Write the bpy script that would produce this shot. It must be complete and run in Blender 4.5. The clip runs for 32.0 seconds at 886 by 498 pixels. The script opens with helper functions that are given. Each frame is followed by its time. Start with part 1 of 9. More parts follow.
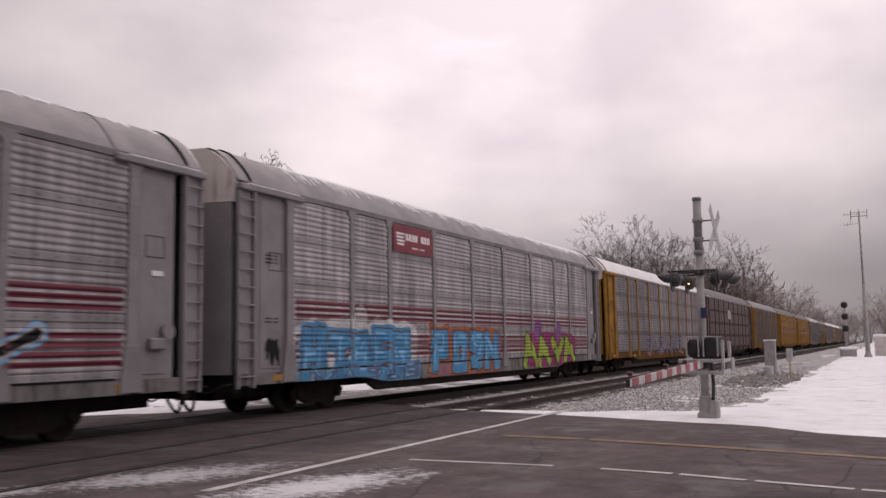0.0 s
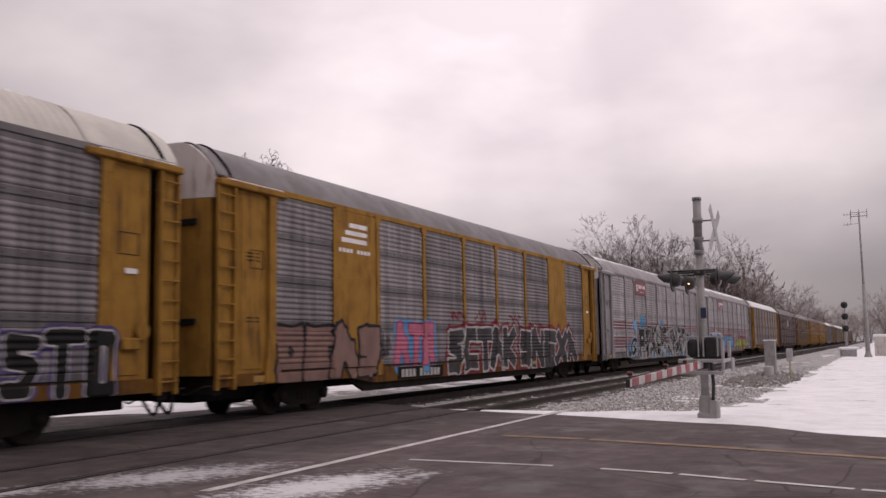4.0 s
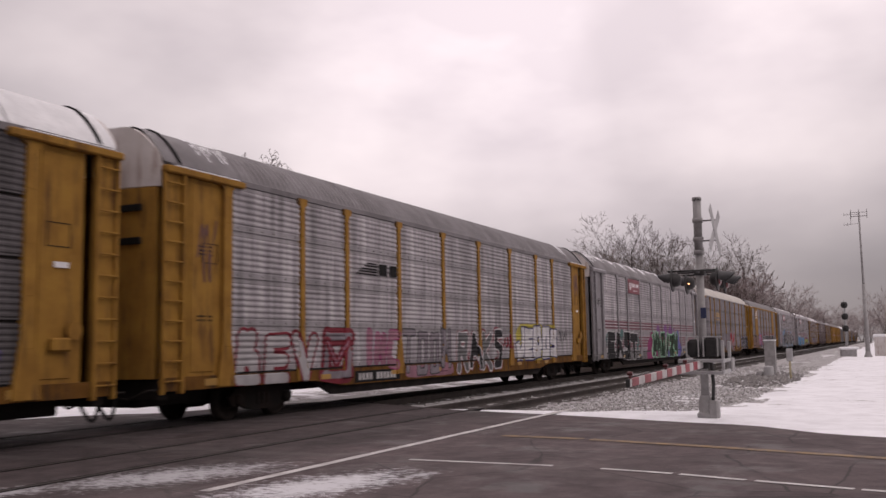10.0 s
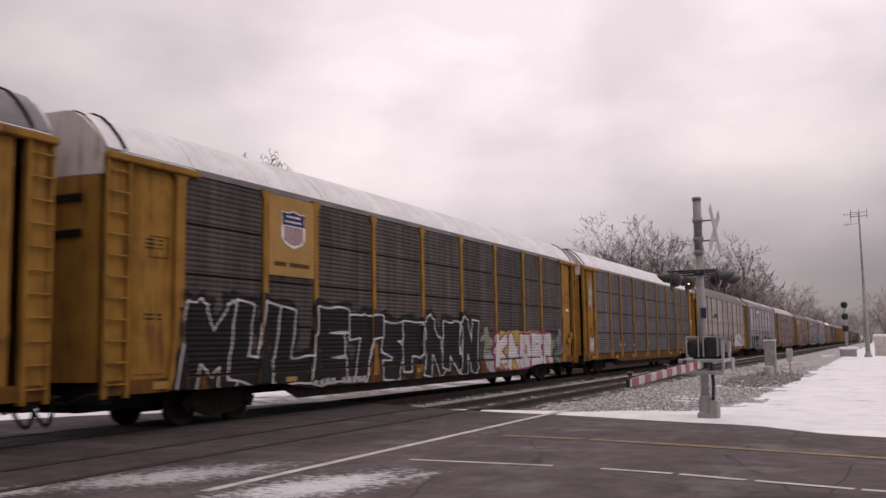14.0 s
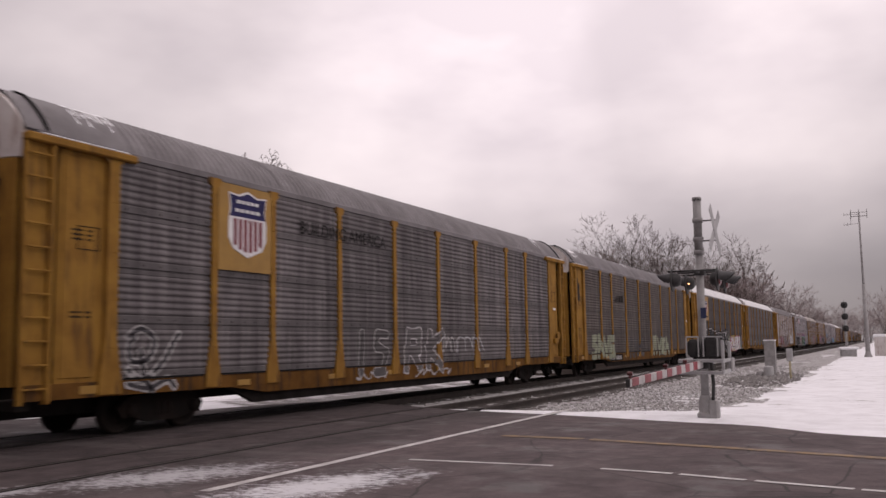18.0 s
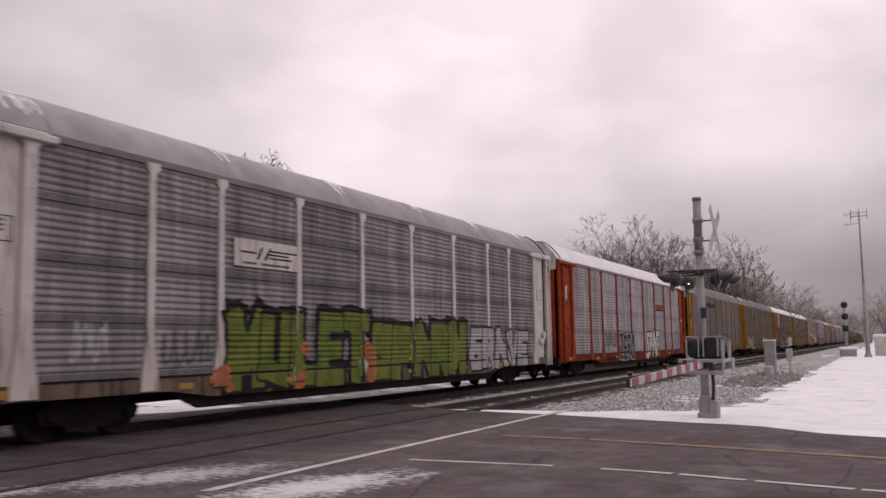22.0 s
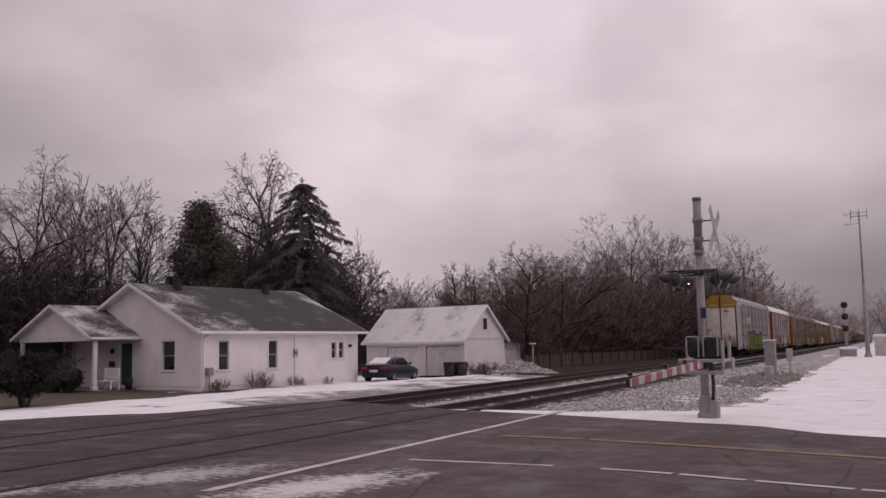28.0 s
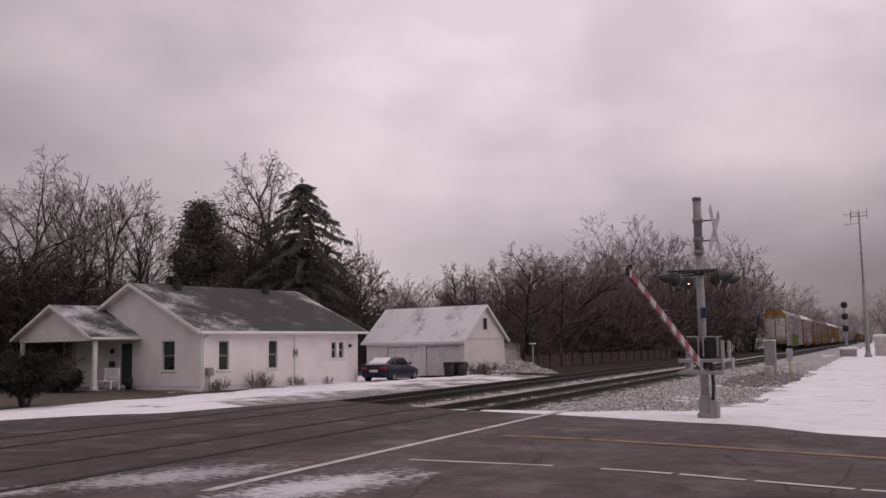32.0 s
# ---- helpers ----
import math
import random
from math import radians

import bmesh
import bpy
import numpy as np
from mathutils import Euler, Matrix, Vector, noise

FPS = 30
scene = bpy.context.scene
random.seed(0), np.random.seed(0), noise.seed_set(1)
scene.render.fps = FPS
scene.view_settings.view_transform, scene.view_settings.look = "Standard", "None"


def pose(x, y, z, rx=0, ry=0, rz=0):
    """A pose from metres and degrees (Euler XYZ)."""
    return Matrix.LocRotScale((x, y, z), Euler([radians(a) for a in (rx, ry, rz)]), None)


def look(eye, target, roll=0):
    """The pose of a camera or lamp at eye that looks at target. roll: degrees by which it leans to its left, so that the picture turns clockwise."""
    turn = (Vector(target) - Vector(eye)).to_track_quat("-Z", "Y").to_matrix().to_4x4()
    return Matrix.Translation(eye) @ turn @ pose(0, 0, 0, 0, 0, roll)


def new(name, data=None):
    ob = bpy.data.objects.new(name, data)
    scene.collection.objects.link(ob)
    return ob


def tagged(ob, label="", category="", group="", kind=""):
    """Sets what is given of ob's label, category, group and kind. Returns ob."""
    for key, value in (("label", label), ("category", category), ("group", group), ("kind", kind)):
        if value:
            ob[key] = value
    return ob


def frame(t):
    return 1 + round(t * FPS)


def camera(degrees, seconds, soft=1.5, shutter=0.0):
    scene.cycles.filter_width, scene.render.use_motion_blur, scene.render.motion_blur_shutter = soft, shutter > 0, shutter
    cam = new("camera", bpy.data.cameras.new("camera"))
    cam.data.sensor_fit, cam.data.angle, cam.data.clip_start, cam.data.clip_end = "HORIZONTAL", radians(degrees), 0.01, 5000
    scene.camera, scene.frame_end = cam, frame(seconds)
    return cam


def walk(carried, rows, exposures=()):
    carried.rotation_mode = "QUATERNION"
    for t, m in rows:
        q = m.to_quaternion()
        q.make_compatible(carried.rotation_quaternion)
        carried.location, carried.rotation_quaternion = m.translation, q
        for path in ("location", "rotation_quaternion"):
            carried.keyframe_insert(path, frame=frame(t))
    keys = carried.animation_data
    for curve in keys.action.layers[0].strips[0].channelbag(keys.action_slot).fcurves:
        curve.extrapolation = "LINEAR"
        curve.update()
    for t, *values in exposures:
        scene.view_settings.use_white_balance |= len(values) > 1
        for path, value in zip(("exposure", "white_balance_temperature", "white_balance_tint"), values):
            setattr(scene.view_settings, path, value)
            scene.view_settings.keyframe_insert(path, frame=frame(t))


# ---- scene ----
# The camera stands on a tripod beside the crossing: x runs along the rails, y from the camera towards the train, z = 0 is the rail head.
EYE = Vector((0.0, 0.0, 1.53))
YAW, PITCH, ROLL = radians(25.76), radians(6.16), -1.0
AIM = Vector((math.cos(YAW) * math.cos(PITCH), math.sin(YAW) * math.cos(PITCH), math.sin(PITCH)))
cam = camera(52.38, 32.0, soft=1.5, shutter=0.25)
STAND = look(EYE, EYE + 10 * AIM, ROLL)
walk(cam, [(0.0, STAND), (32.0, STAND)],
     [(0.0, 0.09, 6850, 15), (21.5, 0.09, 6850, 15), (22.6, 0.02, 6850, 16), (24.0, -0.15, 6850, 18), (26.0, -0.23, 6800, 19), (28.0, -0.28, 6800, 20), (32.0, -0.29, 6800, 20)])

TRACK = 13.84          # middle of the track the train runs on
SIDING = 9.75          # middle of the nearer track
PITCH_CAR = 28.6       # coupler to coupler

# ---- sky and sun: snow clouds with the sun behind them ----
SUN_ELEV, SUN_AZ = radians(42), radians(-94)      # azimuth from +x towards +y
sun_way = Vector((math.cos(SUN_ELEV) * math.cos(SUN_AZ), math.cos(SUN_ELEV) * math.sin(SUN_AZ), math.sin(SUN_ELEV)))
world = bpy.data.worlds.new("overcast_sky")
scene.world = world
world.use_nodes = True
wn, wl = world.node_tree.nodes, world.node_tree.links
wn.clear()
w_out = wn.new("ShaderNodeOutputWorld")
w_bg = wn.new("ShaderNodeBackground")
w_bg.inputs["Strength"].default_value = 1.0
w_sky = wn.new("ShaderNodeTexSky")
w_sky.sky_type, w_sky.sun_disc, w_sky.sun_elevation, w_sky.sun_rotation = "NISHITA", False, SUN_ELEV, radians(90) - SUN_AZ
w_co = wn.new("ShaderNodeTexCoord")
w_map = wn.new("ShaderNodeMapping")
w_map.inputs["Scale"].default_value = (1.0, 1.0, 2.2)
w_map.inputs["Location"].default_value = (0.35, 0.9, 0.15)
wl.new(w_co.outputs["Generated"], w_map.inputs["Vector"])
w_noise = wn.new("ShaderNodeTexNoise")
w_noise.inputs["Scale"].default_value, w_noise.inputs["Detail"].default_value, w_noise.inputs["Roughness"].default_value = 2.2, 5.0, 0.48
wl.new(w_map.outputs["Vector"], w_noise.inputs["Vector"])
w_ramp = wn.new("ShaderNodeValToRGB")
w_ramp.color_ramp.elements[0].position, w_ramp.color_ramp.elements[0].color = 0.34, (0.52, 0.475, 0.51, 1)
w_ramp.color_ramp.elements[1].position, w_ramp.color_ramp.elements[1].color = 0.66, (0.86, 0.79, 0.815, 1)
wl.new(w_noise.outputs["Fac"], w_ramp.inputs["Fac"])
# thinner, brighter cloud ahead of the camera
w_warp = wn.new("ShaderNodeTexNoise")
w_warp.inputs["Scale"].default_value, w_warp.inputs["Detail"].default_value = 2.6, 4.0
wl.new(w_co.outputs["Generated"], w_warp.inputs["Vector"])
w_bent = wn.new("ShaderNodeMix")
w_bent.data_type, w_bent.blend_type = "RGBA", "LINEAR_LIGHT"
w_bent.inputs["Factor"].default_value = 0.10
wl.new(w_co.outputs["Generated"], w_bent.inputs[6])
wl.new(w_warp.outputs["Color"], w_bent.inputs[7])


def cloud_lobe(way, start, low, high):
    """A broad soft change of cloud thickness round a direction."""
    d = wn.new("ShaderNodeVectorMath")
    d.operation = "DOT_PRODUCT"
    d.inputs[1].default_value = Vector(way).normalized()
    wl.new(w_bent.outputs[2], d.inputs[0])
    k = wn.new("ShaderNodeMapRange")
    k.interpolation_type = "SMOOTHSTEP"
    k.inputs["From Min"].default_value, k.inputs["From Max"].default_value = start, 1.0
    k.inputs["To Min"].default_value, k.inputs["To Max"].default_value = low, high
    wl.new(d.outputs["Value"], k.inputs["Value"])
    return k.outputs["Result"]


def sky_product(a, b):
    k = wn.new("ShaderNodeMath")
    k.operation = "MULTIPLY"
    wl.new(a, k.inputs[0])
    wl.new(b, k.inputs[1])
    return k.outputs[0]


w_thin = cloud_lobe((0.83, 0.36, 0.42), 0.74, 0.74, 1.58)
w_dull = sky_product(cloud_lobe((0.62, 0.70, 0.36), 0.91, 1.0, 0.64), cloud_lobe((0.98, 0.07, 0.17), 0.965, 1.0, 0.86))
w_clouds = sky_product(w_thin, w_dull)
w_glow = wn.new("ShaderNodeMix")
w_glow.data_type, w_glow.blend_type = "RGBA", "MULTIPLY"
w_glow.inputs["Factor"].default_value = 1.0
w_sep = wn.new("ShaderNodeSeparateXYZ")
wl.new(w_co.outputs["Generated"], w_sep.inputs[0])
w_low = wn.new("ShaderNodeMapRange")          # cloud is thicker towards the horizon
w_low.interpolation_type = "SMOOTHSTEP"
w_low.inputs["From Min"].default_value, w_low.inputs["From Max"].default_value = -0.02, 0.36
w_low.inputs["To Min"].default_value, w_low.inputs["To Max"].default_value = 0.44, 1.06
wl.new(w_sep.outputs["Z"], w_low.inputs["Value"])
w_both = wn.new("ShaderNodeMath")
w_both.operation = "MULTIPLY"
wl.new(w_clouds, w_both.inputs[0])
wl.new(w_low.outputs["Result"], w_both.inputs[1])
wl.new(w_ramp.outputs["Color"], w_glow.inputs[6])
w_top = wn.new("ShaderNodeMapRange")          # an overcast sky is brightest overhead
w_top.interpolation_type = "SMOOTHSTEP"
w_top.inputs["From Min"].default_value, w_top.inputs["From Max"].default_value = 0.36, 1.0
w_top.inputs["To Min"].default_value, w_top.inputs["To Max"].default_value = 1.0, 1.65
wl.new(w_sep.outputs["Z"], w_top.inputs["Value"])
w_all = wn.new("ShaderNodeMath")
w_all.operation = "MULTIPLY"
wl.new(w_both.outputs[0], w_all.inputs[0])
wl.new(w_top.outputs["Result"], w_all.inputs[1])
wl.new(w_all.outputs[0], w_glow.inputs[7])
w_mix = wn.new("ShaderNodeMix")
w_mix.data_type, w_mix.blend_type = "RGBA", "ADD"
w_mix.inputs["Factor"].default_value = 0.006
wl.new(w_glow.outputs[2], w_mix.inputs[6])
wl.new(w_sky.outputs["Color"], w_mix.inputs[7])
wl.new(w_mix.outputs[2], w_bg.inputs["Color"])
wl.new(w_bg.outputs["Background"], w_out.inputs["Surface"])

sun = new("sun", bpy.data.lights.new("sun", "SUN"))
sun.data.energy, sun.data.angle, sun.data.color = 0.5, radians(50), (1.0, 0.97, 0.94)
sun.matrix_world = look((0, 0, 60), Vector((0, 0, 60)) - sun_way)


# ---- materials ----
def node_mat(name):
    m = bpy.data.materials.new(name)
    m.use_nodes = True
    nt = m.node_tree
    return m, nt, nt.nodes["Principled BSDF"]


def rgb(c):
    return (c[0], c[1], c[2], 1)


def coords(nt, space="Object"):
    return nt.nodes.new("ShaderNodeTexCoord").outputs[space]


def scaled(nt, vec, sx, sy, sz):
    mp = nt.nodes.new("ShaderNodeMapping")
    mp.inputs["Scale"].default_value = (sx, sy, sz)
    nt.links.new(vec, mp.inputs["Vector"])
    return mp.outputs["Vector"]


def noise_tex(nt, vec, scale, detail=4, rough=0.55):
    n = nt.nodes.new("ShaderNodeTexNoise")
    n.inputs["Scale"].default_value, n.inputs["Detail"].default_value, n.inputs["Roughness"].default_value = scale, detail, rough
    nt.links.new(vec, n.inputs["Vector"])
    return n.outputs["Fac"]


def ramp(nt, fac, a, b):
    r = nt.nodes.new("ShaderNodeMapRange")
    r.interpolation_type = "SMOOTHSTEP"
    r.inputs["From Min"].default_value, r.inputs["From Max"].default_value = a, b
    nt.links.new(fac, r.inputs["Value"])
    return r.outputs["Result"]


def math_node(nt, op, a, b=None):
    n = nt.nodes.new("ShaderNodeMath")
    n.operation = op
    for i, v in enumerate((a, b)):
        if v is None:
            continue
        if isinstance(v, (int, float)):
            n.inputs[i].default_value = v
        else:
            nt.links.new(v, n.inputs[i])
    return n.outputs[0]


def blend(nt, fac, a, b, mode="MIX"):
    n = nt.nodes.new("ShaderNodeMix")
    n.data_type, n.blend_type = "RGBA", mode
    for i, v in ((0, fac), (6, a), (7, b)):
        if isinstance(v, (int, float)):
            n.inputs[i].default_value = v
        elif isinstance(v, tuple):
            n.inputs[i].default_value = rgb(v)
        else:
            nt.links.new(v, n.inputs[i])
    return n.outputs[2]


def bump(nt, bsdf, height, strength, dist):
    b = nt.nodes.new("ShaderNodeBump")
    b.inputs["Strength"].default_value, b.inputs["Distance"].default_value = strength, dist
    nt.links.new(height, b.inputs["Height"])
    nt.links.new(b.outputs["Normal"], bsdf.inputs["Normal"])


def surface(name, base, other=None, rough=0.6, metal=0.0, scale=3.0, grain=40.0, bumpy=0.15, dist=0.004, dirt=None, dirt_amount=0.0, streak=False, spec=None, runs=0.0):
    """A worn surface: two scales of colour variation, optional dirt or rust streaks, fine relief."""
    m, nt, p = node_mat(name)
    co = coords(nt)
    other = other or tuple(c * 0.72 for c in base)
    big = noise_tex(nt, co, scale, 5, 0.6)
    col = blend(nt, ramp(nt, big, 0.35, 0.68), base, other)
    fine = noise_tex(nt, co, grain, 3, 0.6)
    shade = nt.nodes.new("ShaderNodeMapRange")
    shade.inputs["To Min"].default_value, shade.inputs["To Max"].default_value = 0.82, 1.16
    nt.links.new(fine, shade.inputs["Value"])
    col = blend(nt, 1.0, col, shade.outputs["Result"], "MULTIPLY")
    if dirt:
        vec = scaled(nt, co, 5.0, 5.0, 0.55) if streak else co
        d = noise_tex(nt, vec, 1.3 if streak else scale * 2.1, 6, 0.65)
        lo = 0.72 - 0.35 * dirt_amount
        col = blend(nt, math_node(nt, "MULTIPLY", ramp(nt, d, lo, lo + 0.22), min(1.0, 0.45 + dirt_amount)), col, dirt)
    if runs:      # rain runs down the sheet, each sheet in its own way
        info = nt.nodes.new("ShaderNodeObjectInfo")
        own = nt.nodes.new("ShaderNodeVectorMath")
        own.operation = "ADD"
        nt.links.new(co, own.inputs[0])
        nt.links.new(math_node(nt, "MULTIPLY", info.outputs["Random"], 37.0), own.inputs[1])
        for sx, sz, amount in ((3.2, 0.22, 1.0), (11.0, 0.5, 0.65)):
            n = noise_tex(nt, scaled(nt, own.outputs[0], sx, 1.0, sz), 1.0, 4, 0.6)
            k = nt.nodes.new("ShaderNodeMapRange")
            k.inputs["From Min"].default_value, k.inputs["From Max"].default_value = 0.30, 0.70
            k.inputs["To Min"].default_value, k.inputs["To Max"].default_value = 1.0 - 0.62 * runs * amount, 1.0 + 0.30 * runs * amount
            nt.links.new(n, k.inputs["Value"])
            col = blend(nt, 1.0, col, k.outputs["Result"], "MULTIPLY")
        k = nt.nodes.new("ShaderNodeMapRange")
        k.inputs["To Min"].default_value, k.inputs["To Max"].default_value = 1.0 - 0.25 * runs, 1.0 + 0.14 * runs
        nt.links.new(info.outputs["Random"], k.inputs["Value"])
        col = blend(nt, 1.0, col, k.outputs["Result"], "MULTIPLY")
    nt.links.new(col, p.inputs["Base Color"])
    rr = nt.nodes.new("ShaderNodeMapRange")
    rr.inputs["To Min"].default_value, rr.inputs["To Max"].default_value = max(0.05, rough - 0.12), min(1.0, rough + 0.15)
    nt.links.new(big, rr.inputs["Value"])
    nt.links.new(rr.outputs["Result"], p.inputs["Roughness"])
    p.inputs["Metallic"].default_value = metal
    if spec is not None:
        p.inputs["Specular IOR Level"].default_value = spec
    if bumpy:
        bump(nt, p, fine, bumpy, dist)
    return m


GRIME = (0.055, 0.045, 0.042)
M = {}
for k_, c_, d_ in (("galv", (0.41, 0.382, 0.40), (0.10, 0.093, 0.092)), ("galv_grey", (0.45, 0.42, 0.44), (0.12, 0.11, 0.11)), ("galv_mid", (0.275, 0.252, 0.267), (0.07, 0.062, 0.06)), ("galv_dull", (0.175, 0.158, 0.164), (0.055, 0.045, 0.045)),
                   ("galv_brown", (0.125, 0.106, 0.101), (0.045, 0.032, 0.028)), ("gap_mid", (0.150, 0.137, 0.142), (0.062, 0.052, 0.052)), ("gap_dark", (0.098, 0.084, 0.082), (0.042, 0.031, 0.028)), ("galv_dark", (0.112, 0.097, 0.096), (0.042, 0.031, 0.028))):
    M[k_] = surface("ribbed_steel_" + k_, c_, tuple(v * 0.80 for v in c_), 0.64, 0.0, 1.4, 30, 0.08, 0.003, d_, 0.22, True, spec=0.1, runs=0.72)
    dim = 0.62 if k_ == "galv_mid" else 0.80
    M[k_ + "_strip"] = surface("plain_strip_" + k_, tuple(v * dim for v in c_), tuple(v * dim * 0.78 for v in c_), 0.6, 0.0, 1.4, 30, 0.08, 0.003, d_, 0.3, True, spec=0.15, runs=0.6)
M["roof_galv"] = surface("galvanised_roof_steel", (0.26, 0.24, 0.252), (0.19, 0.175, 0.184), 0.5, 0.2, 1.0, 25, 0.06, 0.003, (0.12, 0.11, 0.11), 0.3)
M["roof_dark"] = surface("dirty_roof_steel", (0.172, 0.158, 0.166), (0.12, 0.108, 0.113), 0.6, 0.1, 1.0, 25, 0.06, 0.003, (0.06, 0.05, 0.05), 0.4)
M["roof_cream"] = surface("cream_painted_roof", (0.52, 0.49, 0.45), (0.43, 0.4, 0.37), 0.6, 0.0, 1.0, 25, 0.06, 0.003, (0.25, 0.2, 0.17), 0.3)
M["grey_paint"] = surface("grey_car_paint", (0.215, 0.20, 0.212), (0.17, 0.157, 0.167), 0.5, 0.0, 1.2, 30, 0.08, 0.002, (0.085, 0.078, 0.078), 0.30, True)
M["yellow"] = surface("weathered_yellow_paint", (0.30, 0.160, 0.034), (0.225, 0.113, 0.026), 0.66, 0.0, 1.3, 30, 0.08, 0.002, (0.085, 0.042, 0.02), 0.6, True, spec=0.1)
M["yellow_clean"] = surface("yellow_sign_paint", (0.34, 0.185, 0.03), (0.27, 0.145, 0.026), 0.45, 0.0, 1.3, 30, 0.05, 0.002, (0.16, 0.09, 0.04), 0.25, True)
M["orange"] = surface("orange_paint", (0.26, 0.042, 0.012), (0.195, 0.03, 0.009), 0.62, 0.0, 1.3, 30, 0.06, 0.002, (0.10, 0.03, 0.014), 0.45, True, spec=0.1)
M["white_paint"] = surface("dirty_white_car_paint", (0.54, 0.50, 0.49), (0.44, 0.40, 0.385), 0.5, 0.0, 1.1, 30, 0.06, 0.002, (0.20, 0.115, 0.08), 0.58, True)
M["maroon"] = surface("maroon_stripe_paint", (0.13, 0.012, 0.03), (0.10, 0.012, 0.025), 0.5, 0.0, 2, 30, 0.06, 0.002)
M["maroon_car"] = surface("maroon_brown_car_paint", (0.085, 0.045, 0.045), (0.06, 0.034, 0.034), 0.6, 0.0, 1.2, 30, 0.06, 0.002, GRIME, 0.4, True)
M["red_sign"] = surface("red_sign_paint", (0.17, 0.016, 0.03), (0.14, 0.014, 0.026), 0.45, 0.0, 1.5, 30, 0.04, 0.002)
# plain strips between the ribs and the side sills are the dirtiest sheets
for k_, c_ in (("yellow", (0.24, 0.125, 0.032)), ("maroon_car", (0.06, 0.034, 0.034))):
    M[k_ + "_strip"] = surface("grimy_strip_" + k_, c_, tuple(v * 0.75 for v in c_), 0.65, 0.0, 1.4, 30, 0.08, 0.003, tuple(v * 0.4 for v in c_), 0.45, True, spec=0.15)
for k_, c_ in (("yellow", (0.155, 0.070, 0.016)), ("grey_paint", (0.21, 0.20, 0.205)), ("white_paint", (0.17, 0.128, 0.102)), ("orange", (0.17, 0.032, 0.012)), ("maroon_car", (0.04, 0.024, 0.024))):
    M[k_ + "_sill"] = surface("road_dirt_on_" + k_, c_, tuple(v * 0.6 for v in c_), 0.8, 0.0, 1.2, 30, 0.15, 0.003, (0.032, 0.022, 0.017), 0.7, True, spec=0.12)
M["roof_white"] = surface("roof_steel_under_thin_snow", (0.74, 0.735, 0.75), (0.58, 0.575, 0.59), 0.75, 0.0, 0.9, 20, 0.2, 0.006, (0.36, 0.35, 0.36), 0.28)
M["truck"] = surface("rusty_black_cast_steel", (0.010, 0.0085, 0.008), (0.018, 0.0125, 0.011), 0.85, 0.0, 3, 30, 0.3, 0.004, (0.03, 0.02, 0.015), 0.3, spec=0.1)
M["under"] = surface("dark_grimy_underframe", (0.022, 0.018, 0.017), (0.014, 0.012, 0.011), 0.8, 0.0, 2, 30, 0.2, 0.004, (0.04, 0.022, 0.014), 0.2, spec=0.1)
M["wheel"] = surface("worn_wheel_steel", (0.016, 0.013, 0.012), (0.024, 0.018, 0.016), 0.75, 0.0, 3, 40, 0.1, 0.002, spec=0.12)
M["black"] = surface("black_rubber", (0.012, 0.011, 0.011), None, 0.85, 0.0, 4, 40, 0.1, 0.002, spec=0.15)
M["dull_stencil"] = surface("worn_stencil_paint", (0.42, 0.40, 0.40), (0.26, 0.25, 0.25), 0.7, 0.0, 6, 40, 0.0)
M["white_spray"] = surface("white_spray_paint", (0.72, 0.70, 0.71), (0.6, 0.58, 0.6), 0.6, 0.0, 3, 25, 0.05, 0.002)


def rusty_door():
    """Dirty white end doors: brown grime creeps up from the bottom in streaks."""
    m, nt, p = node_mat("dirty_white_end_door")
    co = coords(nt)
    sep = nt.nodes.new("ShaderNodeSeparateXYZ")
    nt.links.new(co, sep.inputs[0])
    big, fine = noise_tex(nt, co, 1.2, 5, 0.6), noise_tex(nt, co, 30, 3, 0.6)
    run = noise_tex(nt, scaled(nt, co, 4.0, 4.0, 0.45), 1.6, 6, 0.65)
    col = blend(nt, ramp(nt, big, 0.35, 0.68), (0.64, 0.59, 0.545), (0.50, 0.455, 0.41))
    creep = math_node(nt, "ADD", math_node(nt, "MULTIPLY", run, 2.2), math_node(nt, "MULTIPLY", sep.outputs["Z"], -0.58))
    col = blend(nt, math_node(nt, "MULTIPLY", ramp(nt, creep, -0.45, 0.55), 0.95), col, (0.105, 0.058, 0.038))
    col = blend(nt, math_node(nt, "MULTIPLY", ramp(nt, run, 0.6, 0.75), 0.5), col, (0.19, 0.125, 0.085))
    nt.links.new(col, p.inputs["Base Color"])
    p.inputs["Roughness"].default_value = 0.6
    p.inputs["Specular IOR Level"].default_value = 0.3
    bump(nt, p, fine, 0.08, 0.003)
    return m


M["rusty_door"] = rusty_door()
M["snow"] = surface("thin_snow_cover", (0.80, 0.80, 0.82), (0.72, 0.72, 0.75), 0.75, 0.0, 2.0, 14, 0.3, 0.01)


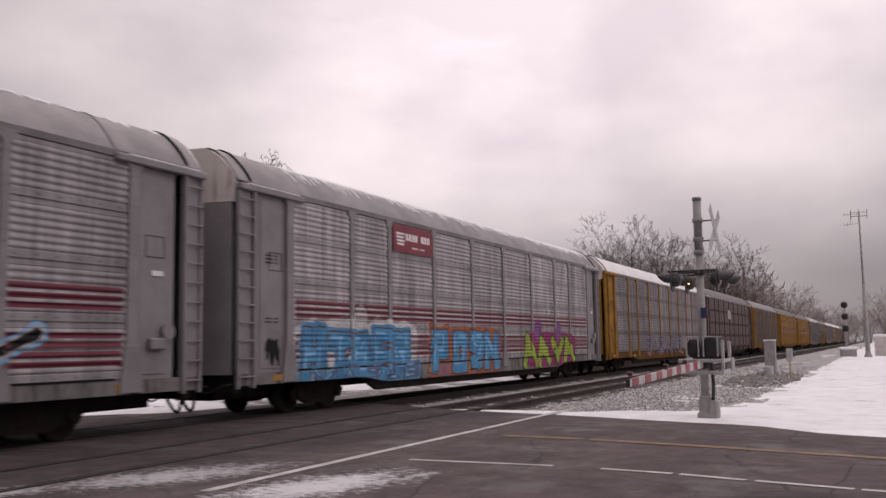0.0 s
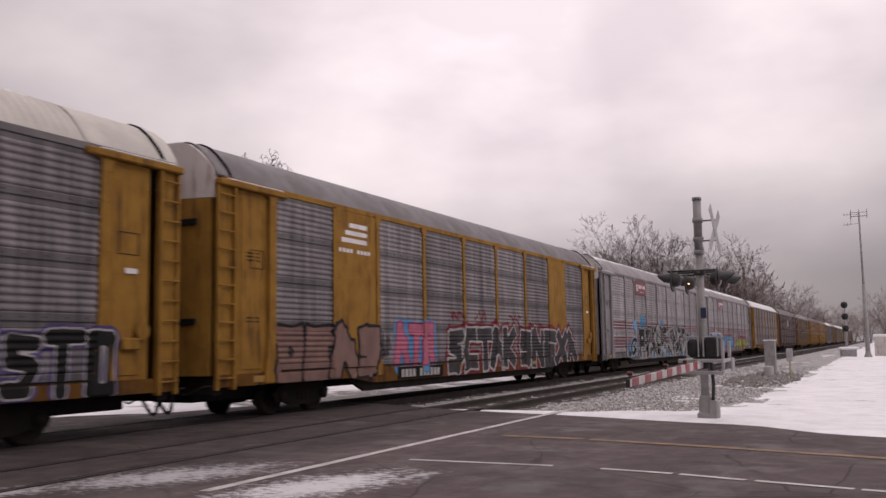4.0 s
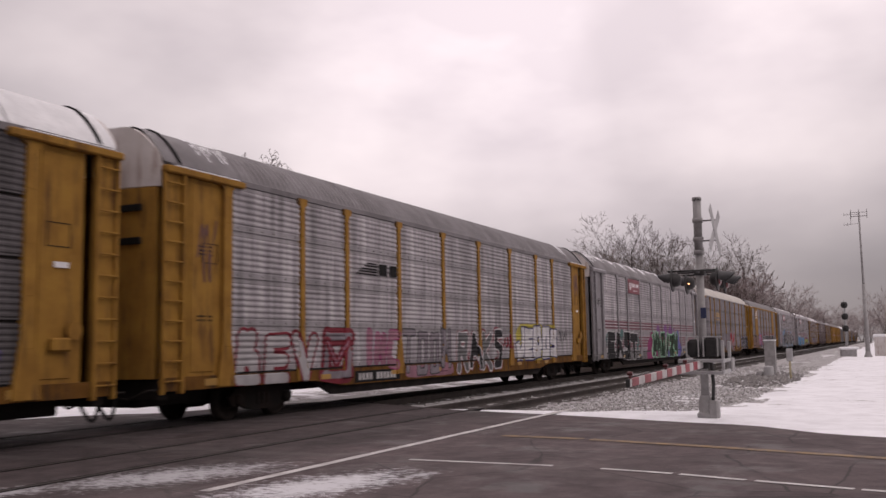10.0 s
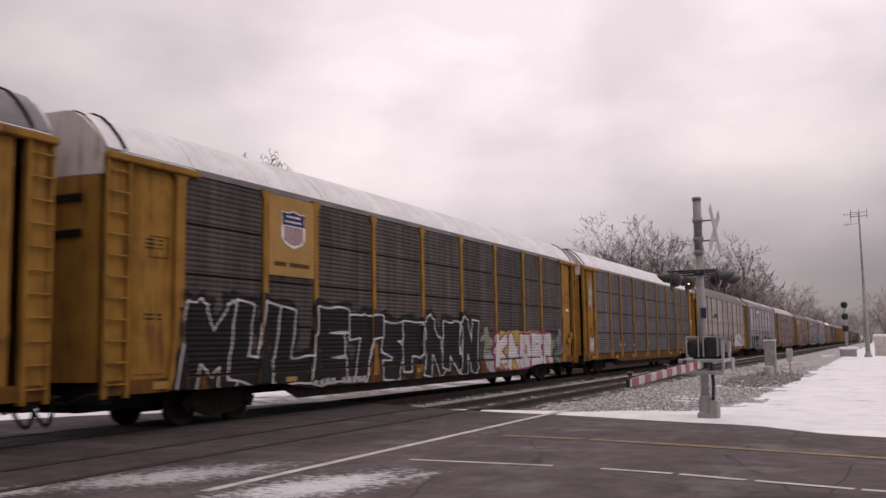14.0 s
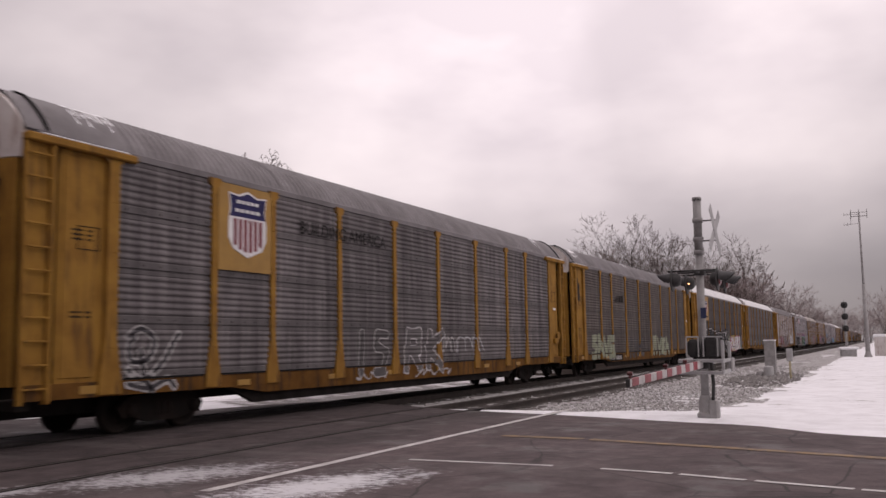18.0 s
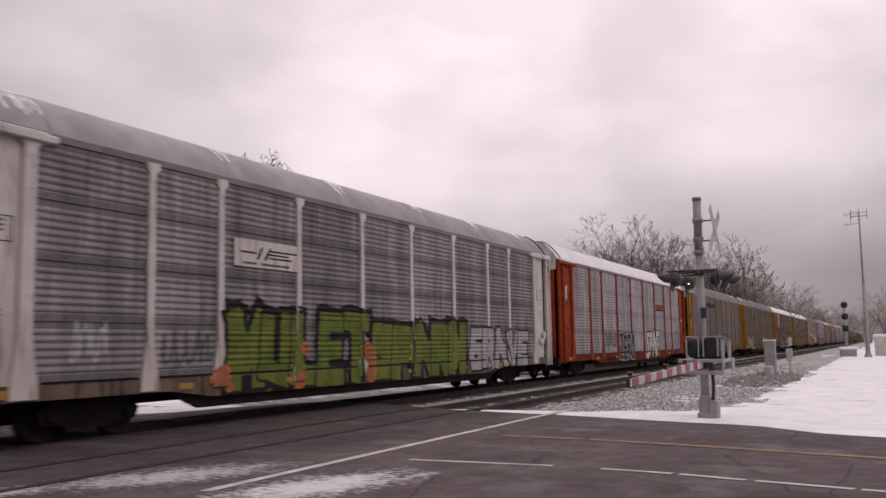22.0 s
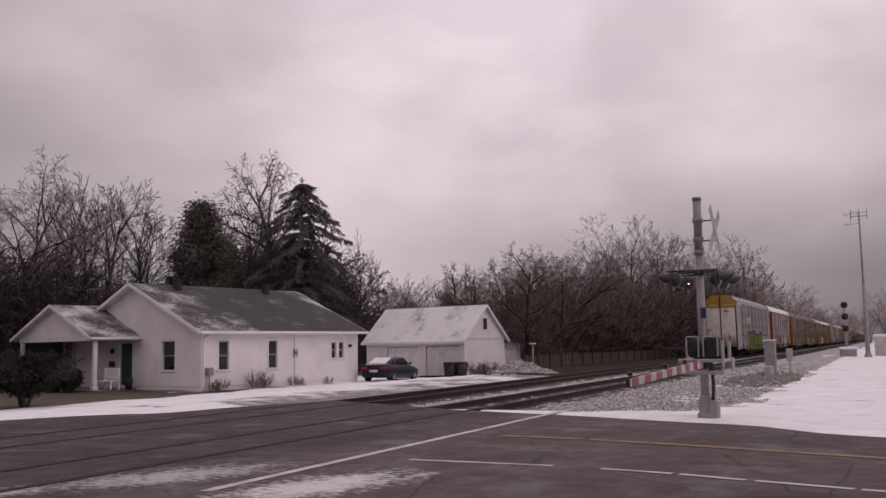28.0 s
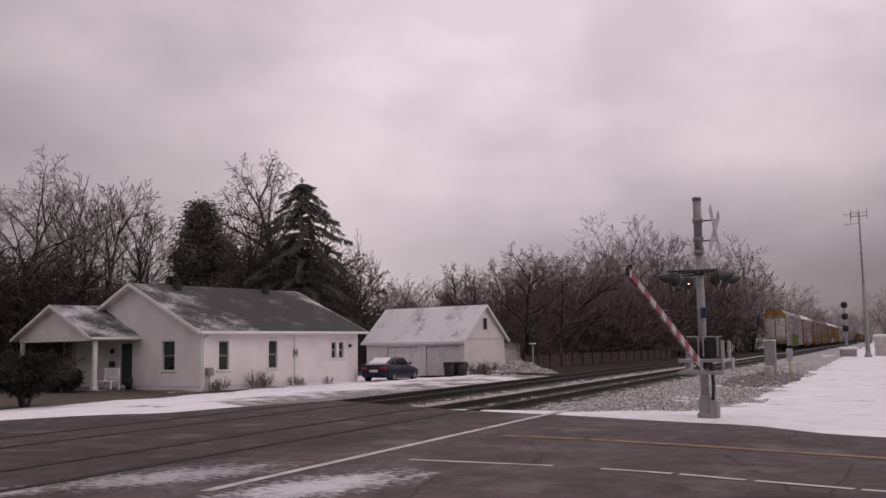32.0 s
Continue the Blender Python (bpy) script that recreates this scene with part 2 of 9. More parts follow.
def spray(name, c, c2=None):
    """Spray paint on ribbed steel, thin in places and washed by rain."""
    m, nt, p = node_mat("spray_" + name)
    co = coords(nt)
    big, fine = noise_tex(nt, co, 2.3, 4, 0.6), noise_tex(nt, co, 26, 3, 0.6)
    col = blend(nt, ramp(nt, big, 0.38, 0.64), c, c2 or tuple(v * 0.75 for v in c))
    wash = noise_tex(nt, scaled(nt, co, 5.0, 1.0, 0.5), 1.6, 5, 0.65)
    col = blend(nt, math_node(nt, "MULTIPLY", ramp(nt, wash, 0.46, 0.72), 0.42), col, tuple(0.68 * v + 0.018 for v in c))
    col = blend(nt, math_node(nt, "MULTIPLY", ramp(nt, fine, 0.5, 0.75), 0.2), col, tuple(0.6 * v + 0.02 for v in c))
    nt.links.new(col, p.inputs["Base Color"])
    p.inputs["Roughness"].default_value = 0.7
    p.inputs["Specular IOR Level"].default_value = 0.22
    return m


SPRAY = {k: spray(k, *v) for k, v in {
    "black": ((0.009, 0.008, 0.010),), "navy": ((0.025, 0.022, 0.09),), "white": ((0.56, 0.54, 0.555),), "silver": ((0.42, 0.42, 0.44),), "blue": ((0.075, 0.26, 0.45), (0.05, 0.19, 0.37)),
    "pale_blue": ((0.2, 0.42, 0.66),), "orange": ((0.36, 0.12, 0.055),), "green": ((0.125, 0.160, 0.026), (0.08, 0.108, 0.018)), "dark_green": ((0.012, 0.034, 0.016),), "soot": ((0.03, 0.027, 0.032), (0.055, 0.05, 0.056)), "violet": ((0.13, 0.11, 0.33),),
    "mint": ((0.3, 0.55, 0.38),), "lime": ((0.3, 0.38, 0.06),), "purple": ((0.22, 0.085, 0.24),), "pink": ((0.44, 0.13, 0.2),), "red": ((0.32, 0.035, 0.045),),
    "magenta": ((0.26, 0.035, 0.13),), "brown": ((0.14, 0.07, 0.055),), "pale_green": ((0.28, 0.30, 0.22), (0.2, 0.21, 0.155)), "lemon": ((0.58, 0.5, 0.08),), "indigo": ((0.07, 0.05, 0.16),), "grey": ((0.12, 0.115, 0.12),), "faint": ((0.085, 0.115, 0.105),), "pale": ((0.36, 0.34, 0.352), (0.28, 0.265, 0.272)), "mauve": ((0.27, 0.13, 0.17),), "wine": ((0.17, 0.018, 0.03),), "old_lemon": ((0.40, 0.34, 0.06),), "lilac": ((0.21, 0.182, 0.205), (0.15, 0.13, 0.147)), "dull_white": ((0.40, 0.385, 0.39),), "dirt": ((0.085, 0.078, 0.08),), "galv_dirt": ((0.13, 0.118, 0.122),), "faded_rose": ((0.21, 0.125, 0.11),), "gap_paint": ((0.14, 0.125, 0.15),), "teal": ((0.10, 0.20, 0.19),), "steel_blue": ((0.10, 0.13, 0.22),)}.items()}


# ---- mesh builder ----
class Shape:
    """Collects vertices and faces for one mesh."""

    def __init__(self):
        self.v, self.f, self.smooth = [], [], []

    def add(self, verts, faces, smooth=False):
        n = len(self.v)
        self.v.extend(verts)
        self.f.extend(tuple(i + n for i in f) for f in faces)
        self.smooth.extend([smooth] * len(faces))
        return self

    def box(self, a, b, c=0.0, m=None):
        """A box from corner a to corner b, its edges chamfered by c."""
        (x0, y0, z0), (x1, y1, z1) = a, b
        if c <= 0:
            vs = [(x, y, z) for x in (x0, x1) for y in (y0, y1) for z in (z0, z1)]
            fs = [(0, 1, 3, 2), (4, 6, 7, 5), (0, 4, 5, 1), (2, 3, 7, 6), (0, 2, 6, 4), (1, 5, 7, 3)]
        else:
            c = min(c, 0.45 * min(abs(x1 - x0), abs(y1 - y0), abs(z1 - z0)))
            cx, cy, cz, hx, hy, hz = (x0 + x1) / 2, (y0 + y1) / 2, (z0 + z1) / 2, abs(x1 - x0) / 2, abs(y1 - y0) / 2, abs(z1 - z0) / 2
            vs, ix = [], {}
            for sx in (-1, 1):
                for sy in (-1, 1):
                    for sz in (-1, 1):
                        for ax in range(3):
                            d = [hx - c, hy - c, hz - c]
                            d[ax] += c
                            ix[sx, sy, sz, ax] = len(vs)
                            vs.append((cx + sx * d[0], cy + sy * d[1], cz + sz * d[2]))
            fs = []
            for s in (-1, 1):
                q = [(s, -1, -1, 0), (s, 1, -1, 0), (s, 1, 1, 0), (s, -1, 1, 0)]
                fs.append([ix[k] for k in (q if s > 0 else q[::-1])])
                q = [(-1, s, -1, 1), (-1, s, 1, 1), (1, s, 1, 1), (1, s, -1, 1)]
                fs.append([ix[k] for k in (q if s > 0 else q[::-1])])
                q = [(-1, -1, s, 2), (1, -1, s, 2), (1, 1, s, 2), (-1, 1, s, 2)]
                fs.append([ix[k] for k in (q if s > 0 else q[::-1])])
            for p in (-1, 1):
                for q in (-1, 1):
                    fs.append([ix[p, q, -1, 0], ix[p, q, -1, 1], ix[p, q, 1, 1], ix[p, q, 1, 0]][::(-1 if p * q > 0 else 1)])
                    fs.append([ix[p, -1, q, 0], ix[p, -1, q, 2], ix[p, 1, q, 2], ix[p, 1, q, 0]][::(1 if p * q > 0 else -1)])
                    fs.append([ix[-1, p, q, 1], ix[-1, p, q, 2], ix[1, p, q, 2], ix[1, p, q, 1]][::(-1 if p * q > 0 else 1)])
            for sx in (-1, 1):
                for sy in (-1, 1):
                    for sz in (-1, 1):
                        f = [ix[sx, sy, sz, 0], ix[sx, sy, sz, 1], ix[sx, sy, sz, 2]]
                        fs.append(f if sx * sy * sz > 0 else f[::-1])
        if m is not None:
            vs = [tuple(m @ Vector(v)) for v in vs]
        return self.add(vs, fs)

    def tube(self, p0, p1, r0, r1=None, n=8, caps=True):
        r1 = r0 if r1 is None else r1
        p0, p1 = Vector(p0), Vector(p1)
        d = (p1 - p0).normalized()
        a = d.orthogonal().normalized()
        b = d.cross(a)
        vs = []
        for p, r in ((p0, r0), (p1, r1)):
            for i in range(n):
                t = 2 * math.pi * i / n
                vs.append(tuple(p + r * (math.cos(t) * a + math.sin(t) * b)))
        fs = [(i, (i + 1) % n, n + (i + 1) % n, n + i) for i in range(n)]
        self.add(vs, fs, True)
        if caps:
            k = len(self.v) - 2 * n
            self.f += [tuple(range(k + n - 1, k - 1, -1)), tuple(range(k + n, k + 2 * n))]
            self.smooth += [False, False]
        return self

    def pipe(self, pts, r, n=6):
        """A bent round pipe in one piece through the given points."""
        pts = [Vector(q) for q in pts]
        vs, m = [], len(pts)
        u = (pts[1] - pts[0]).normalized().orthogonal().normalized()
        for i, q in enumerate(pts):
            d = (pts[min(i + 1, m - 1)] - pts[max(i - 1, 0)]).normalized()
            u = (u - d * u.dot(d)).normalized()
            v = d.cross(u)
            vs += [tuple(q + (u * math.cos(2 * math.pi * k / n) + v * math.sin(2 * math.pi * k / n)) * r) for k in range(n)]
        fs = [(i * n + k, i * n + (k + 1) % n, (i + 1) * n + (k + 1) % n, (i + 1) * n + k) for i in range(m - 1) for k in range(n)]
        return self.add(vs, fs + [tuple(range(n - 1, -1, -1)), tuple(range((m - 1) * n, m * n))], True)

    def prism(self, outline, z0, z1, axis="z"):
        """An outline (pairs) swept from z0 to z1 along an axis; pairs are (x,y), (x,z) or (y,z)."""
        n = len(outline)
        put = {"z": lambda a, b, h: (a, b, h), "y": lambda a, b, h: (a, h, b), "x": lambda a, b, h: (h, a, b)}[axis]
        vs = [put(a, b, z0) for a, b in outline] + [put(a, b, z1) for a, b in outline]
        fs = [(i, (i + 1) % n, n + (i + 1) % n, n + i) for i in range(n)] + [tuple(range(n - 1, -1, -1)), tuple(range(n, 2 * n))]
        return self.add(vs, fs)

    def lathe(self, profile, centre, axis="z", n=16):
        """A profile of (radius, height) pairs turned round an axis through centre."""
        cx, cy, cz = centre
        vs = []
        for r, h in profile:
            for i in range(n):
                t = 2 * math.pi * i / n
                a, b = r * math.cos(t), r * math.sin(t)
                vs.append({"z": (cx + a, cy + b, cz + h), "y": (cx + a, cy + h, cz + b), "x": (cx + h, cy + a, cz + b)}[axis])
        fs = []
        for k in range(len(profile) - 1):
            for i in range(n):
                j = (i + 1) % n
                fs.append((k * n + i, k * n + j, (k + 1) * n + j, (k + 1) * n + i))
        return self.add(vs, fs, True)

    def mesh(self, name, material):
        me = bpy.data.meshes.new(name)
        me.from_pydata(self.v, [], self.f)
        me.polygons.foreach_set("use_smooth", self.smooth)
        for mm in (material if isinstance(material, (list, tuple)) else [material]):
            me.materials.append(mm)
        me.update()
        return me


def fix_normals(me):
    bm = bmesh.new()
    bm.from_mesh(me)
    bmesh.ops.recalc_face_normals(bm, faces=bm.faces)
    bm.to_mesh(me)
    bm.free()
    return me


def part(name, shape, material, parent, label="", at=None):
    """One mesh object under a thing or a part. shape: a Shape, or a mesh to share."""
    me = shape if isinstance(shape, bpy.types.Mesh) else fix_normals(shape.mesh(name, material))
    ob = new(name, me)
    ob.parent = parent
    if at is not None:
        ob.matrix_basis = at
    if label:
        ob["label"] = label
    return ob


def thing(name, label, category, group="", at=None, kind=""):
    ob = new(name)
    ob.empty_display_size = 0.3
    if at is not None:
        ob.matrix_basis = at
    return tagged(ob, label, category, group, kind)


def solid(name, shape, material, label, category, group="", at=None, kind=""):
    ob = new(name, fix_normals(shape.mesh(name, material)) if isinstance(shape, Shape) else shape)
    if at is not None:
        ob.matrix_basis = at
    return tagged(ob, label, category, group, kind)


# ---- ground, road, tracks ----
def lerp_at(x, table):
    if x <= table[0][0]:
        return table[0][1]
    for (a, va), (b, vb) in zip(table, table[1:]):
        if x <= b:
            return va + (vb - va) * (x - a) / (b - a)
    return table[-1][1]


def smooth01(x, a, b):
    t = min(1.0, max(0.0, (x - a) / (b - a)))
    return t * t * (3 - 2 * t)


ROAD_NEAR = [(14.0, -14.0), (15.2, -2.0), (15.95, 0.4), (16.3, 1.0), (17.5, 2.2), (17.7, 3.1), (19.0, 6.3), (19.8, 8.9), (22.6, 14.3)]   # x of the kerbless edge by y
ROAD_FAR = [(-8.0, 21.2), (13.0, 20.8), (15.7, 20.0), (17.0, 18.4), (18.0, 16.6), (20.2, 15.7), (22.6, 14.6)]                            # y of the far edge by x


def ground_z(x, y):
    """Level at the crossing, lower behind the tracks and along the line."""
    off = smooth01(x, 20.0, 30.0)
    far = -0.05 * smooth01(y, 15.5, 17.0) - 0.33 * smooth01(y, 17.0, 27.0)
    near = -0.28 * off * smooth01(-y, -9.0, -4.0)
    bed = -0.24 * smooth01(x, 20.0, 23.5)
    if 7.3 < y < 16.4:
        return bed - 0.02
    if y >= 16.4:
        k = smooth01(y, 16.4, 19.5)
        return (bed - 0.02) * (1 - k) + min(far, -0.12 * off - 0.02) * k
    k = smooth01(-y, -7.3, -4.6)
    return (bed - 0.02) * (1 - k) + (near - 0.02) * k


def axis_steps(parts_):
    out = []
    for a, b, n in parts_:
        out += [a + (b - a) * i / n for i in range(n)]
    return out + [parts_[-1][1]]


def sheet(name, xs, ys, zf, material, label, category, kind="structure"):
    vs = [(x, y, zf(x, y)) for x in xs for y in ys]
    m = len(ys)
    fs = [(i * m + j, (i + 1) * m + j, (i + 1) * m + j + 1, i * m + j + 1) for i in range(len(xs) - 1) for j in range(m - 1)]
    me = bpy.data.meshes.new(name)
    me.from_pydata(vs, [], fs)
    me.materials.append(material)
    me.polygons.foreach_set("use_smooth", [True] * len(fs))
    return tagged(new(name, me), label, category, "", kind)


def snowy_ground():
    m, nt, p = node_mat("snow_over_grass_and_gravel")
    co = coords(nt)
    sep = nt.nodes.new("ShaderNodeSeparateXYZ")
    nt.links.new(co, sep.inputs[0])
    big, mid, fine = noise_tex(nt, co, 0.22, 4, 0.55), noise_tex(nt, co, 1.3, 5, 0.65), noise_tex(nt, co, 18, 3, 0.6)
    grass = blend(nt, ramp(nt, mid, 0.4, 0.6), (0.080, 0.060, 0.040), (0.048, 0.040, 0.028))
    gravel = blend(nt, ramp(nt, fine, 0.35, 0.65), (0.13, 0.12, 0.118), (0.27, 0.255, 0.25))
    snow = blend(nt, ramp(nt, mid, 0.35, 0.7), (0.84, 0.84, 0.87), (0.70, 0.695, 0.72))
    # gravel lies along the line, the lawn by the house
    x, y = sep.outputs["X"], sep.outputs["Y"]
    stony = math_node(nt, "MULTIPLY", ramp(nt, y, 2.2, 6.5), ramp(nt, math_node(nt, "MULTIPLY", y, -1.0), -24.0, -16.0))
    stony = math_node(nt, "MULTIPLY", stony, ramp(nt, x, 20.6, 22.4))      # a clean strip of snow lies along the road
    bare = blend(nt, stony, grass, gravel)
    patchy = math_node(nt, "ADD", math_node(nt, "ADD", math_node(nt, "MULTIPLY", big, 0.5), math_node(nt, "MULTIPLY", mid, 0.38)), math_node(nt, "MULTIPLY", fine, 0.12))
    lawn = math_node(nt, "MULTIPLY", ramp(nt, math_node(nt, "ADD", y, math_node(nt, "MULTIPLY", mid, 1.6)), 27.3, 28.9), ramp(nt, math_node(nt, "MULTIPLY", x, -1.0), -42.0, -33.0))
    thin = math_node(nt, "MULTIPLY", stony, 0.17)
    thin = math_node(nt, "ADD", thin, math_node(nt, "MULTIPLY", lawn, 0.30))
    thin = math_node(nt, "ADD", thin, math_node(nt, "MULTIPLY", ramp(nt, y, 30.0, 40.0), 0.06))
    speck = noise_tex(nt, scaled(nt, co, 1.0, 0.6, 1.0), 5.5, 6, 0.75)
    rut = noise_tex(nt, scaled(nt, co, 0.35, 2.0, 1.0), 0.9, 4, 0.6)
    thin = math_node(nt, "ADD", thin, math_node(nt, "MULTIPLY", ramp(nt, speck, 0.60, 0.74), 0.22))
    thin = math_node(nt, "ADD", thin, math_node(nt, "MULTIPLY", ramp(nt, rut, 0.52, 0.72), 0.02))
    verge = math_node(nt, "MULTIPLY", ramp(nt, x, 50.0, 58.0), ramp(nt, y, 17.0, 19.5))      # bare earth under the trees beyond the garage
    thin = math_node(nt, "ADD", thin, math_node(nt, "MULTIPLY", verge, 0.16))
    blotch = noise_tex(nt, co, 0.55, 5, 0.7)
    thin = math_node(nt, "ADD", thin, math_node(nt, "MULTIPLY", ramp(nt, blotch, 0.54, 0.72), 0.07))
    cover = ramp(nt, math_node(nt, "SUBTRACT", patchy, thin), 0.31, 0.43)
    col = blend(nt, cover, bare, snow)
    nt.links.new(col, p.inputs["Base Color"])
    p.inputs["Roughness"].default_value = 0.85
    bump(nt, p, math_node(nt, "ADD", math_node(nt, "MULTIPLY", mid, 0.7), math_node(nt, "MULTIPLY", fine, 0.3)), 0.45, 0.08)
    return m


def asphalt():
    m, nt, p = node_mat("worn_asphalt_with_snow_dust")
    co = coords(nt)
    sep = nt.nodes.new("ShaderNodeSeparateXYZ")
    nt.links.new(co, sep.inputs[0])
    x, y = sep.outputs["X"], sep.outputs["Y"]
    big, mid, fine = noise_tex(nt, co, 0.35, 4, 0.6), noise_tex(nt, co, 2.2, 6, 0.7), noise_tex(nt, co, 55, 3, 0.7)
    old = blend(nt, ramp(nt, big, 0.35, 0.65), (0.094, 0.071, 0.073), (0.068, 0.051, 0.053))
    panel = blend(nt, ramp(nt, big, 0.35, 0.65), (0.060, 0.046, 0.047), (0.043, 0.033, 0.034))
    col = blend(nt, ramp(nt, math_node(nt, "ADD", y, math_node(nt, "MULTIPLY", mid, 0.8)), 7.6, 8.6), old, panel)      # darker past y = 8: the train's shade on the crossing, put into the colour
    grit = nt.nodes.new("ShaderNodeMapRange")
    grit.inputs["To Min"].default_value, grit.inputs["To Max"].default_value = 0.72, 1.3
    nt.links.new(fine, grit.inputs["Value"])
    col = blend(nt, 1.0, col, grit.outputs["Result"], "MULTIPLY")
    blot = nt.nodes.new("ShaderNodeMapRange")
    blot.inputs["To Min"].default_value, blot.inputs["To Max"].default_value = 0.70, 1.32
    nt.links.new(ramp(nt, mid, 0.32, 0.68), blot.inputs["Value"])
    col = blend(nt, 1.0, col, blot.outputs["Result"], "MULTIPLY")
    # wheel tracks and salt run along the road, cracks wander across it
    run = noise_tex(nt, scaled(nt, co, 1.1, 0.08, 1.0), 1.0, 3, 0.5)
    col = blend(nt, math_node(nt, "MULTIPLY", ramp(nt, run, 0.5, 0.7), 0.45), col, (0.11, 0.096, 0.094))
    wet = noise_tex(nt, co, 0.9, 5, 0.6)
    col = blend(nt, math_node(nt, "MULTIPLY", ramp(nt, wet, 0.58, 0.7), 0.55), col, (0.04, 0.034, 0.034))
    crack = nt.nodes.new("ShaderNodeTexVoronoi")
    crack.feature = "DISTANCE_TO_EDGE"
    crack.inputs["Scale"].default_value = 0.55
    warp = blend(nt, 0.12, co, noise_rgb(nt, co, 1.5))
    nt.links.new(warp, crack.inputs["Vector"])
    line = math_node(nt, "MULTIPLY", ramp(nt, math_node(nt, "MULTIPLY", crack.outputs["Distance"], -1.0), -0.012, -0.004), ramp(nt, big, 0.38, 0.52))
    col = blend(nt, math_node(nt, "MULTIPLY", line, 0.8), col, (0.03, 0.026, 0.026))

    def patch(cx, cy, rx, ry, tilt):
        ca, sa = math.cos(radians(tilt)), math.sin(radians(tilt))
        dx, dy = math_node(nt, "SUBTRACT", x, cx), math_node(nt, "SUBTRACT", y, cy)
        u = math_node(nt, "MULTIPLY", math_node(nt, "ADD", math_node(nt, "MULTIPLY", dx, ca), math_node(nt, "MULTIPLY", dy, sa)), 1.0 / rx)
        v = math_node(nt, "MULTIPLY", math_node(nt, "SUBTRACT", math_node(nt, "MULTIPLY", dy, ca), math_node(nt, "MULTIPLY", dx, sa)), 1.0 / ry)
        r = math_node(nt, "SQRT", math_node(nt, "ADD", math_node(nt, "MULTIPLY", u, u), math_node(nt, "MULTIPLY", v, v)))
        return math_node(nt, "SUBTRACT", 1.0, r)

    speck = noise_tex(nt, scaled(nt, co, 1.7, 0.75, 1.0), 7.5, 5, 0.72)
    ragged = math_node(nt, "ADD", math_node(nt, "MULTIPLY", math_node(nt, "SUBTRACT", mid, 0.5), 1.2), math_node(nt, "MULTIPLY", math_node(nt, "SUBTRACT", speck, 0.5), 2.6))
    ragged = math_node(nt, "ADD", ragged, math_node(nt, "MULTIPLY", math_node(nt, "SUBTRACT", fine, 0.5), 0.5))
    snow = None
    for args, lo, hi, amount in (((8.75, 8.0, 2.0, 0.95, -27), 0.10, 0.9, 0.50), ((8.7, 5.8, 1.75, 0.80, -18), 0.05, 0.75, 0.75), ((7.1, 8.9, 0.9, 0.5, -30), 0.15, 0.8, 0.45), ((9.8, 5.1, 0.5, 0.25, -10), 0.2, 0.8, 0.5), ((17.0, 19.3, 3.2, 0.5, -35), 0.1, 0.7, 0.7)):
        k = math_node(nt, "MULTIPLY", ramp(nt, math_node(nt, "ADD", patch(*args), ragged), lo, hi), amount)
        snow = k if snow is None else math_node(nt, "MAXIMUM", snow, k)
    col = blend(nt, snow, col, (0.72, 0.72, 0.75))
    nt.links.new(col, p.inputs["Base Color"])
    rr = nt.nodes.new("ShaderNodeMapRange")
    rr.inputs["To Min"].default_value, rr.inputs["To Max"].default_value = 0.9, 0.55
    nt.links.new(ramp(nt, wet, 0.5, 0.7), rr.inputs["Value"])
    nt.links.new(rr.outputs["Result"], p.inputs["Roughness"])
    p.inputs["Specular IOR Level"].default_value = 0.3
    bump(nt, p, math_node(nt, "ADD", fine, math_node(nt, "MULTIPLY", snow, 1.5)), 0.45, 0.006)
    return m


def noise_rgb(nt, vec, scale):
    n = nt.nodes.new("ShaderNodeTexNoise")
    n.inputs["Scale"].default_value = scale
    nt.links.new(vec, n.inputs["Vector"])
    return n.outputs["Color"]


M["ground"] = snowy_ground()
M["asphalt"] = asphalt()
M["ballast"] = surface("grey_ballast_stone", (0.36, 0.345, 0.342), (0.24, 0.228, 0.225), 0.9, 0.0, 3.0, 22, 0.8, 0.03, (0.66, 0.66, 0.69), 0.6)
M["track_bed"] = surface("dark_oily_track_stone", (0.055, 0.046, 0.043), (0.085, 0.074, 0.07), 0.9, 0.0, 2.0, 18, 0.8, 0.03, (0.30, 0.29, 0.29), 0.06)
M["rail"] = surface("rusty_rail_steel", (0.035, 0.024, 0.02), (0.022, 0.016, 0.014), 0.75, 0.0, 4, 40, 0.1, 0.002)
M["tie"] = surface("tarred_timber", (0.035, 0.028, 0.025), (0.055, 0.045, 0.04), 0.85, 0.0, 4, 40, 0.4, 0.005, (0.4, 0.4, 0.41), 0.08)
M["line_white"] = surface("worn_white_road_paint", (0.56, 0.54, 0.53), (0.36, 0.34, 0.335), 0.7, 0.0, 1.5, 30, 0.1, 0.002, (0.09, 0.08, 0.08), 0.42)
M["line_yellow"] = surface("worn_yellow_road_paint", (0.24, 0.15, 0.06), (0.155, 0.10, 0.052), 0.7, 0.0, 2.5, 30, 0.1, 0.002, (0.085, 0.066, 0.066), 0.72)

rng = random.Random(7)
gx = axis_steps([(-400, -40, 12), (-40, 0, 16), (0, 60, 120), (60, 130, 50), (130, 400, 30), (400, 3000, 20)])
gy = axis_steps([(-900, -60, 10), (-60, -8, 13), (-8, 32, 100), (32, 90, 24), (90, 1500, 20)])


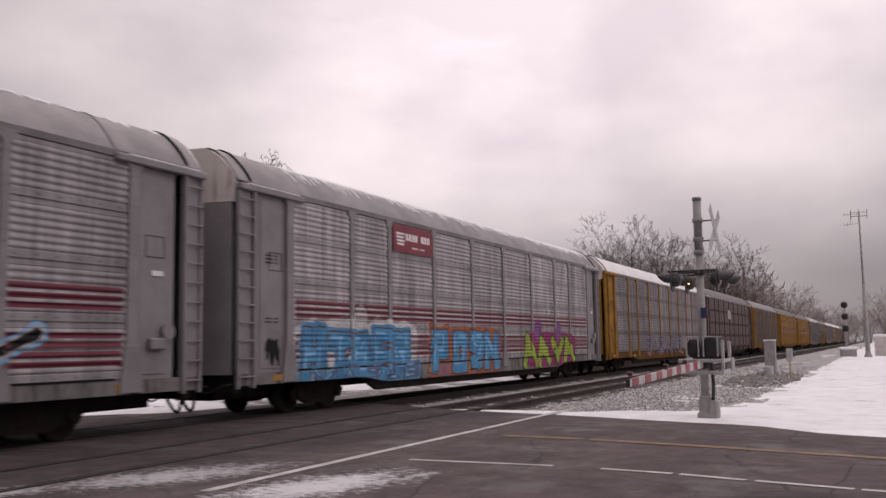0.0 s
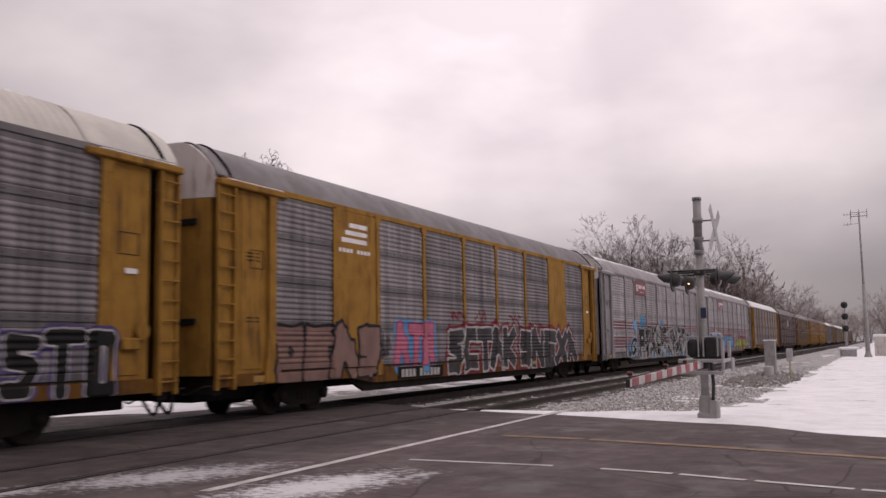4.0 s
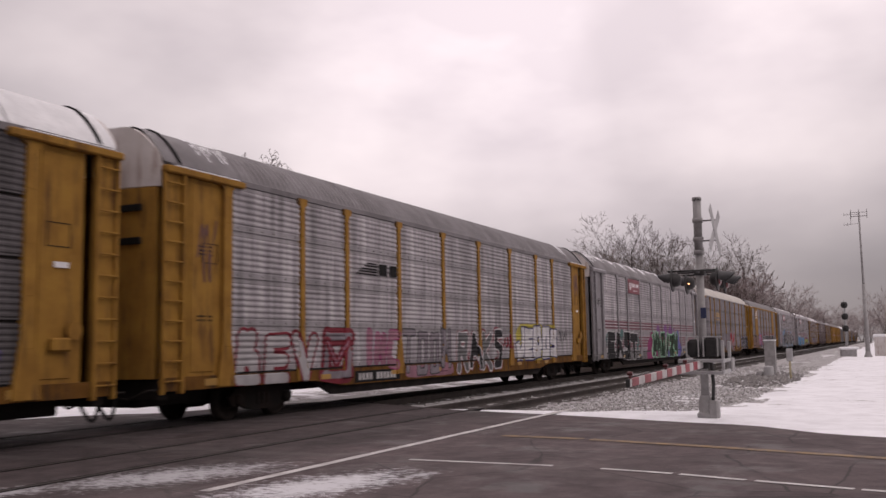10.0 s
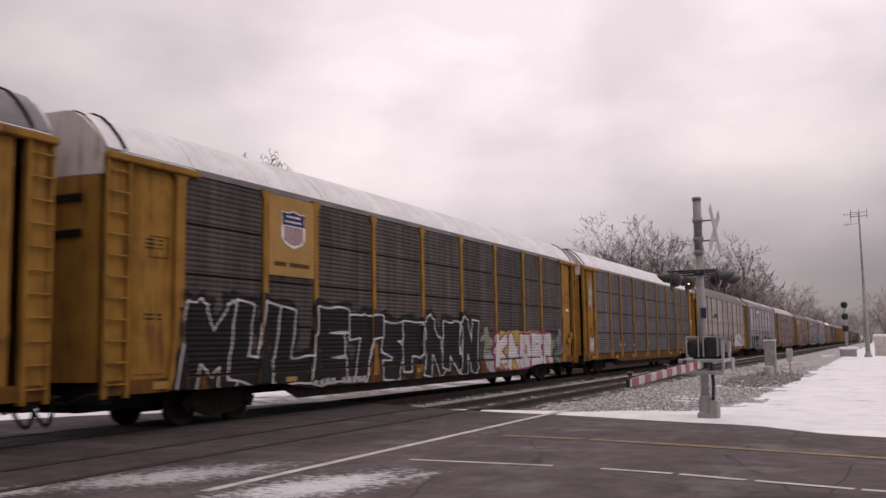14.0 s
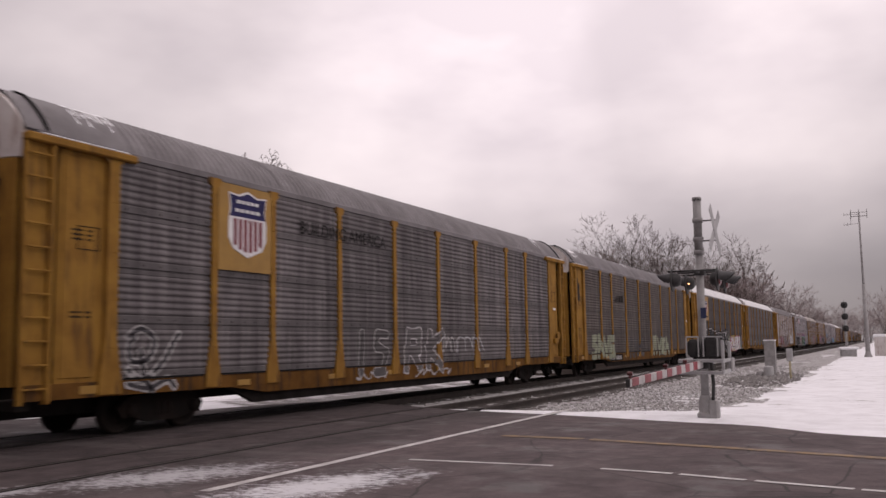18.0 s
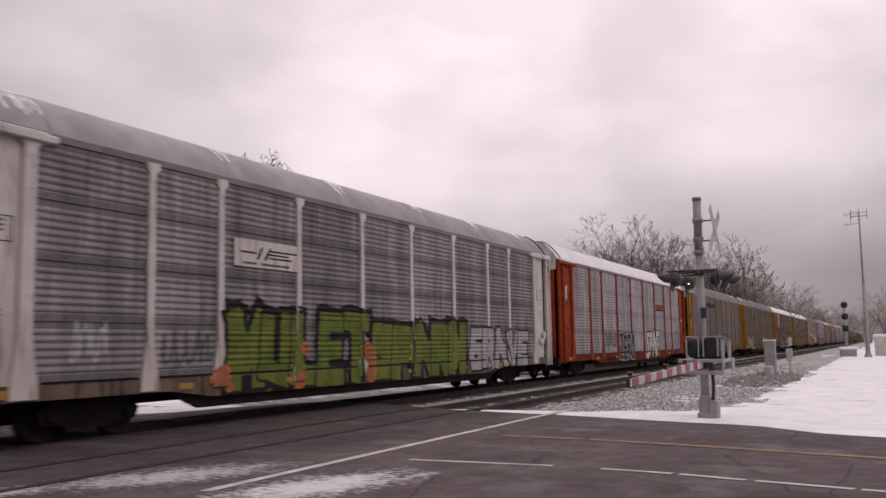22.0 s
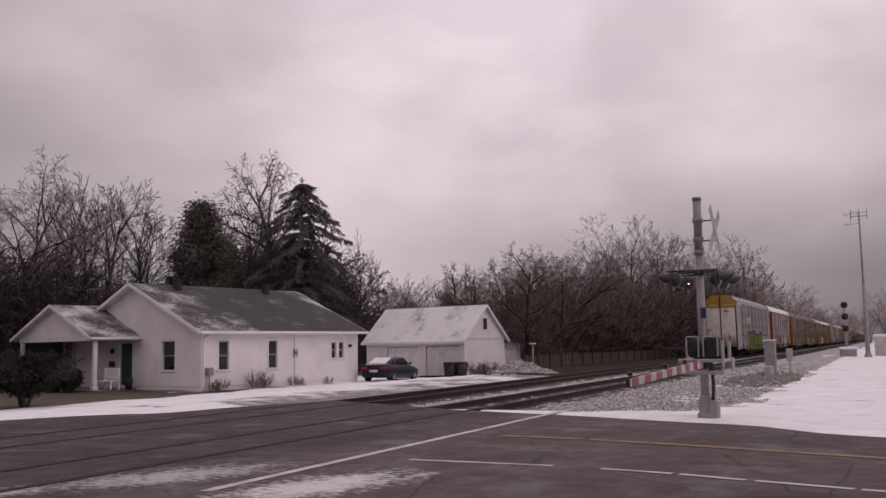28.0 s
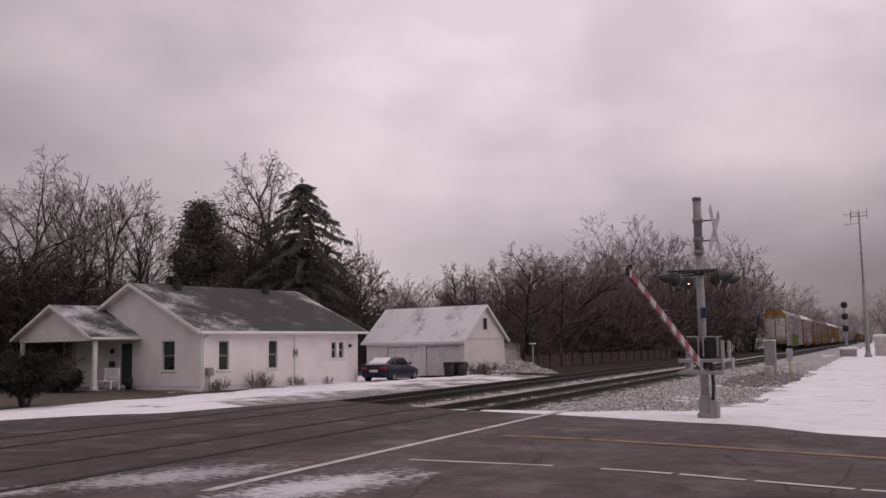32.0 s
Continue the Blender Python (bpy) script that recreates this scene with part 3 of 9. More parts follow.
def ground_height(x, y):
    z = ground_z(x, y)
    inside = x < lerp_at(y, [(b, a) for a, b in ROAD_NEAR]) + 0.3 if y < 14.4 else y < lerp_at(x, ROAD_FAR) + 0.3
    if inside and -30 < x < 24 and -30 < y < 22:
        return z - 0.10
    if 0 < x < 130 and -8 < y < 32 and not 7 < y < 16.6:
        z += 0.05 * (noise.noise((x * 0.5, y * 0.5, 3.1)) + 0.5 * noise.noise((x * 1.7, y * 1.7, 1.1)))
    return z


sheet("ground", gx, gy, ground_height, M["ground"], "snow-dusted ground of grass and gravel beside the railway", "ground")

# road: asphalt on both sides of the rails, one sheet
rows_y = axis_steps([(-25, 0, 20), (0, 21.2, 84)])
rv, rf = [], []
for x in axis_steps([(-60, 0, 12), (0, 22.6, 90)]):
    lo = -25.0 if x < 13.0 else lerp_at(x, [(13.0, -25.0)] + ROAD_NEAR)
    hi = lerp_at(x, ROAD_FAR)
    if 13.0 < x:
        lo += 0.16 * noise.noise((x * 1.4, 0.3, 5.0))
        hi += 0.12 * noise.noise((x * 1.2, 7.3, 2.0))
    hi = max(hi, lo + 0.05)
    for j in range(101):
        y = lo + (hi - lo) * j / 100
        rv.append((x, y, min(0.0, -0.05 * smooth01(y, 15.5, 17.0) - 0.33 * smooth01(y, 17.0, 27.0)) - 0.004))
n_rows = 101
for i in range(len(rv) // n_rows - 1):
    for j in range(100):
        rf.append((i * n_rows + j, (i + 1) * n_rows + j, (i + 1) * n_rows + j + 1, i * n_rows + j + 1))
road_me = bpy.data.meshes.new("road")
road_me.from_pydata(rv, [], rf)
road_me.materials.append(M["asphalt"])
road_me.polygons.foreach_set("use_smooth", [True] * len(rf))
road = tagged(new("road", road_me), "worn grey asphalt road with patches of thin snow over the crossing", "road", "", "structure")


def strip(name, pts, width, material, label, z=0.004, gaps=()):
    """A painted line on the road."""
    s = Shape()
    for (x0, y0), (x1, y1) in pts:
        d = Vector((x1 - x0, y1 - y0, 0)).normalized()
        o = Vector((-d.y, d.x, 0)) * width / 2
        length = math.hypot(x1 - x0, y1 - y0)
        n = max(1, int(length / 0.3))
        vs, fs = [], []
        for i in range(n + 1):
            c = Vector((x0, y0, z)) + d * (length * i / n)
            w = 1 + 0.15 * noise.noise((c.x * 3, c.y * 3, 0))
            vs += [tuple(c + o * w), tuple(c - o * w)]
        fs = [(2 * i, 2 * i + 1, 2 * i + 3, 2 * i + 2) for i in range(n)]
        s.add(vs, fs)
    return solid(name, s, material, label, "road marking", kind="structure")


strip("stop_line", [((7.9, 6.76), (20.6, 6.71))], 0.15, M["line_white"], "long white stop line parallel to the rails")
strip("centre_line", [((14.43, 5.9), (14.3, 4.45)), ((14.25, 4.3), (13.75, 2.3)), ((13.75, 2.3), (12.6, -1.5)), ((12.6, -1.5), (9.2, -13))], 0.21, M["line_yellow"], "worn yellow centre line on the asphalt")
strip("lane_line", [((11.06, 5.9), (11.07, 3.85)), ((11.0, 3.2), (10.85, 2.3)), ((10.83, 2.22), (10.6, 1.45)), ((10.58, 1.35), (10.33, 0.35)), ((10.31, 0.28), (9.9, -1.5))], 0.10, M["line_white"], "broken white lane line on the asphalt")
strip("edge_line", [((-20.0, 17.6), (16.1, 17.4))], 0.10, M["line_white"], "faded white edge line beside the snowy verge", -0.075)


# tracks: rails, ties, ballast
def rail_profile():
    return [(-0.075, -0.18), (0.075, -0.18), (0.075, -0.165), (0.012, -0.14), (0.012, -0.045), (0.036, -0.035), (0.036, -0.004), (0.028, 0.004), (-0.028, 0.004), (-0.036, -0.004), (-0.036, -0.035), (-0.012, -0.045), (-0.012, -0.14), (-0.075, -0.165)]


tie_mesh = None
for tname, mid_y in (("train_track", TRACK), ("siding_track", SIDING)):
    track = thing(tname, "straight railway track with dark steel rails on tarred ties", "railway track", kind="structure", at=pose(0, mid_y, 0))
    for side in (-1, 1):
        s = Shape()
        s.prism([(a + side * 0.7535, b) for a, b in rail_profile()], -60, 1400, "x")
        part("rail", s, M["rail"], track)
        for k in (-1, 1):     # rubber flangeways where the road crosses
            f = Shape().box((-60, side * 0.7535 + k * 0.062 - 0.022, -0.06), (22.3 if mid_y > 12 else 20.6, side * 0.7535 + k * 0.062 + 0.022, 0.003))
            part("flangeway_strip", f, M["black"], track)
    ends = 23.0 if mid_y > 12 else 21.0
    if tie_mesh is None:
        tie_mesh = fix_normals(Shape().box((-0.115, -1.3, -0.30), (0.115, 1.3, -0.165), 0.012).mesh("tie", M["tie"]))
    for i in range(130):
        ob = new("tie", tie_mesh)
        ob.parent = track
        ob.matrix_basis = pose(ends + 0.52 * i, rng.uniform(-0.04, 0.04), rng.uniform(-0.012, 0.0), 0, 0, rng.uniform(-1, 1))
    far_ties = Shape()
    for i in range(130, 700):
        x = ends + 0.52 * i
        far_ties.box((x - 0.115, -1.3, -0.30), (x + 0.115, 1.3, -0.168))
    tagged(part("far_ties", far_ties, M["tie"], track), kind="stuff")

bx = axis_steps([(20.3, 60, 230), (60, 130, 80), (130, 1400, 60)])
by = axis_steps([(3.3, 8.2, 44), (8.2, 16.0, 40), (16.0, 19.5, 10)])


def ballast_z(x, y):
    top = -0.215
    g = ground_z(x, y)
    d = min(abs(y - SIDING), abs(y - TRACK))
    z = top - 0.04 * smooth01(d, 1.5, 2.0)
    if y > TRACK + 1.9:
        z = top - 0.04 - 0.26 * smooth01(y, TRACK + 1.9, 19.3)
    if y < SIDING - 1.8:
        low = ground_z(x, 3.0) + 0.01 - 0.06 * smooth01(-y, -4.3, -3.4)
        k = smooth01(-y, -(SIDING - 1.8), -4.4)
        z = (top - 0.02) * (1 - k) + low * k
    z += 0.035 * noise.noise((x * 3.1, y * 3.1, 0.7)) + 0.02 * noise.noise((x * 8.0, y * 8.0, 2.7))
    edge = smooth01(x, 20.3, 21.8)
    z = z * edge + (-0.10) * (1 - edge)
    return z + 0.03


for mid_y, ends in ((TRACK, 22.4), (SIDING, 20.7)):
    sheet("track_bed", axis_steps([(ends, 60, 60), (60, 130, 40), (130, 1400, 40)]), axis_steps([(mid_y - 1.6, mid_y + 1.6, 10)]), lambda x, y: -0.178 + 0.02 * noise.noise((x * 2.3, y * 4.1, 0.3)) - 0.03 * smooth01(abs(y - mid_y), 1.35, 1.6), M["track_bed"], "dark oily stone bed between the ties", "ballast")
M["bare_earth"] = surface("dark_leaf_littered_earth", (0.028, 0.021, 0.018), (0.048, 0.037, 0.032), 0.95, 0.0, 1.2, 12, 0.8, 0.03, (0.16, 0.15, 0.15), 0.05, spec=0.05)
sheet("embankment", axis_steps([(46.0, 130, 70), (130, 600, 40)]), axis_steps([(15.35, 27.0, 26)]), lambda x, y: max(ballast_z(x, min(y, 19.3)) if y < 19.3 else -9, ground_height(x, y)) + 0.03 - 0.12 * (1 - smooth01(x, 46.0, 50.0)), M["bare_earth"], "dark bare earth between the line and the wood", "embankment")
sheet("ballast", bx, by, ballast_z, M["ballast"], "grey crushed stone ballast dusted with snow along the tracks", "ballast")


def stone_shape(s, c, r, rnd):
    vs = [(c[0] + r * rnd.uniform(0.6, 1.1) * a, c[1] + r * rnd.uniform(0.6, 1.1) * b, c[2] + r * 0.75 * e * rnd.uniform(0.6, 1.0))
          for a, b, e in ((1, 0, 0), (0, 1, 0), (-1, 0, 0), (0, -1, 0), (0.1, 0.1, 1), (0, 0, -1))]
    s.add(vs, [(0, 1, 4), (1, 2, 4), (2, 3, 4), (3, 0, 4), (1, 0, 5), (2, 1, 5), (3, 2, 5), (0, 3, 5)])


def island_stone():
    m, nt, p = node_mat("loose_ballast_stones")
    g = nt.nodes.new("ShaderNodeNewGeometry")
    r = nt.nodes.new("ShaderNodeValToRGB")
    r.color_ramp.elements[0].color, r.color_ramp.elements[1].color = (0.16, 0.148, 0.145, 1), (0.46, 0.445, 0.44, 1)
    e = r.color_ramp.elements.new(0.8)
    e.color = (0.42, 0.405, 0.40, 1)
    r.color_ramp.elements[2].color = (0.72, 0.72, 0.74, 1)
    nt.links.new(g.outputs["Random Per Island"], r.inputs["Fac"])
    nt.links.new(r.outputs["Color"], p.inputs["Base Color"])
    p.inputs["Roughness"].default_value = 0.9
    return m


M["stones"] = island_stone()
stones = Shape()
for i in range(9500):
    x = 20.9 + 45 * rng.random() ** 1.8
    y = rng.uniform(4.0, 18.5) if rng.random() < 0.4 else rng.uniform(3.7, 9.0)
    if min(abs(y - TRACK), abs(y - SIDING)) < 1.5 and rng.random() < 0.9:
        continue
    if min(abs(abs(y - TRACK) - 0.7535), abs(abs(y - SIDING) - 0.7535)) < 0.09:
        continue
    stone_shape(stones, (x, y, ballast_z(x, y) + 0.012), rng.uniform(0.025, 0.06), rng)
solid("ballast_stones", stones.mesh("ballast_stones", M["stones"]), None, "loose grey ballast stones beside the rails", "stones", kind="stuff")

rubble = Shape()
for i in range(420):
    a, q = rng.uniform(0, 2 * math.pi), rng.random() ** 0.6
    x, y = 44.5 + 8.5 * q * math.cos(a), 5.0 + 1.5 * q * math.sin(a)
    stone_shape(rubble, (x, y, max(ballast_z(x, y), ground_z(x, y)) + 0.03), rng.uniform(0.06, 0.2) * (1.2 - 0.6 * q), rng)
M["rubble"] = surface("dark_rubble_stone", (0.15, 0.14, 0.137), (0.24, 0.226, 0.22), 0.9, 0.0, 2.0, 22, 0.5, 0.02, (0.6, 0.6, 0.62), 0.3)
solid("rubble", rubble.mesh("rubble", M["rubble"]), None, "dark broken stone round the line-side cabinets", "rubble", kind="stuff")


# ---- the train: covered car carriers ----
LENGTH = 27.4
HALF = 1.5
POSTS = [4.6, 6.6, 9.4, 12.3, 15.1, 18.0, 20.8, 22.8]
BAYS = list(zip([1.98] + POSTS, POSTS + [25.42]))
SILL_LOW, SILL_TOP, PANEL_TOP = 0.74, 1.02, 5.06
_meshes = {}


def once(key, make):
    if key not in _meshes:
        _meshes[key] = make()
    return _meshes[key]


def rib_profile(style="strip"):
    """Depth of the ribbed side sheet by height: four stacked sheets; between them a plain riveted strip, or only a dark gap."""
    pts, rows = [], 4
    each = (PANEL_TOP - SILL_TOP) / rows
    for r in range(rows):
        z = SILL_TOP + r * each
        if style == "gap":
            pts += [(z, -0.03), (z + 0.034, -0.03), (z + 0.036, 0.010)]
            pitch = (each - 0.07) / 9
            for i in range(9):
                a = z + 0.05 + i * pitch
                pts += [(a + 0.16 * pitch, 0.0), (a + 0.40 * pitch, 0.018), (a + 0.74 * pitch, 0.018), (a + 0.95 * pitch, 0.0)]
            pts += [(z + each - 0.012, 0.010), (z + each - 0.010, -0.03)]
            continue
        pts += [(z, -0.02), (z + 0.024, -0.02), (z + 0.026, 0.012), (z + 0.15, 0.012)]
        pitch = (each - 0.24) / 6
        for i in range(6):
            a = z + 0.15 + i * pitch
            pts += [(a + 0.14 * pitch, 0.0), (a + 0.34 * pitch, 0.8 * RIB_DEEP), (a + 0.52 * pitch, RIB_DEEP), (a + 0.72 * pitch, 0.8 * RIB_DEEP), (a + 0.94 * pitch, 0.0)]
        pts += [(z + each - 0.08, 0.012), (z + each - 0.014, 0.012), (z + each - 0.012, -0.015)]
    pts.append((PANEL_TOP, -0.015))
    return pts


RIB_DEEP = 0.030


def panel_mesh(width, mat_key, side):
    def make():
        s = Shape()
        gap = mat_key.startswith("gap")
        pts = rib_profile("gap" if gap else "strip")
        vs, fs = [], []
        for z, d in pts:
            vs += [(0, side * (HALF + d), z), (width, side * (HALF + d), z)]
        n = len(pts)
        vs += [(0, side * (HALF - 0.05), pts[0][0]), (width, side * (HALF - 0.05), pts[0][0]), (0, side * (HALF - 0.05), pts[-1][0]), (width, side * (HALF - 0.05), pts[-1][0])]
        for i in range(n - 1):
            fs.append((2 * i, 2 * i + 1, 2 * i + 3, 2 * i + 2))
        fs += [(2 * n, 2 * n + 1, 1, 0), (2 * n - 2, 2 * n - 1, 2 * n + 3, 2 * n + 2), (2 * n + 1, 2 * n, 2 * n + 2, 2 * n + 3)]
        s.add(vs, fs)
        count = len(s.f)
        each = (PANEL_TOP - SILL_TOP) / 4
        if side < 0 and not gap:      # rivet heads along the plain strips
            for k in range(4):
                for j in range(int(width / 0.4)):
                    x, z = (j + 0.5) * width / int(width / 0.4), SILL_TOP + k * each + 0.085
                    s.box((x - 0.012, -HALF - 0.022, z - 0.012), (x + 0.012, -HALF - 0.008, z + 0.012))
        me = fix_normals(s.mesh("side_panel", [M[mat_key], M[mat_key + "_strip"], M["under"]]))
        for f in me.polygons:
            q = (f.center.z - SILL_TOP) % each
            if gap:
                f.material_index = 2 if f.index >= count or q < 0.035 or q > each - 0.011 else 0
            else:
                f.material_index = 2 if f.index >= count else (1 if q < 0.14 or q > each - 0.075 else 0)
        return me
    return once(("panel", round(width, 2), mat_key, side), make)


def post_mesh(mat_key, side, end=False):
    def make():
        w = 0.13 if end else 0.085
        s = Shape()
        out = [(-w - 0.13, SILL_LOW + 0.05), (w + 0.13, SILL_LOW + 0.05), (w + 0.12, SILL_TOP + 0.05), (w, SILL_TOP + 0.75), (w, 4.90), (w + 0.10, 4.98), (w + 0.10, 5.10), (-w - 0.10, 5.10), (-w - 0.10, 4.98), (-w, 4.90), (-w, SILL_TOP + 0.75), (-w - 0.12, SILL_TOP + 0.05)]
        a, b = sorted((side * (HALF - 0.03), side * (HALF + 0.065)))
        s.prism(out, a, b, "y")
        for z in (1.6, 2.45, 3.3, 4.2, 4.75):
            for dx in (-0.45 * w, 0.45 * w):
                c, d = sorted((side * (HALF + 0.06), side * (HALF + 0.078)))
                s.box((dx - 0.014, c, z - 0.014), (dx + 0.014, d, z + 0.014))
        return fix_normals(s.mesh("post", M[mat_key]))
    return once(("post", mat_key, side, end), make)


ROOF_CURVE = [(-1.50, 5.20), (-1.42, 5.34), (-1.30, 5.50), (-1.10, 5.72), (-0.88, 5.90), (-0.68, 5.985), (0.0, 6.0), (0.68, 5.985), (0.88, 5.90), (1.10, 5.72), (1.30, 5.50), (1.42, 5.34), (1.50, 5.20)]


def roof_sheet(length, mat_key, ribs):
    """A curved roof sheet; ribs: pressed cross corrugations."""
    def make():
        s = Shape()
        n = int(length / 0.10) if ribs else 3
        vs, fs = [], []
        for i in range(n + 1):
            x = length * i / n
            lift = 0.022 * (1 if i % 2 else 0) if ribs else 0.0
            for y, z in ROOF_CURVE:
                vs.append((x, y * (1 + lift * 0.4), z + lift * (1 if abs(y) < 1.45 else 0)))
        m = len(ROOF_CURVE)
        for i in range(n):
            for j in range(m - 1):
                fs.append((i * m + j, (i + 1) * m + j, (i + 1) * m + j + 1, i * m + j + 1))
        s.add(vs, fs, not ribs)
        lower = [(0.0, y * 0.985, z - 0.03) for y, z in ROOF_CURVE] + [(length, y * 0.985, z - 0.03) for y, z in ROOF_CURVE]
        s.add(lower, [(j, j + 1, m + j + 1, m + j) for j in range(m - 1)], True)
        me = s.mesh("roof_sheet", M[mat_key])
        return me
    return once(("roof", round(length, 2), mat_key, ribs), make)


def snow_strips(x0, x1, y0, y1, seed):
    """Snow caught in the roof's cross ribs: thin ragged strips over the curve between two widths."""
    r = random.Random(seed)
    ys = [y for y, _ in ROOF_CURVE]
    zs = [z for _, z in ROOF_CURVE]
    s = Shape()
    x = x0
    while x < x1:
        a, b, w = y0 + r.uniform(0.0, 0.35), y1 - r.uniform(0, 0.2), r.uniform(0.05, 0.09)
        n = 7
        vs, fs = [], []
        for j in range(n + 1):
            y = a + (b - a) * j / n
            z = float(np.interp(y, ys, zs))
            k = 0.4 + 0.6 * math.sin(math.pi * min(1.0, (j + 0.6) / n * 1.3))
            vs += [(x - w * k / 2, y, z + 0.014), (x, y, z + 0.030), (x + w * k / 2, y, z + 0.014)]
        for j in range(n):
            fs += [(3 * j, 3 * j + 1, 3 * j + 4, 3 * j + 3), (3 * j + 1, 3 * j + 2, 3 * j + 5, 3 * j + 4)]
        s.add(vs, fs, True)
        x += r.uniform(0.10, 0.16)
    return s


def ladder_mesh(mat_key):
    def make():
        s = Shape()
        s.box((-0.03, -HALF - 0.06, 0.70), (0.05, -HALF + 0.04, 5.02), 0.012)
        s.box((0.46, -HALF - 0.10, 0.70), (0.54, -HALF + 0.04, 5.06), 0.012)
        s.box((0.05, -HALF - 0.005, 1.0), (0.46, -HALF + 0.03, 5.0))
        for i in range(11):
            z = 0.95 + 0.385 * i
            s.box((0.0, -HALF - 0.095, z - 0.016), (0.52, -HALF - 0.055, z + 0.016), 0.006)
        return fix_normals(s.mesh("ladder", M[mat_key]))
    return once(("ladder", mat_key), make)


def end_door_mesh(mat_key, low, high, side):
    """Half of an end door: a tall curved leaf following the roof curve at its top; side -1 near the camera."""
    def make():
        s = Shape()
        ys = [0.012, 0.3, 0.6, 0.8, 1.0, 1.15, 1.28, 1.38, 1.43]
        if high < 5:
            ys = [y * 0.935 for y in ys]
        top = lambda y: float(np.interp(y, [q for q, _ in ROOF_CURVE], [z for _, z in ROOF_CURVE])) - 0.02
        vs, fs = [], []
        for y in ys:
            bulge = -0.16 + 0.14 * (y / 1.43) ** 3
            t = min(high, top(y))
            lo = min(low, t - 0.001)
            for z in (lo, lo + (t - lo) * 0.34, lo + (t - lo) * 0.345, lo + (t - lo) * 0.67, lo + (t - lo) * 0.675, t):
                vs.append((bulge, side * y, z))
        m = 6
        for i in range(len(ys) - 1):
            for j in range(m - 1):
                fs.append((i * m + j, (i + 1) * m + j, (i + 1) * m + j + 1, i * m + j + 1))
        back = [(0.10, a[1], a[2]) for a in vs]
        k = len(vs)
        vs += back
        for i in range(len(ys) - 1):
            fs.append((i * m, (i + 1) * m, k + (i + 1) * m, k + i * m))
            fs.append((i * m + 5, (i + 1) * m + 5, k + (i + 1) * m + 5, k + i * m + 5))
        for j in range(m - 1):
            fs.append((j, j + 1, k + j + 1, k + j))
            q = (len(ys) - 1) * m
            fs.append((q + j, q + j + 1, k + q + j + 1, k + q + j))
        return fix_normals(s.add(vs, fs).mesh("end_door", M[mat_key]))
    return once(("door", mat_key, low, high, side), make)


def side_frame_mesh():
    def make():
        s = Shape()
        out = [(-1.15, 0.50), (-1.05, 0.30), (-0.72, 0.30), (-0.42, 0.20), (0.42, 0.20), (0.72, 0.30), (1.05, 0.30), (1.15, 0.50), (0.95, 0.66), (0.45, 0.74), (-0.45, 0.74), (-0.95, 0.66)]
        s.prism(out, -1.10, -0.97, "y")
        for sx in (-0.86, 0.86):
            s.lathe([(0.0, -0.06), (0.10, -0.06), (0.13, 0.0), (0.13, 0.06)], (sx, -1.12, 0.44), "y", 12)
        for sx in (-0.17, 0.0, 0.17):
            s.lathe([(0.06, 0.0), (0.075, 0.02), (0.06, 0.06), (0.075, 0.10), (0.06, 0.14), (0.075, 0.18), (0.06, 0.24)], (sx, -1.06, 0.32), "z", 8)
        return fix_normals(s.mesh("side_frame", M["truck"]))
    return once("side_frame", make)


def wheelset_mesh():
    def make():
        s = Shape()
        s.tube((0, -0.72, 0), (0, 0.72, 0), 0.08, 0.08, 10)
        for q in (-1, 1):
            prof = [(0.08, q * 0.80), (0.14, q * 0.82), (0.16, q * 0.79), (0.34, q * 0.77), (0.36, q * 0.82), (0.415, q * 0.82), (0.42, q * 0.72), (0.45, q * 0.70), (0.45, q * 0.675), (0.35, q * 0.68), (0.33, q * 0.72), (0.15, q * 0.74), (0.08, q * 0.68)]
            s.lathe(prof, (0, 0, 0), "y", 18)
            for k in range(4):
                a = math.pi / 2 * k
                s.box((0.22 * math.cos(a) - 0.03, min(q * 0.775, q * 0.80), 0.22 * math.sin(a) - 0.03), (0.22 * math.cos(a) + 0.03, max(q * 0.775, q * 0.80), 0.22 * math.sin(a) + 0.03))
        return fix_normals(s.mesh("wheelset", M["wheel"]))
    return once("wheelset", make)


# stroke letters for sprayed words: pairs of grid digits, a stroke per group
GLYPH = {"A": "0016 1660 1343", "B": "0006 0636 3623 2343 4340 4000 0333", "C": "5616 1602 0210 1050", "D": "0006 0646 4652 5200 0040", "E": "0006 0656 0343 0050", "F": "0006 0656 0343", "H": "0006 0343 4046", "G": "5616 1602 0210 1050 5053 5333",
         "I": "3036", "J": "5652 5230 3010 1002", "K": "0006 0356 0350", "L": "0600 0050", "M": "0006 0632 3266 6660", "N": "0006 0650 5056", "O": "1050 5056 5616 1610", "P": "0006 0646 4643 4303", "R": "0006 0646 4643 4303 2350", "S": "5616 1614 1453 5340 4010", "T": "0666 3630", "U": "0601 0150 5056", "V": "0630 3066", "W": "0610 1034 3450 5066", "X": "0056 0650", "Y": "0633 3366 3330", "Z": "0656 5600 0050"}


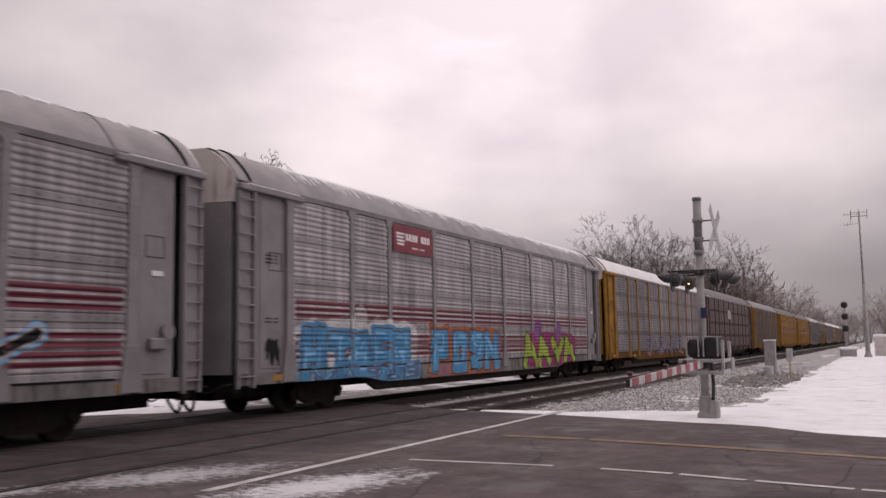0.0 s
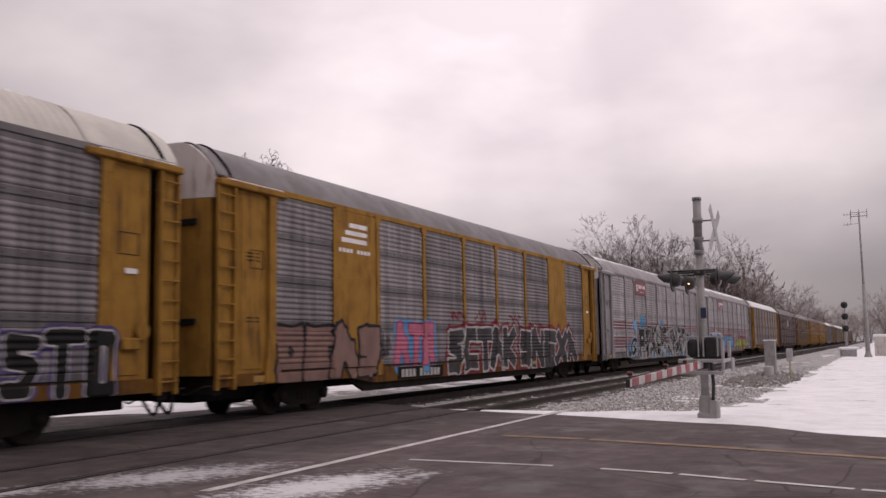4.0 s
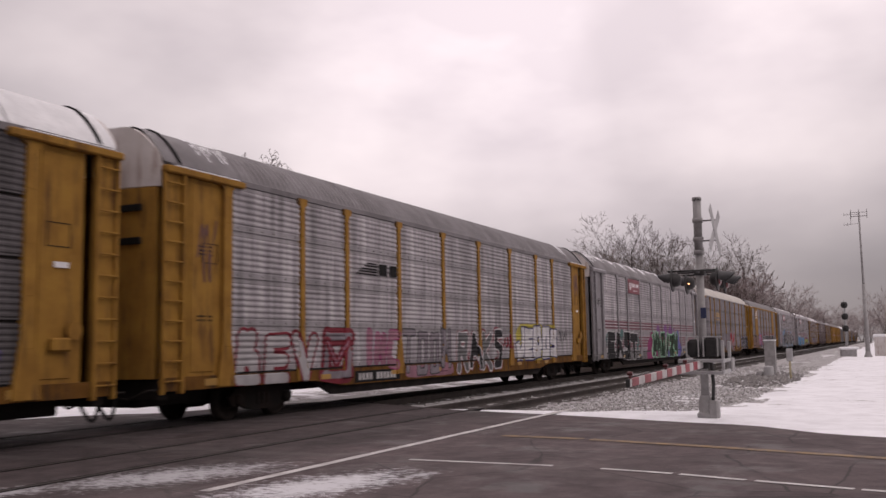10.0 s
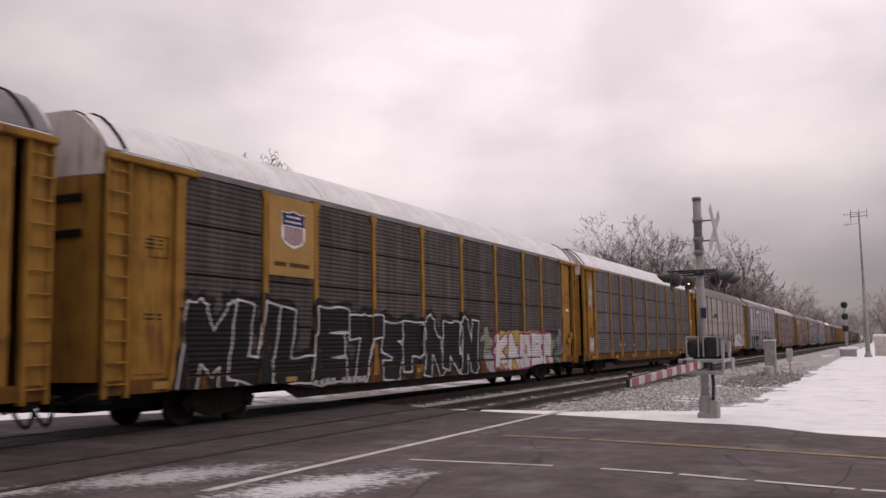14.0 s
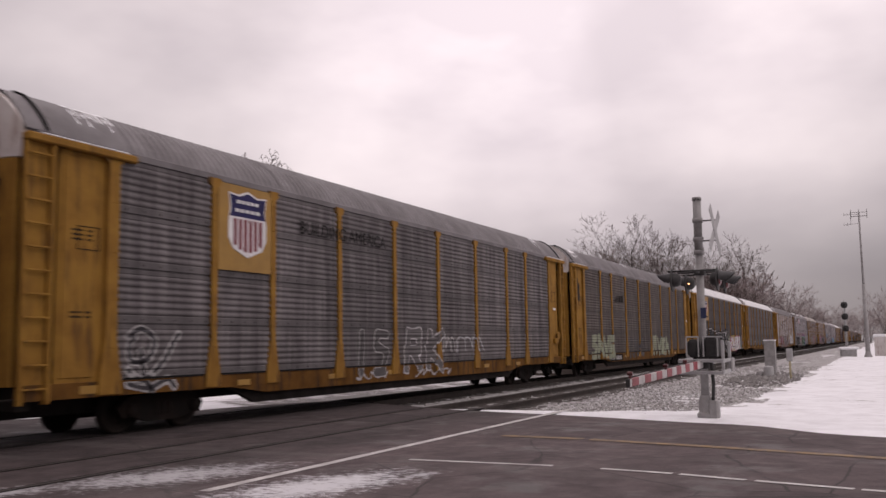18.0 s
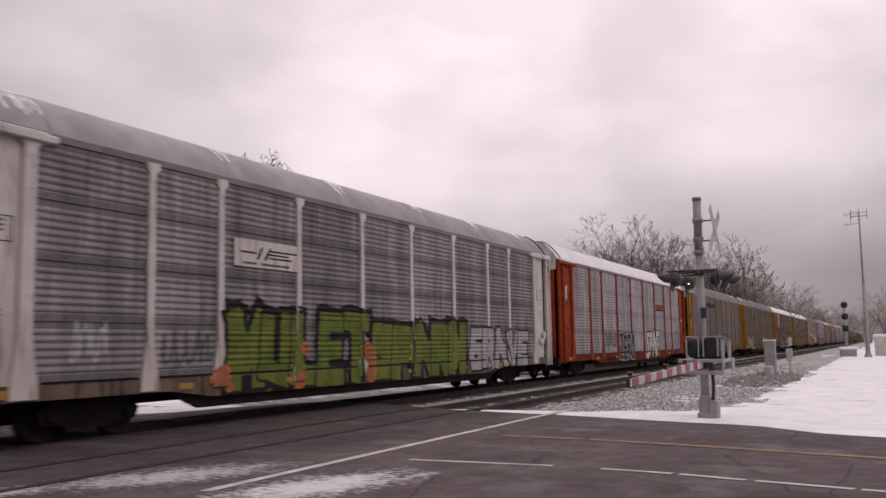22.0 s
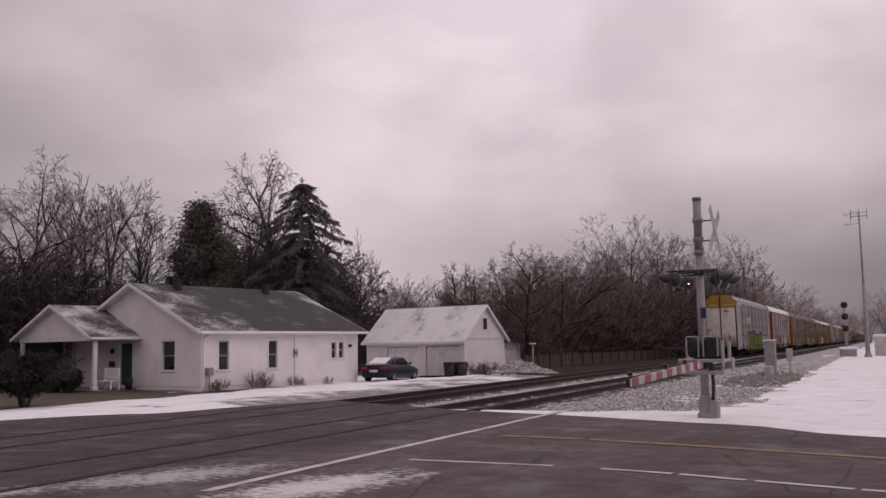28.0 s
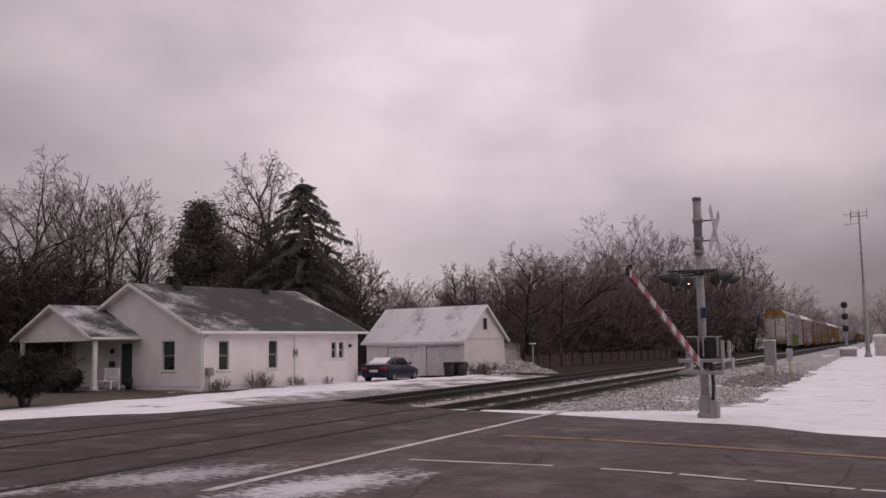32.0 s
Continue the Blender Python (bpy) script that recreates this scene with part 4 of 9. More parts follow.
def strokes(word, x0, x1, z0, z1, lean=0.0, wild=0.0, seed=1):
    """Segments of a word in its box, letters a little uneven."""
    r = random.Random(seed)
    n, out = len(word), []
    w = (x1 - x0) / n
    for i, ch in enumerate(word):
        a, hi, lo = x0 + i * w + 0.12 * w, z1 - r.uniform(0, 0.08 + wild * 0.12) * (z1 - z0), z0 + r.uniform(0, 0.06 + wild * 0.1) * (z1 - z0)
        for g in GLYPH[ch].split():
            pts = []
            for q in (g[:2], g[2:]):
                u, v = int(q[0]) / 6.0, int(q[1]) / 6.0
                pts.append((a + 0.76 * w * u + lean * v + wild * 0.07 * w * r.uniform(-1, 1), lo + (hi - lo) * v + wild * 0.05 * (z1 - z0) * r.uniform(-1, 1)))
            out.append(pts)
    return out


SKIN = {}      # by wagon: rib style and flat boards (x0, x1, z0, z1) that paint runs over


def skin_depth(style, boards, x, z):
    """How far the wagon side stands out at each grid node: ribs, posts, sill, boards and the recessed end bays."""
    rib = rib_profile(style)
    d = np.where(z >= SILL_TOP, np.interp(z, [q[0] for q in rib], [max(0.0, q[1]) for q in rib]), 0.023)
    flare = np.interp(z, (0.79, 1.07, 1.77), (0.13, 0.12, 0.0))
    for px, w in [(p_, 0.085) for p_ in POSTS] + [(1.85, 0.13), (LENGTH - 1.85, 0.13)]:
        d = np.where((np.abs(x - px) < w + flare + 0.02) & (z > 0.78), np.maximum(d, 0.068), d)
    for x0, x1, z0, z1 in boards:
        d = np.where((x > x0 - 0.03) & (x < x1 + 0.03) & (z > z0 - 0.03) & (z < z1 + 0.03), np.maximum(d, 0.067), d)
    return np.where(((x < 1.70) | (x > LENGTH - 1.70)) & (z > SILL_TOP), -0.006, d)


def skin_sheet(wagon, field, x0, x1, z0, z1, lift, cell=0.065):
    """Paint where field(x, z) > 0: a sheet that follows ribs, posts and sill of the wagon side."""
    style, boards = SKIN[wagon.name]
    xs_ = sorted({round(cell * i, 4) for i in range(int(x0 / cell) - 1, int(x1 / cell) + 3)})
    zs_ = sorted({z for z, _ in rib_profile(style) if z0 - 0.12 < z < z1 + 0.12} | {round(0.48 + 0.045 * i, 4) for i in range(12) if z0 - 0.1 < 0.48 + 0.045 * i < min(z1 + 0.1, SILL_TOP)})
    gx_, gz_ = np.meshgrid(xs_, zs_, indexing="ij")
    f = np.minimum(field(gx_, gz_), gz_ - np.interp(gx_, (5.2, 6.4, 21.0, 22.2), (0.765, 0.605, 0.605, 0.765)))
    dep = skin_depth(style, boards, gx_, gz_)
    inside = f > 0
    ids, vs, fs = {}, [], []

    def vert(key, px, py, pz):
        if key not in ids:
            ids[key] = len(vs)
            vs.append((px, -HALF - lift - py, pz))
        return ids[key]
    busy = inside[:-1, :-1] | inside[1:, :-1] | inside[1:, 1:] | inside[:-1, 1:]
    for i, j in np.argwhere(busy):
        ring = ((i, j), (i + 1, j), (i + 1, j + 1), (i, j + 1))
        poly = []
        for k in range(4):
            a, b = ring[k], ring[(k + 1) % 4]
            if inside[a]:
                poly.append(vert(a, gx_[a], dep[a], gz_[a]))
            if inside[a] != inside[b]:
                t = f[a] / (f[a] - f[b])
                poly.append(vert((min(a, b), max(a, b)), gx_[a] + (gx_[b] - gx_[a]) * t, dep[a] + (dep[b] - dep[a]) * t, gz_[a] + (gz_[b] - gz_[a]) * t))
        if len(poly) > 2:
            fs.append(tuple(poly))
    return Shape().add(vs, fs)


def paint(name, wagon, parent, field, box, lift, colour, label="", cell=0.065):
    me = skin_sheet(wagon, field, *box, lift, cell).mesh(name, SPRAY[colour] if isinstance(colour, str) else colour)
    return part(name, me, None, parent, label)


def near_strokes(segs, radius, seed=0, rough=0.10, square=False):
    """A field: everything within a radius of the strokes, with round or square ends."""
    def field(gx_, gz_):
        d = np.full(gx_.shape, 9.0)
        for (xa, za), (xb, zb) in segs:
            ux, uz = xb - xa, zb - za
            ln = math.hypot(ux, uz) + 1e-6
            ux, uz = ux / ln, uz / ln
            t = (gx_ - xa) * ux + (gz_ - za) * uz
            off = np.abs((gx_ - xa) * uz - (gz_ - za) * ux)
            over = np.maximum(0.0, np.maximum(-t, t - ln))
            d = np.minimum(d, np.maximum(off, over) if square else np.hypot(off, over))
        wave = 1 + rough * np.sin(gx_ * 5.1 + seed * 1.7 + 2 * np.sin(gz_ * 3.3 + seed)) * np.cos(gz_ * 4.3 + seed * 0.9)
        return radius * wave - d
    return field


def span(segs, more):
    xs_, zs_ = [q[0] for g in segs for q in g], [q[1] for g in segs for q in g]
    return (min(xs_) - more, max(xs_) + more, min(zs_) - more, max(zs_) + more)


def cloud_field(x0, x1, z0, z1, seed, bumps=0.3):
    """A ragged sprayed cloud filling a box."""
    cx, cz, hx, hz = (x0 + x1) / 2, (z0 + z1) / 2, (x1 - x0) / 2, (z1 - z0) / 2

    def field(gx_, gz_):
        u, v = (gx_ - cx) / hx, (gz_ - cz) / hz
        r = (np.abs(u) ** 5 + np.abs(v) ** 5) ** 0.2
        w = np.sin(gx_ * 3.7 + seed) * 0.5 + np.sin(gx_ * 8.3 + seed * 2.1) * 0.3 + np.sin(gz_ * 6.1 + gx_ * 2.2 + seed) * 0.3
        return 1.0 - r - bumps * 0.35 * (1 - w) * 0.5
    return field


def cloud(wagon, parent, x0, x1, z0, z1, colour, seed, bumps=0.3, lift=0.004, name="cloud", label=""):
    return paint(name, wagon, parent, cloud_field(x0, x1, z0, z1, seed, bumps), (x0 - 0.2, x1 + 0.2, z0 - 0.1, z1 + 0.1), lift, colour, label)


def piece(wagon, word, x0, x1, z0, z1, fill, line, shine=None, cloud_of=None, fat=0.30, edge=0.10, wild=0.6, lean=0.06, seed=1, label="", halo=None, rim=0.06, lift=0.0, square=False, fills=()):
    """Sprayed lettering: a cloud behind, then letter by letter an outline, a fill and a shine."""
    base = new("graffiti")
    base.parent = wagon
    base["label"] = label or "sprayed %s lettering with a %s outline" % (fill.replace("_", " "), line.replace("_", " "))
    w = 0.70 * fat * min(z1 - z0, (x1 - x0) / len(word) * 1.15)
    segs = strokes(word, x0, x1, z0 + 0.5 * w, z1 - 0.5 * w, lean, wild, seed)
    y = 0.007 + lift
    if cloud_of:
        cloud(wagon, base, x0 - 0.2, x1 + 0.2, z0 - 0.05, z1 + 0.12, cloud_of, seed)
    if halo:
        paint("halo", wagon, base, near_strokes(segs, w / 2 + edge + rim, seed, 0.16, square), span(segs, w / 2 + edge + rim + 0.1), y - 0.0015, halo)
    k = 0
    for n, ch in enumerate(word):
        count = len(GLYPH[ch].split())
        mine = segs[k:k + count]
        k += count
        up = y + 0.0022 * n
        paint("outline", wagon, base, near_strokes(mine, w / 2 + edge, seed + n, 0.08, square), span(mine, w / 2 + edge + 0.06), up, line)
        paint("fill", wagon, base, near_strokes(mine, w / 2, seed + n, 0.08, square), span(mine, w / 2 + 0.06), up + 0.0011, fills[n % len(fills)] if fills else fill)
        if shine:
            lit = [((a - 0.12 * w, b + 0.18 * w), (a + (c - a) * 0.6 - 0.12 * w, b + (d - b) * 0.6 + 0.18 * w)) for (a, b), (c, d) in mine]
            paint("shine", wagon, base, near_strokes(lit, 0.10 * w + 0.012, seed + n + 2, 0.3), span(lit, 0.15), up + 0.0018, shine)
    return base


def smooth_line(pts):
    """A smooth line through turning points, as short strokes."""
    pts = [Vector(p) for p in pts]
    fine = []
    for a, b, c_, d in zip([pts[0]] + pts[:-2], pts[:-1], pts[1:], pts[2:] + [pts[-1]]):
        for j in range(4):
            t = j / 4
            fine.append(0.5 * (2 * b + (c_ - a) * t + (2 * a - 5 * b + 4 * c_ - d) * t * t + (3 * b - 3 * c_ + d - a) * t ** 3))
    fine.append(pts[-1])
    return [((a.x, a.y), (b.x, b.y)) for a, b in zip(fine, fine[1:])]


def scrawl(wagon, x0, x1, z0, z1, colour, seed=1, n=7, width=0.03, label=""):
    """A quick one-line tag: unreadable loops."""
    r = random.Random(seed)
    pts = []
    for i in range(n * 2):
        x = x0 + (x1 - x0) * (i / (n * 2 - 1)) + r.uniform(-0.5, 0.5) * (x1 - x0) / n
        pts.append((x, z0 + (z1 - z0) * (0.5 + 0.5 * math.sin(i * 2.1 + seed) * r.uniform(0.5, 1))))
    segs = smooth_line(pts)
    return paint("graffiti", wagon, wagon, near_strokes(segs, max(0.026, width * 0.62), seed, 0.3), span(segs, 0.1), 0.005, colour, label or "thin %s sprayed scrawl" % colour.replace("_", " "), 0.035)


def disc(wagon, x, z, r, colour, lift=0.004, label="", rough=0.08):
    """A round sprayed spot."""
    return paint("graffiti", wagon, wagon, near_strokes([((x - 0.15 * r, z), (x + 0.15 * r, z + 0.01))], r, x, rough), (x - 1.3 * r, x + 1.3 * r, z - 1.3 * r, z + 1.3 * r), lift, colour, label or "%s sprayed spot" % colour.replace("_", " "))


def plate(wagon, name, x0, x1, z0, z1, mat, label="", y=None, lift=0.012):
    y = -HALF - 0.05 if y is None else y
    return part(name, Shape().box((x0, y - lift, z0), (x1, y, z1), 0.004), mat, wagon, label)


def bars(wagon, name, x0, x1, z0, z1, n, mat, label, y=None):
    """Unreadable marks as a row of plain bars."""
    s = Shape()
    y = -HALF - 0.064 if y is None else y
    w = (x1 - x0) / n
    for i in range(n):
        if n > 5 and i == 4:
            continue
        s.box((x0 + i * w, y - 0.004, z0), (x0 + (i + 0.72) * w, y, z1))
    return tagged(part(name, s, mat, wagon, label), kind="stuff")


def text_mesh(words, size, mat, name):
    cu = bpy.data.curves.new(name, "FONT")
    cu.body, cu.size, cu.extrude, cu.align_x = words, size, 0.002, "LEFT"
    ob = bpy.data.objects.new(name, cu)
    scene.collection.objects.link(ob)
    bpy.context.view_layer.update()
    me = bpy.data.meshes.new_from_object(ob.evaluated_get(bpy.context.evaluated_depsgraph_get()))
    bpy.data.objects.remove(ob)
    bpy.data.curves.remove(cu)
    me.materials.clear()
    me.materials.append(mat)
    return me


AXLES = []


def car_carrier(label, frame_mat, panel_mat, roof_mat, door_mat, cap_mat, post_mat=None, ribbed=True, snow=(), stripes=False, detail=True, seed=0, rail="roof_dark"):
    """A covered car carrier 27.4 m long on two trucks; its rear corner is at x = 0 and its near side at y = -1.5."""
    wagon = thing("autorack_wagon", label, "railway wagon", "wagons of the train")
    SKIN[wagon.name] = ("gap" if panel_mat.startswith("gap") else "strip", [])
    post_mat = post_mat or frame_mat
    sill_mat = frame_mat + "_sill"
    r = random.Random(seed)
    # underframe
    s = Shape()
    for side in (-1, 1):
        a, b = sorted((side * (HALF + 0.02), side * (HALF - 0.10)))
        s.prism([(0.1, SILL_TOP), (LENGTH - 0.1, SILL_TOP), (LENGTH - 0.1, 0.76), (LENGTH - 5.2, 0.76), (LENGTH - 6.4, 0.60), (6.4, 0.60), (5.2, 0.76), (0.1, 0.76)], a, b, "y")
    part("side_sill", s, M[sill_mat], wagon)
    s = Shape().box((0.12, -HALF + 0.1, 0.86), (LENGTH - 0.12, HALF - 0.1, 1.0))
    s.box((0.2, -0.35, 0.50), (LENGTH - 0.2, 0.35, 0.86), 0.03)
    for x in np.arange(5.8, 22.0, 1.6):
        s.box((x - 0.06, -HALF + 0.1, 0.62), (x + 0.06, HALF - 0.1, 0.86))
    part("underframe", s, M["under"], wagon)
    for side in (-1, 1):      # deep black beam behind each side sill
        a, b = sorted((side * (HALF - 0.14), side * (HALF - 0.26)))
        part("side_beam", Shape().prism([(5.3, 0.74), (LENGTH - 5.3, 0.74), (LENGTH - 6.2, 0.38), (6.2, 0.38)], a, b, "y"), M["under"], wagon)
    # side sheets and posts
    for side in (-1, 1):
        for a, b in BAYS:
            part("side_panel", panel_mesh(b - a, panel_mat, side), None, wagon, at=pose(a, 0, 0))
        for x in POSTS:
            part("post", post_mesh(post_mat, side), None, wagon, at=pose(x, 0, 0))
        for x in (1.85, LENGTH - 1.85):
            part("end_post", post_mesh(frame_mat, side, True), None, wagon, at=pose(x, 0, 0))
        # plain end bay, a little recessed, and the rail under the roof edge
        for x0, x1 in ((0.70, 1.74), (LENGTH - 1.74, LENGTH - 0.70)):
            a, b = sorted((side * (HALF - 0.10), side * (HALF - 0.03)))
            s = Shape().box((x0, a, 0.98), (x1, b, 5.06), 0.02)
            s.box((x0 + 0.1, min(side * (HALF - 0.03), side * (HALF - 0.01)), 1.1), (x1 - 0.25, max(side * (HALF - 0.03), side * (HALF - 0.01)), 4.9), 0.01)
            part("end_bay_sheet", s, M[frame_mat], wagon)
        a, b = sorted((side * (HALF - 0.06), side * (HALF + 0.03)))
        s = Shape().box((0.2, a, 5.06), (LENGTH - 0.2, b, 5.20), 0.012)
        part("roof_rail", s, M[rail if detail else roof_mat], wagon)
        for x0, x1 in ((-0.05, 2.35), (LENGTH - 2.35, LENGTH + 0.05)):
            a, b = sorted((side * (HALF - 0.05), side * (HALF + 0.14)))
            part("corner_cover", Shape().box((x0, a, 4.99), (x1, b, 5.13), 0.025), M[frame_mat], wagon)
            if detail and side < 0:
                tagged(part("cover_snow", Shape().box((x0 + 0.3, a + 0.01, 5.13), (x1 - 0.2, b - 0.01, 5.155), 0.01), M["snow"], wagon, "thin line of snow on the corner cover"), kind="stuff")
    # roof in sheets
    cuts = [0.0, 2.3, 7.0, 11.4, 16.0, 20.4, 25.1, LENGTH]
    for a, b in zip(cuts, cuts[1:]):
        end_sheet = a == 0.0 or b == LENGTH
        part("roof_sheet", roof_sheet(b - a - 0.03, roof_mat, ribbed and not end_sheet and detail), None, wagon, at=pose(a, 0, 0.012 if end_sheet else 0))
    for i, (x0, x1, y0, y1) in enumerate(snow):
        tagged(part("roof_snow", snow_strips(x0, x1, y0, y1, seed + i), M["snow"], wagon, "thin strips of snow on the roof"), kind="stuff")
    if detail:      # dark seals where the roof meets the end caps
        for x in (0.42, LENGTH - 0.42):
            s = Shape()
            m_ = len(ROOF_CURVE)
            s.add([(x + dx, y * 1.012, z + dz) for dx in (-0.035, 0.035) for dz in (0.0, 0.045) for y, z in ROOF_CURVE],
                  [(a * m_ + j, a * m_ + j + 1, b * m_ + j + 1, b * m_ + j) for a, b in ((1, 3), (0, 1), (3, 2)) for j in range(m_ - 1)])
            part("roof_seal", s, M["black"], wagon, "black rubber seal over the roof end")
        for a, b in BAYS:      # open slot along the deck at the foot of each sheet
            part("deck_slot", Shape().box((a + 0.24, -HALF - 0.036, 1.025), (b - 0.24, -HALF - 0.0, 1.062)), M["black"], wagon, "dark open slot above the side sill")
    # ends: two leaves and a cap each
    for x, turn in ((0.0, 0), (LENGTH, 180)):
        m = pose(x, 0, 0, 0, 0, turn)
        for q in (-1, 1):
            part("end_door", end_door_mesh(door_mat, 1.0, 4.72, q), None, wagon, at=m)
            part("end_cap", end_door_mesh(cap_mat, 4.73, 6.2, q), None, wagon, "painted cap over the end doors", at=m)
        if detail:
            part("door_rod", Shape().tube((-0.19, 0, 0.95), (-0.19, 0, 5.8), 0.05, 0.05, 6), M["under"], wagon, at=m)
    for x, turn, mirror in ((0.0, 0, 1), (LENGTH, 0, -1)):
        lad = ladder_mesh(frame_mat)
        for q in (1, -1):
            ob = part("ladder", lad, None, wagon)
            ob.matrix_basis = Matrix.Translation((x, 0, 0)) @ Matrix.Diagonal((mirror, q, 1, 1))
    # end sill, couplers, hoses, brake gear
    for x, q in ((0.05, 1), (LENGTH - 0.05, -1)):
        s = Shape().box((min(x, x + q * 0.3), -1.38, 0.58), (max(x, x + q * 0.3), 1.38, 1.0), 0.03)
        s.box((min(x + q * 0.3, x + q * 2.6), -0.55, 0.42), (max(x + q * 0.3, x + q * 2.6), 0.55, 0.9), 0.03)
        part("end_sill", s, M["under"], wagon, "rusty black end sill")
    for x, q in ((0.0, -1), (LENGTH, 1)):
        s = Shape().box((min(x, x + q * 0.45), -0.10, 0.72), (max(x, x + q * 0.45), 0.10, 0.95), 0.03)
        s.box((min(x + q * 0.40, x + q * 0.72), -0.18, 0.68), (max(x + q * 0.40, x + q * 0.72), 0.16, 0.99), 0.05)
        part("coupler", s, M["truck"], wagon)
        if detail:
            arc = [(x + q * (0.1 + 0.6 * t), -0.45 - 0.15 * math.sin(math.pi * t), 0.78 - 0.52 * math.sin(math.pi * min(1, t * 1.02))) for t in [i / 8 for i in range(9)]]
            part("air_hose", Shape().pipe(arc, 0.036, 6), M["black"], wagon)
            s = Shape().pipe([(x + q * 0.05, -1.45, 0.80), (x + q * 0.32, -1.45, 0.80), (x + q * 0.32, -1.0, 0.62), (x + q * 0.32, -0.3, 0.70)], 0.02, 6)
            part("uncoupling_lever", s, M["under"], wagon)
            arc = [(x + q * (0.0 + 0.66 * t), 0.35 + 0.2 * math.sin(math.pi * t), 0.74 - 0.30 * math.sin(math.pi * t)) for t in [i / 6 for i in range(7)]]
            part("brake_pipe", Shape().pipe(arc, 0.022, 6), M["black"], wagon)
    if detail:
        for x in (LENGTH - 1.15, ):
            part("hand_brake", Shape().box((x - 0.28, -HALF - 0.12, 1.55), (x + 0.12, -HALF + 0.0, 1.78), 0.03).tube((x + 0.2, -HALF - 0.10, 1.9), (x + 0.2, -HALF - 0.06, 1.9), 0.16, 0.16, 12), M[frame_mat], wagon)
        for z in (3.62, 3.54, 3.46, 2.2, 2.12):
            bars(wagon, "stencil", 0.98, 1.45, z, z + 0.035, 7, M["under"], "small unreadable stencil bars", -HALF + 0.009)
        for x in (1.1, LENGTH - 1.5):
            s = Shape()
            for a, b in (((x, 3.3), (x + 0.5, 3.315)), ((x, 3.7), (x + 0.5, 3.715)), ((x, 3.3), (x + 0.015, 3.715)), ((x + 0.485, 3.3), (x + 0.5, 3.715))):
                s.box((a[0], -HALF + 0.002, a[1]), (b[0], -HALF + 0.009, b[1]))
            part("stencil_frame", s, M["under"], wagon, "thin dark stencilled frame")
        if frame_mat == "yellow":
            for z in (3.6, 4.25) if seed % 2 else (2.05, 4.15):
                part("door_slot", Shape().box((-0.185, -1.05, z), (-0.10, -0.25, z + 0.14), 0.01), M["black"], wagon, "dark slot in the end door")
        plate(wagon, "label_plate", LENGTH - 1.35, LENGTH - 1.05, 2.95, 3.05, M["white_spray"], "small white label", -HALF - 0.01)
        for x in (5.4, 8.9, 11.9, 14.9, 18.6, 21.6):
            plate(wagon, "reflector", x, x + 0.42, 0.78, 0.90, M["yellow_clean"], "small yellow reflector", -HALF - 0.024)
        plate(wagon, "reflector", 1.2, 1.75, 0.82, 0.96, M["yellow_clean"], "small yellow reflector", -HALF - 0.022)
        plate(wagon, "reflector", LENGTH - 2.2, LENGTH - 1.7, 0.82, 0.96, M["yellow_clean"], "small yellow reflector", -HALF - 0.022)
    # trucks
    for cx in (3.65, LENGTH - 3.65):
        truck = part("truck", Shape().box((-0.22, -0.98, 0.46), (0.22, 0.98, 0.70), 0.03).box((-0.5, -0.35, 0.55), (0.5, 0.35, 0.72), 0.03), M["truck"], wagon, at=pose(cx, 0, 0))
        for q in (1, -1):
            part("side_frame", side_frame_mesh(), None, truck).matrix_basis = Matrix.Diagonal((1, q, 1, 1))
        for dx in (-0.865, 0.865):
            ax = part("wheelset", wheelset_mesh(), None, truck, at=pose(dx, 0, 0.42))
            AXLES.append((ax, dx))
    if stripes:
        def bands(gx_, gz_):
            d = np.full(gx_.shape, 9.0)
            for z in (2.63, 2.47, 2.31, 1.82, 1.66, 1.50, 1.34):
                d = np.minimum(d, np.abs(gz_ - z))
            return 0.050 - d
        for a, b in BAYS:
            paint("stripe", wagon, wagon, lambda gx_, gz_: np.minimum(bands(gx_, gz_), np.minimum(gx_ - a - 0.09, b - 0.09 - gx_)), (a + 0.05, b - 0.05, 1.2, 2.8), 0.003, M["maroon"], "maroon stripes along the ribs", 0.12)
    return wagon


def red_board(wagon):
    board = plate(wagon, "sign_board", 6.75, 9.25, 4.24, 5.02, M["red_sign"], "dark red board with a white round emblem and plain white bars", -HALF - 0.066, 0.02)
    s = Shape()
    y = -HALF - 0.09
    for i in range(4):
        s.box((6.98 - 0.02 * i, y, 4.44 + 0.10 * i), (7.38 + 0.03 * (i % 2), y + 0.006, 4.50 + 0.10 * i), 0.002)
    part("emblem", s, M["white_spray"], board)
    bars(board, "lettering", 7.5, 9.05, 4.60, 4.80, 8, M["white_spray"], "plain white bars", y + 0.004)
    bars(board, "lettering", 7.9, 8.7, 4.38, 4.43, 8, M["white_spray"], "plain white bars", y + 0.004)


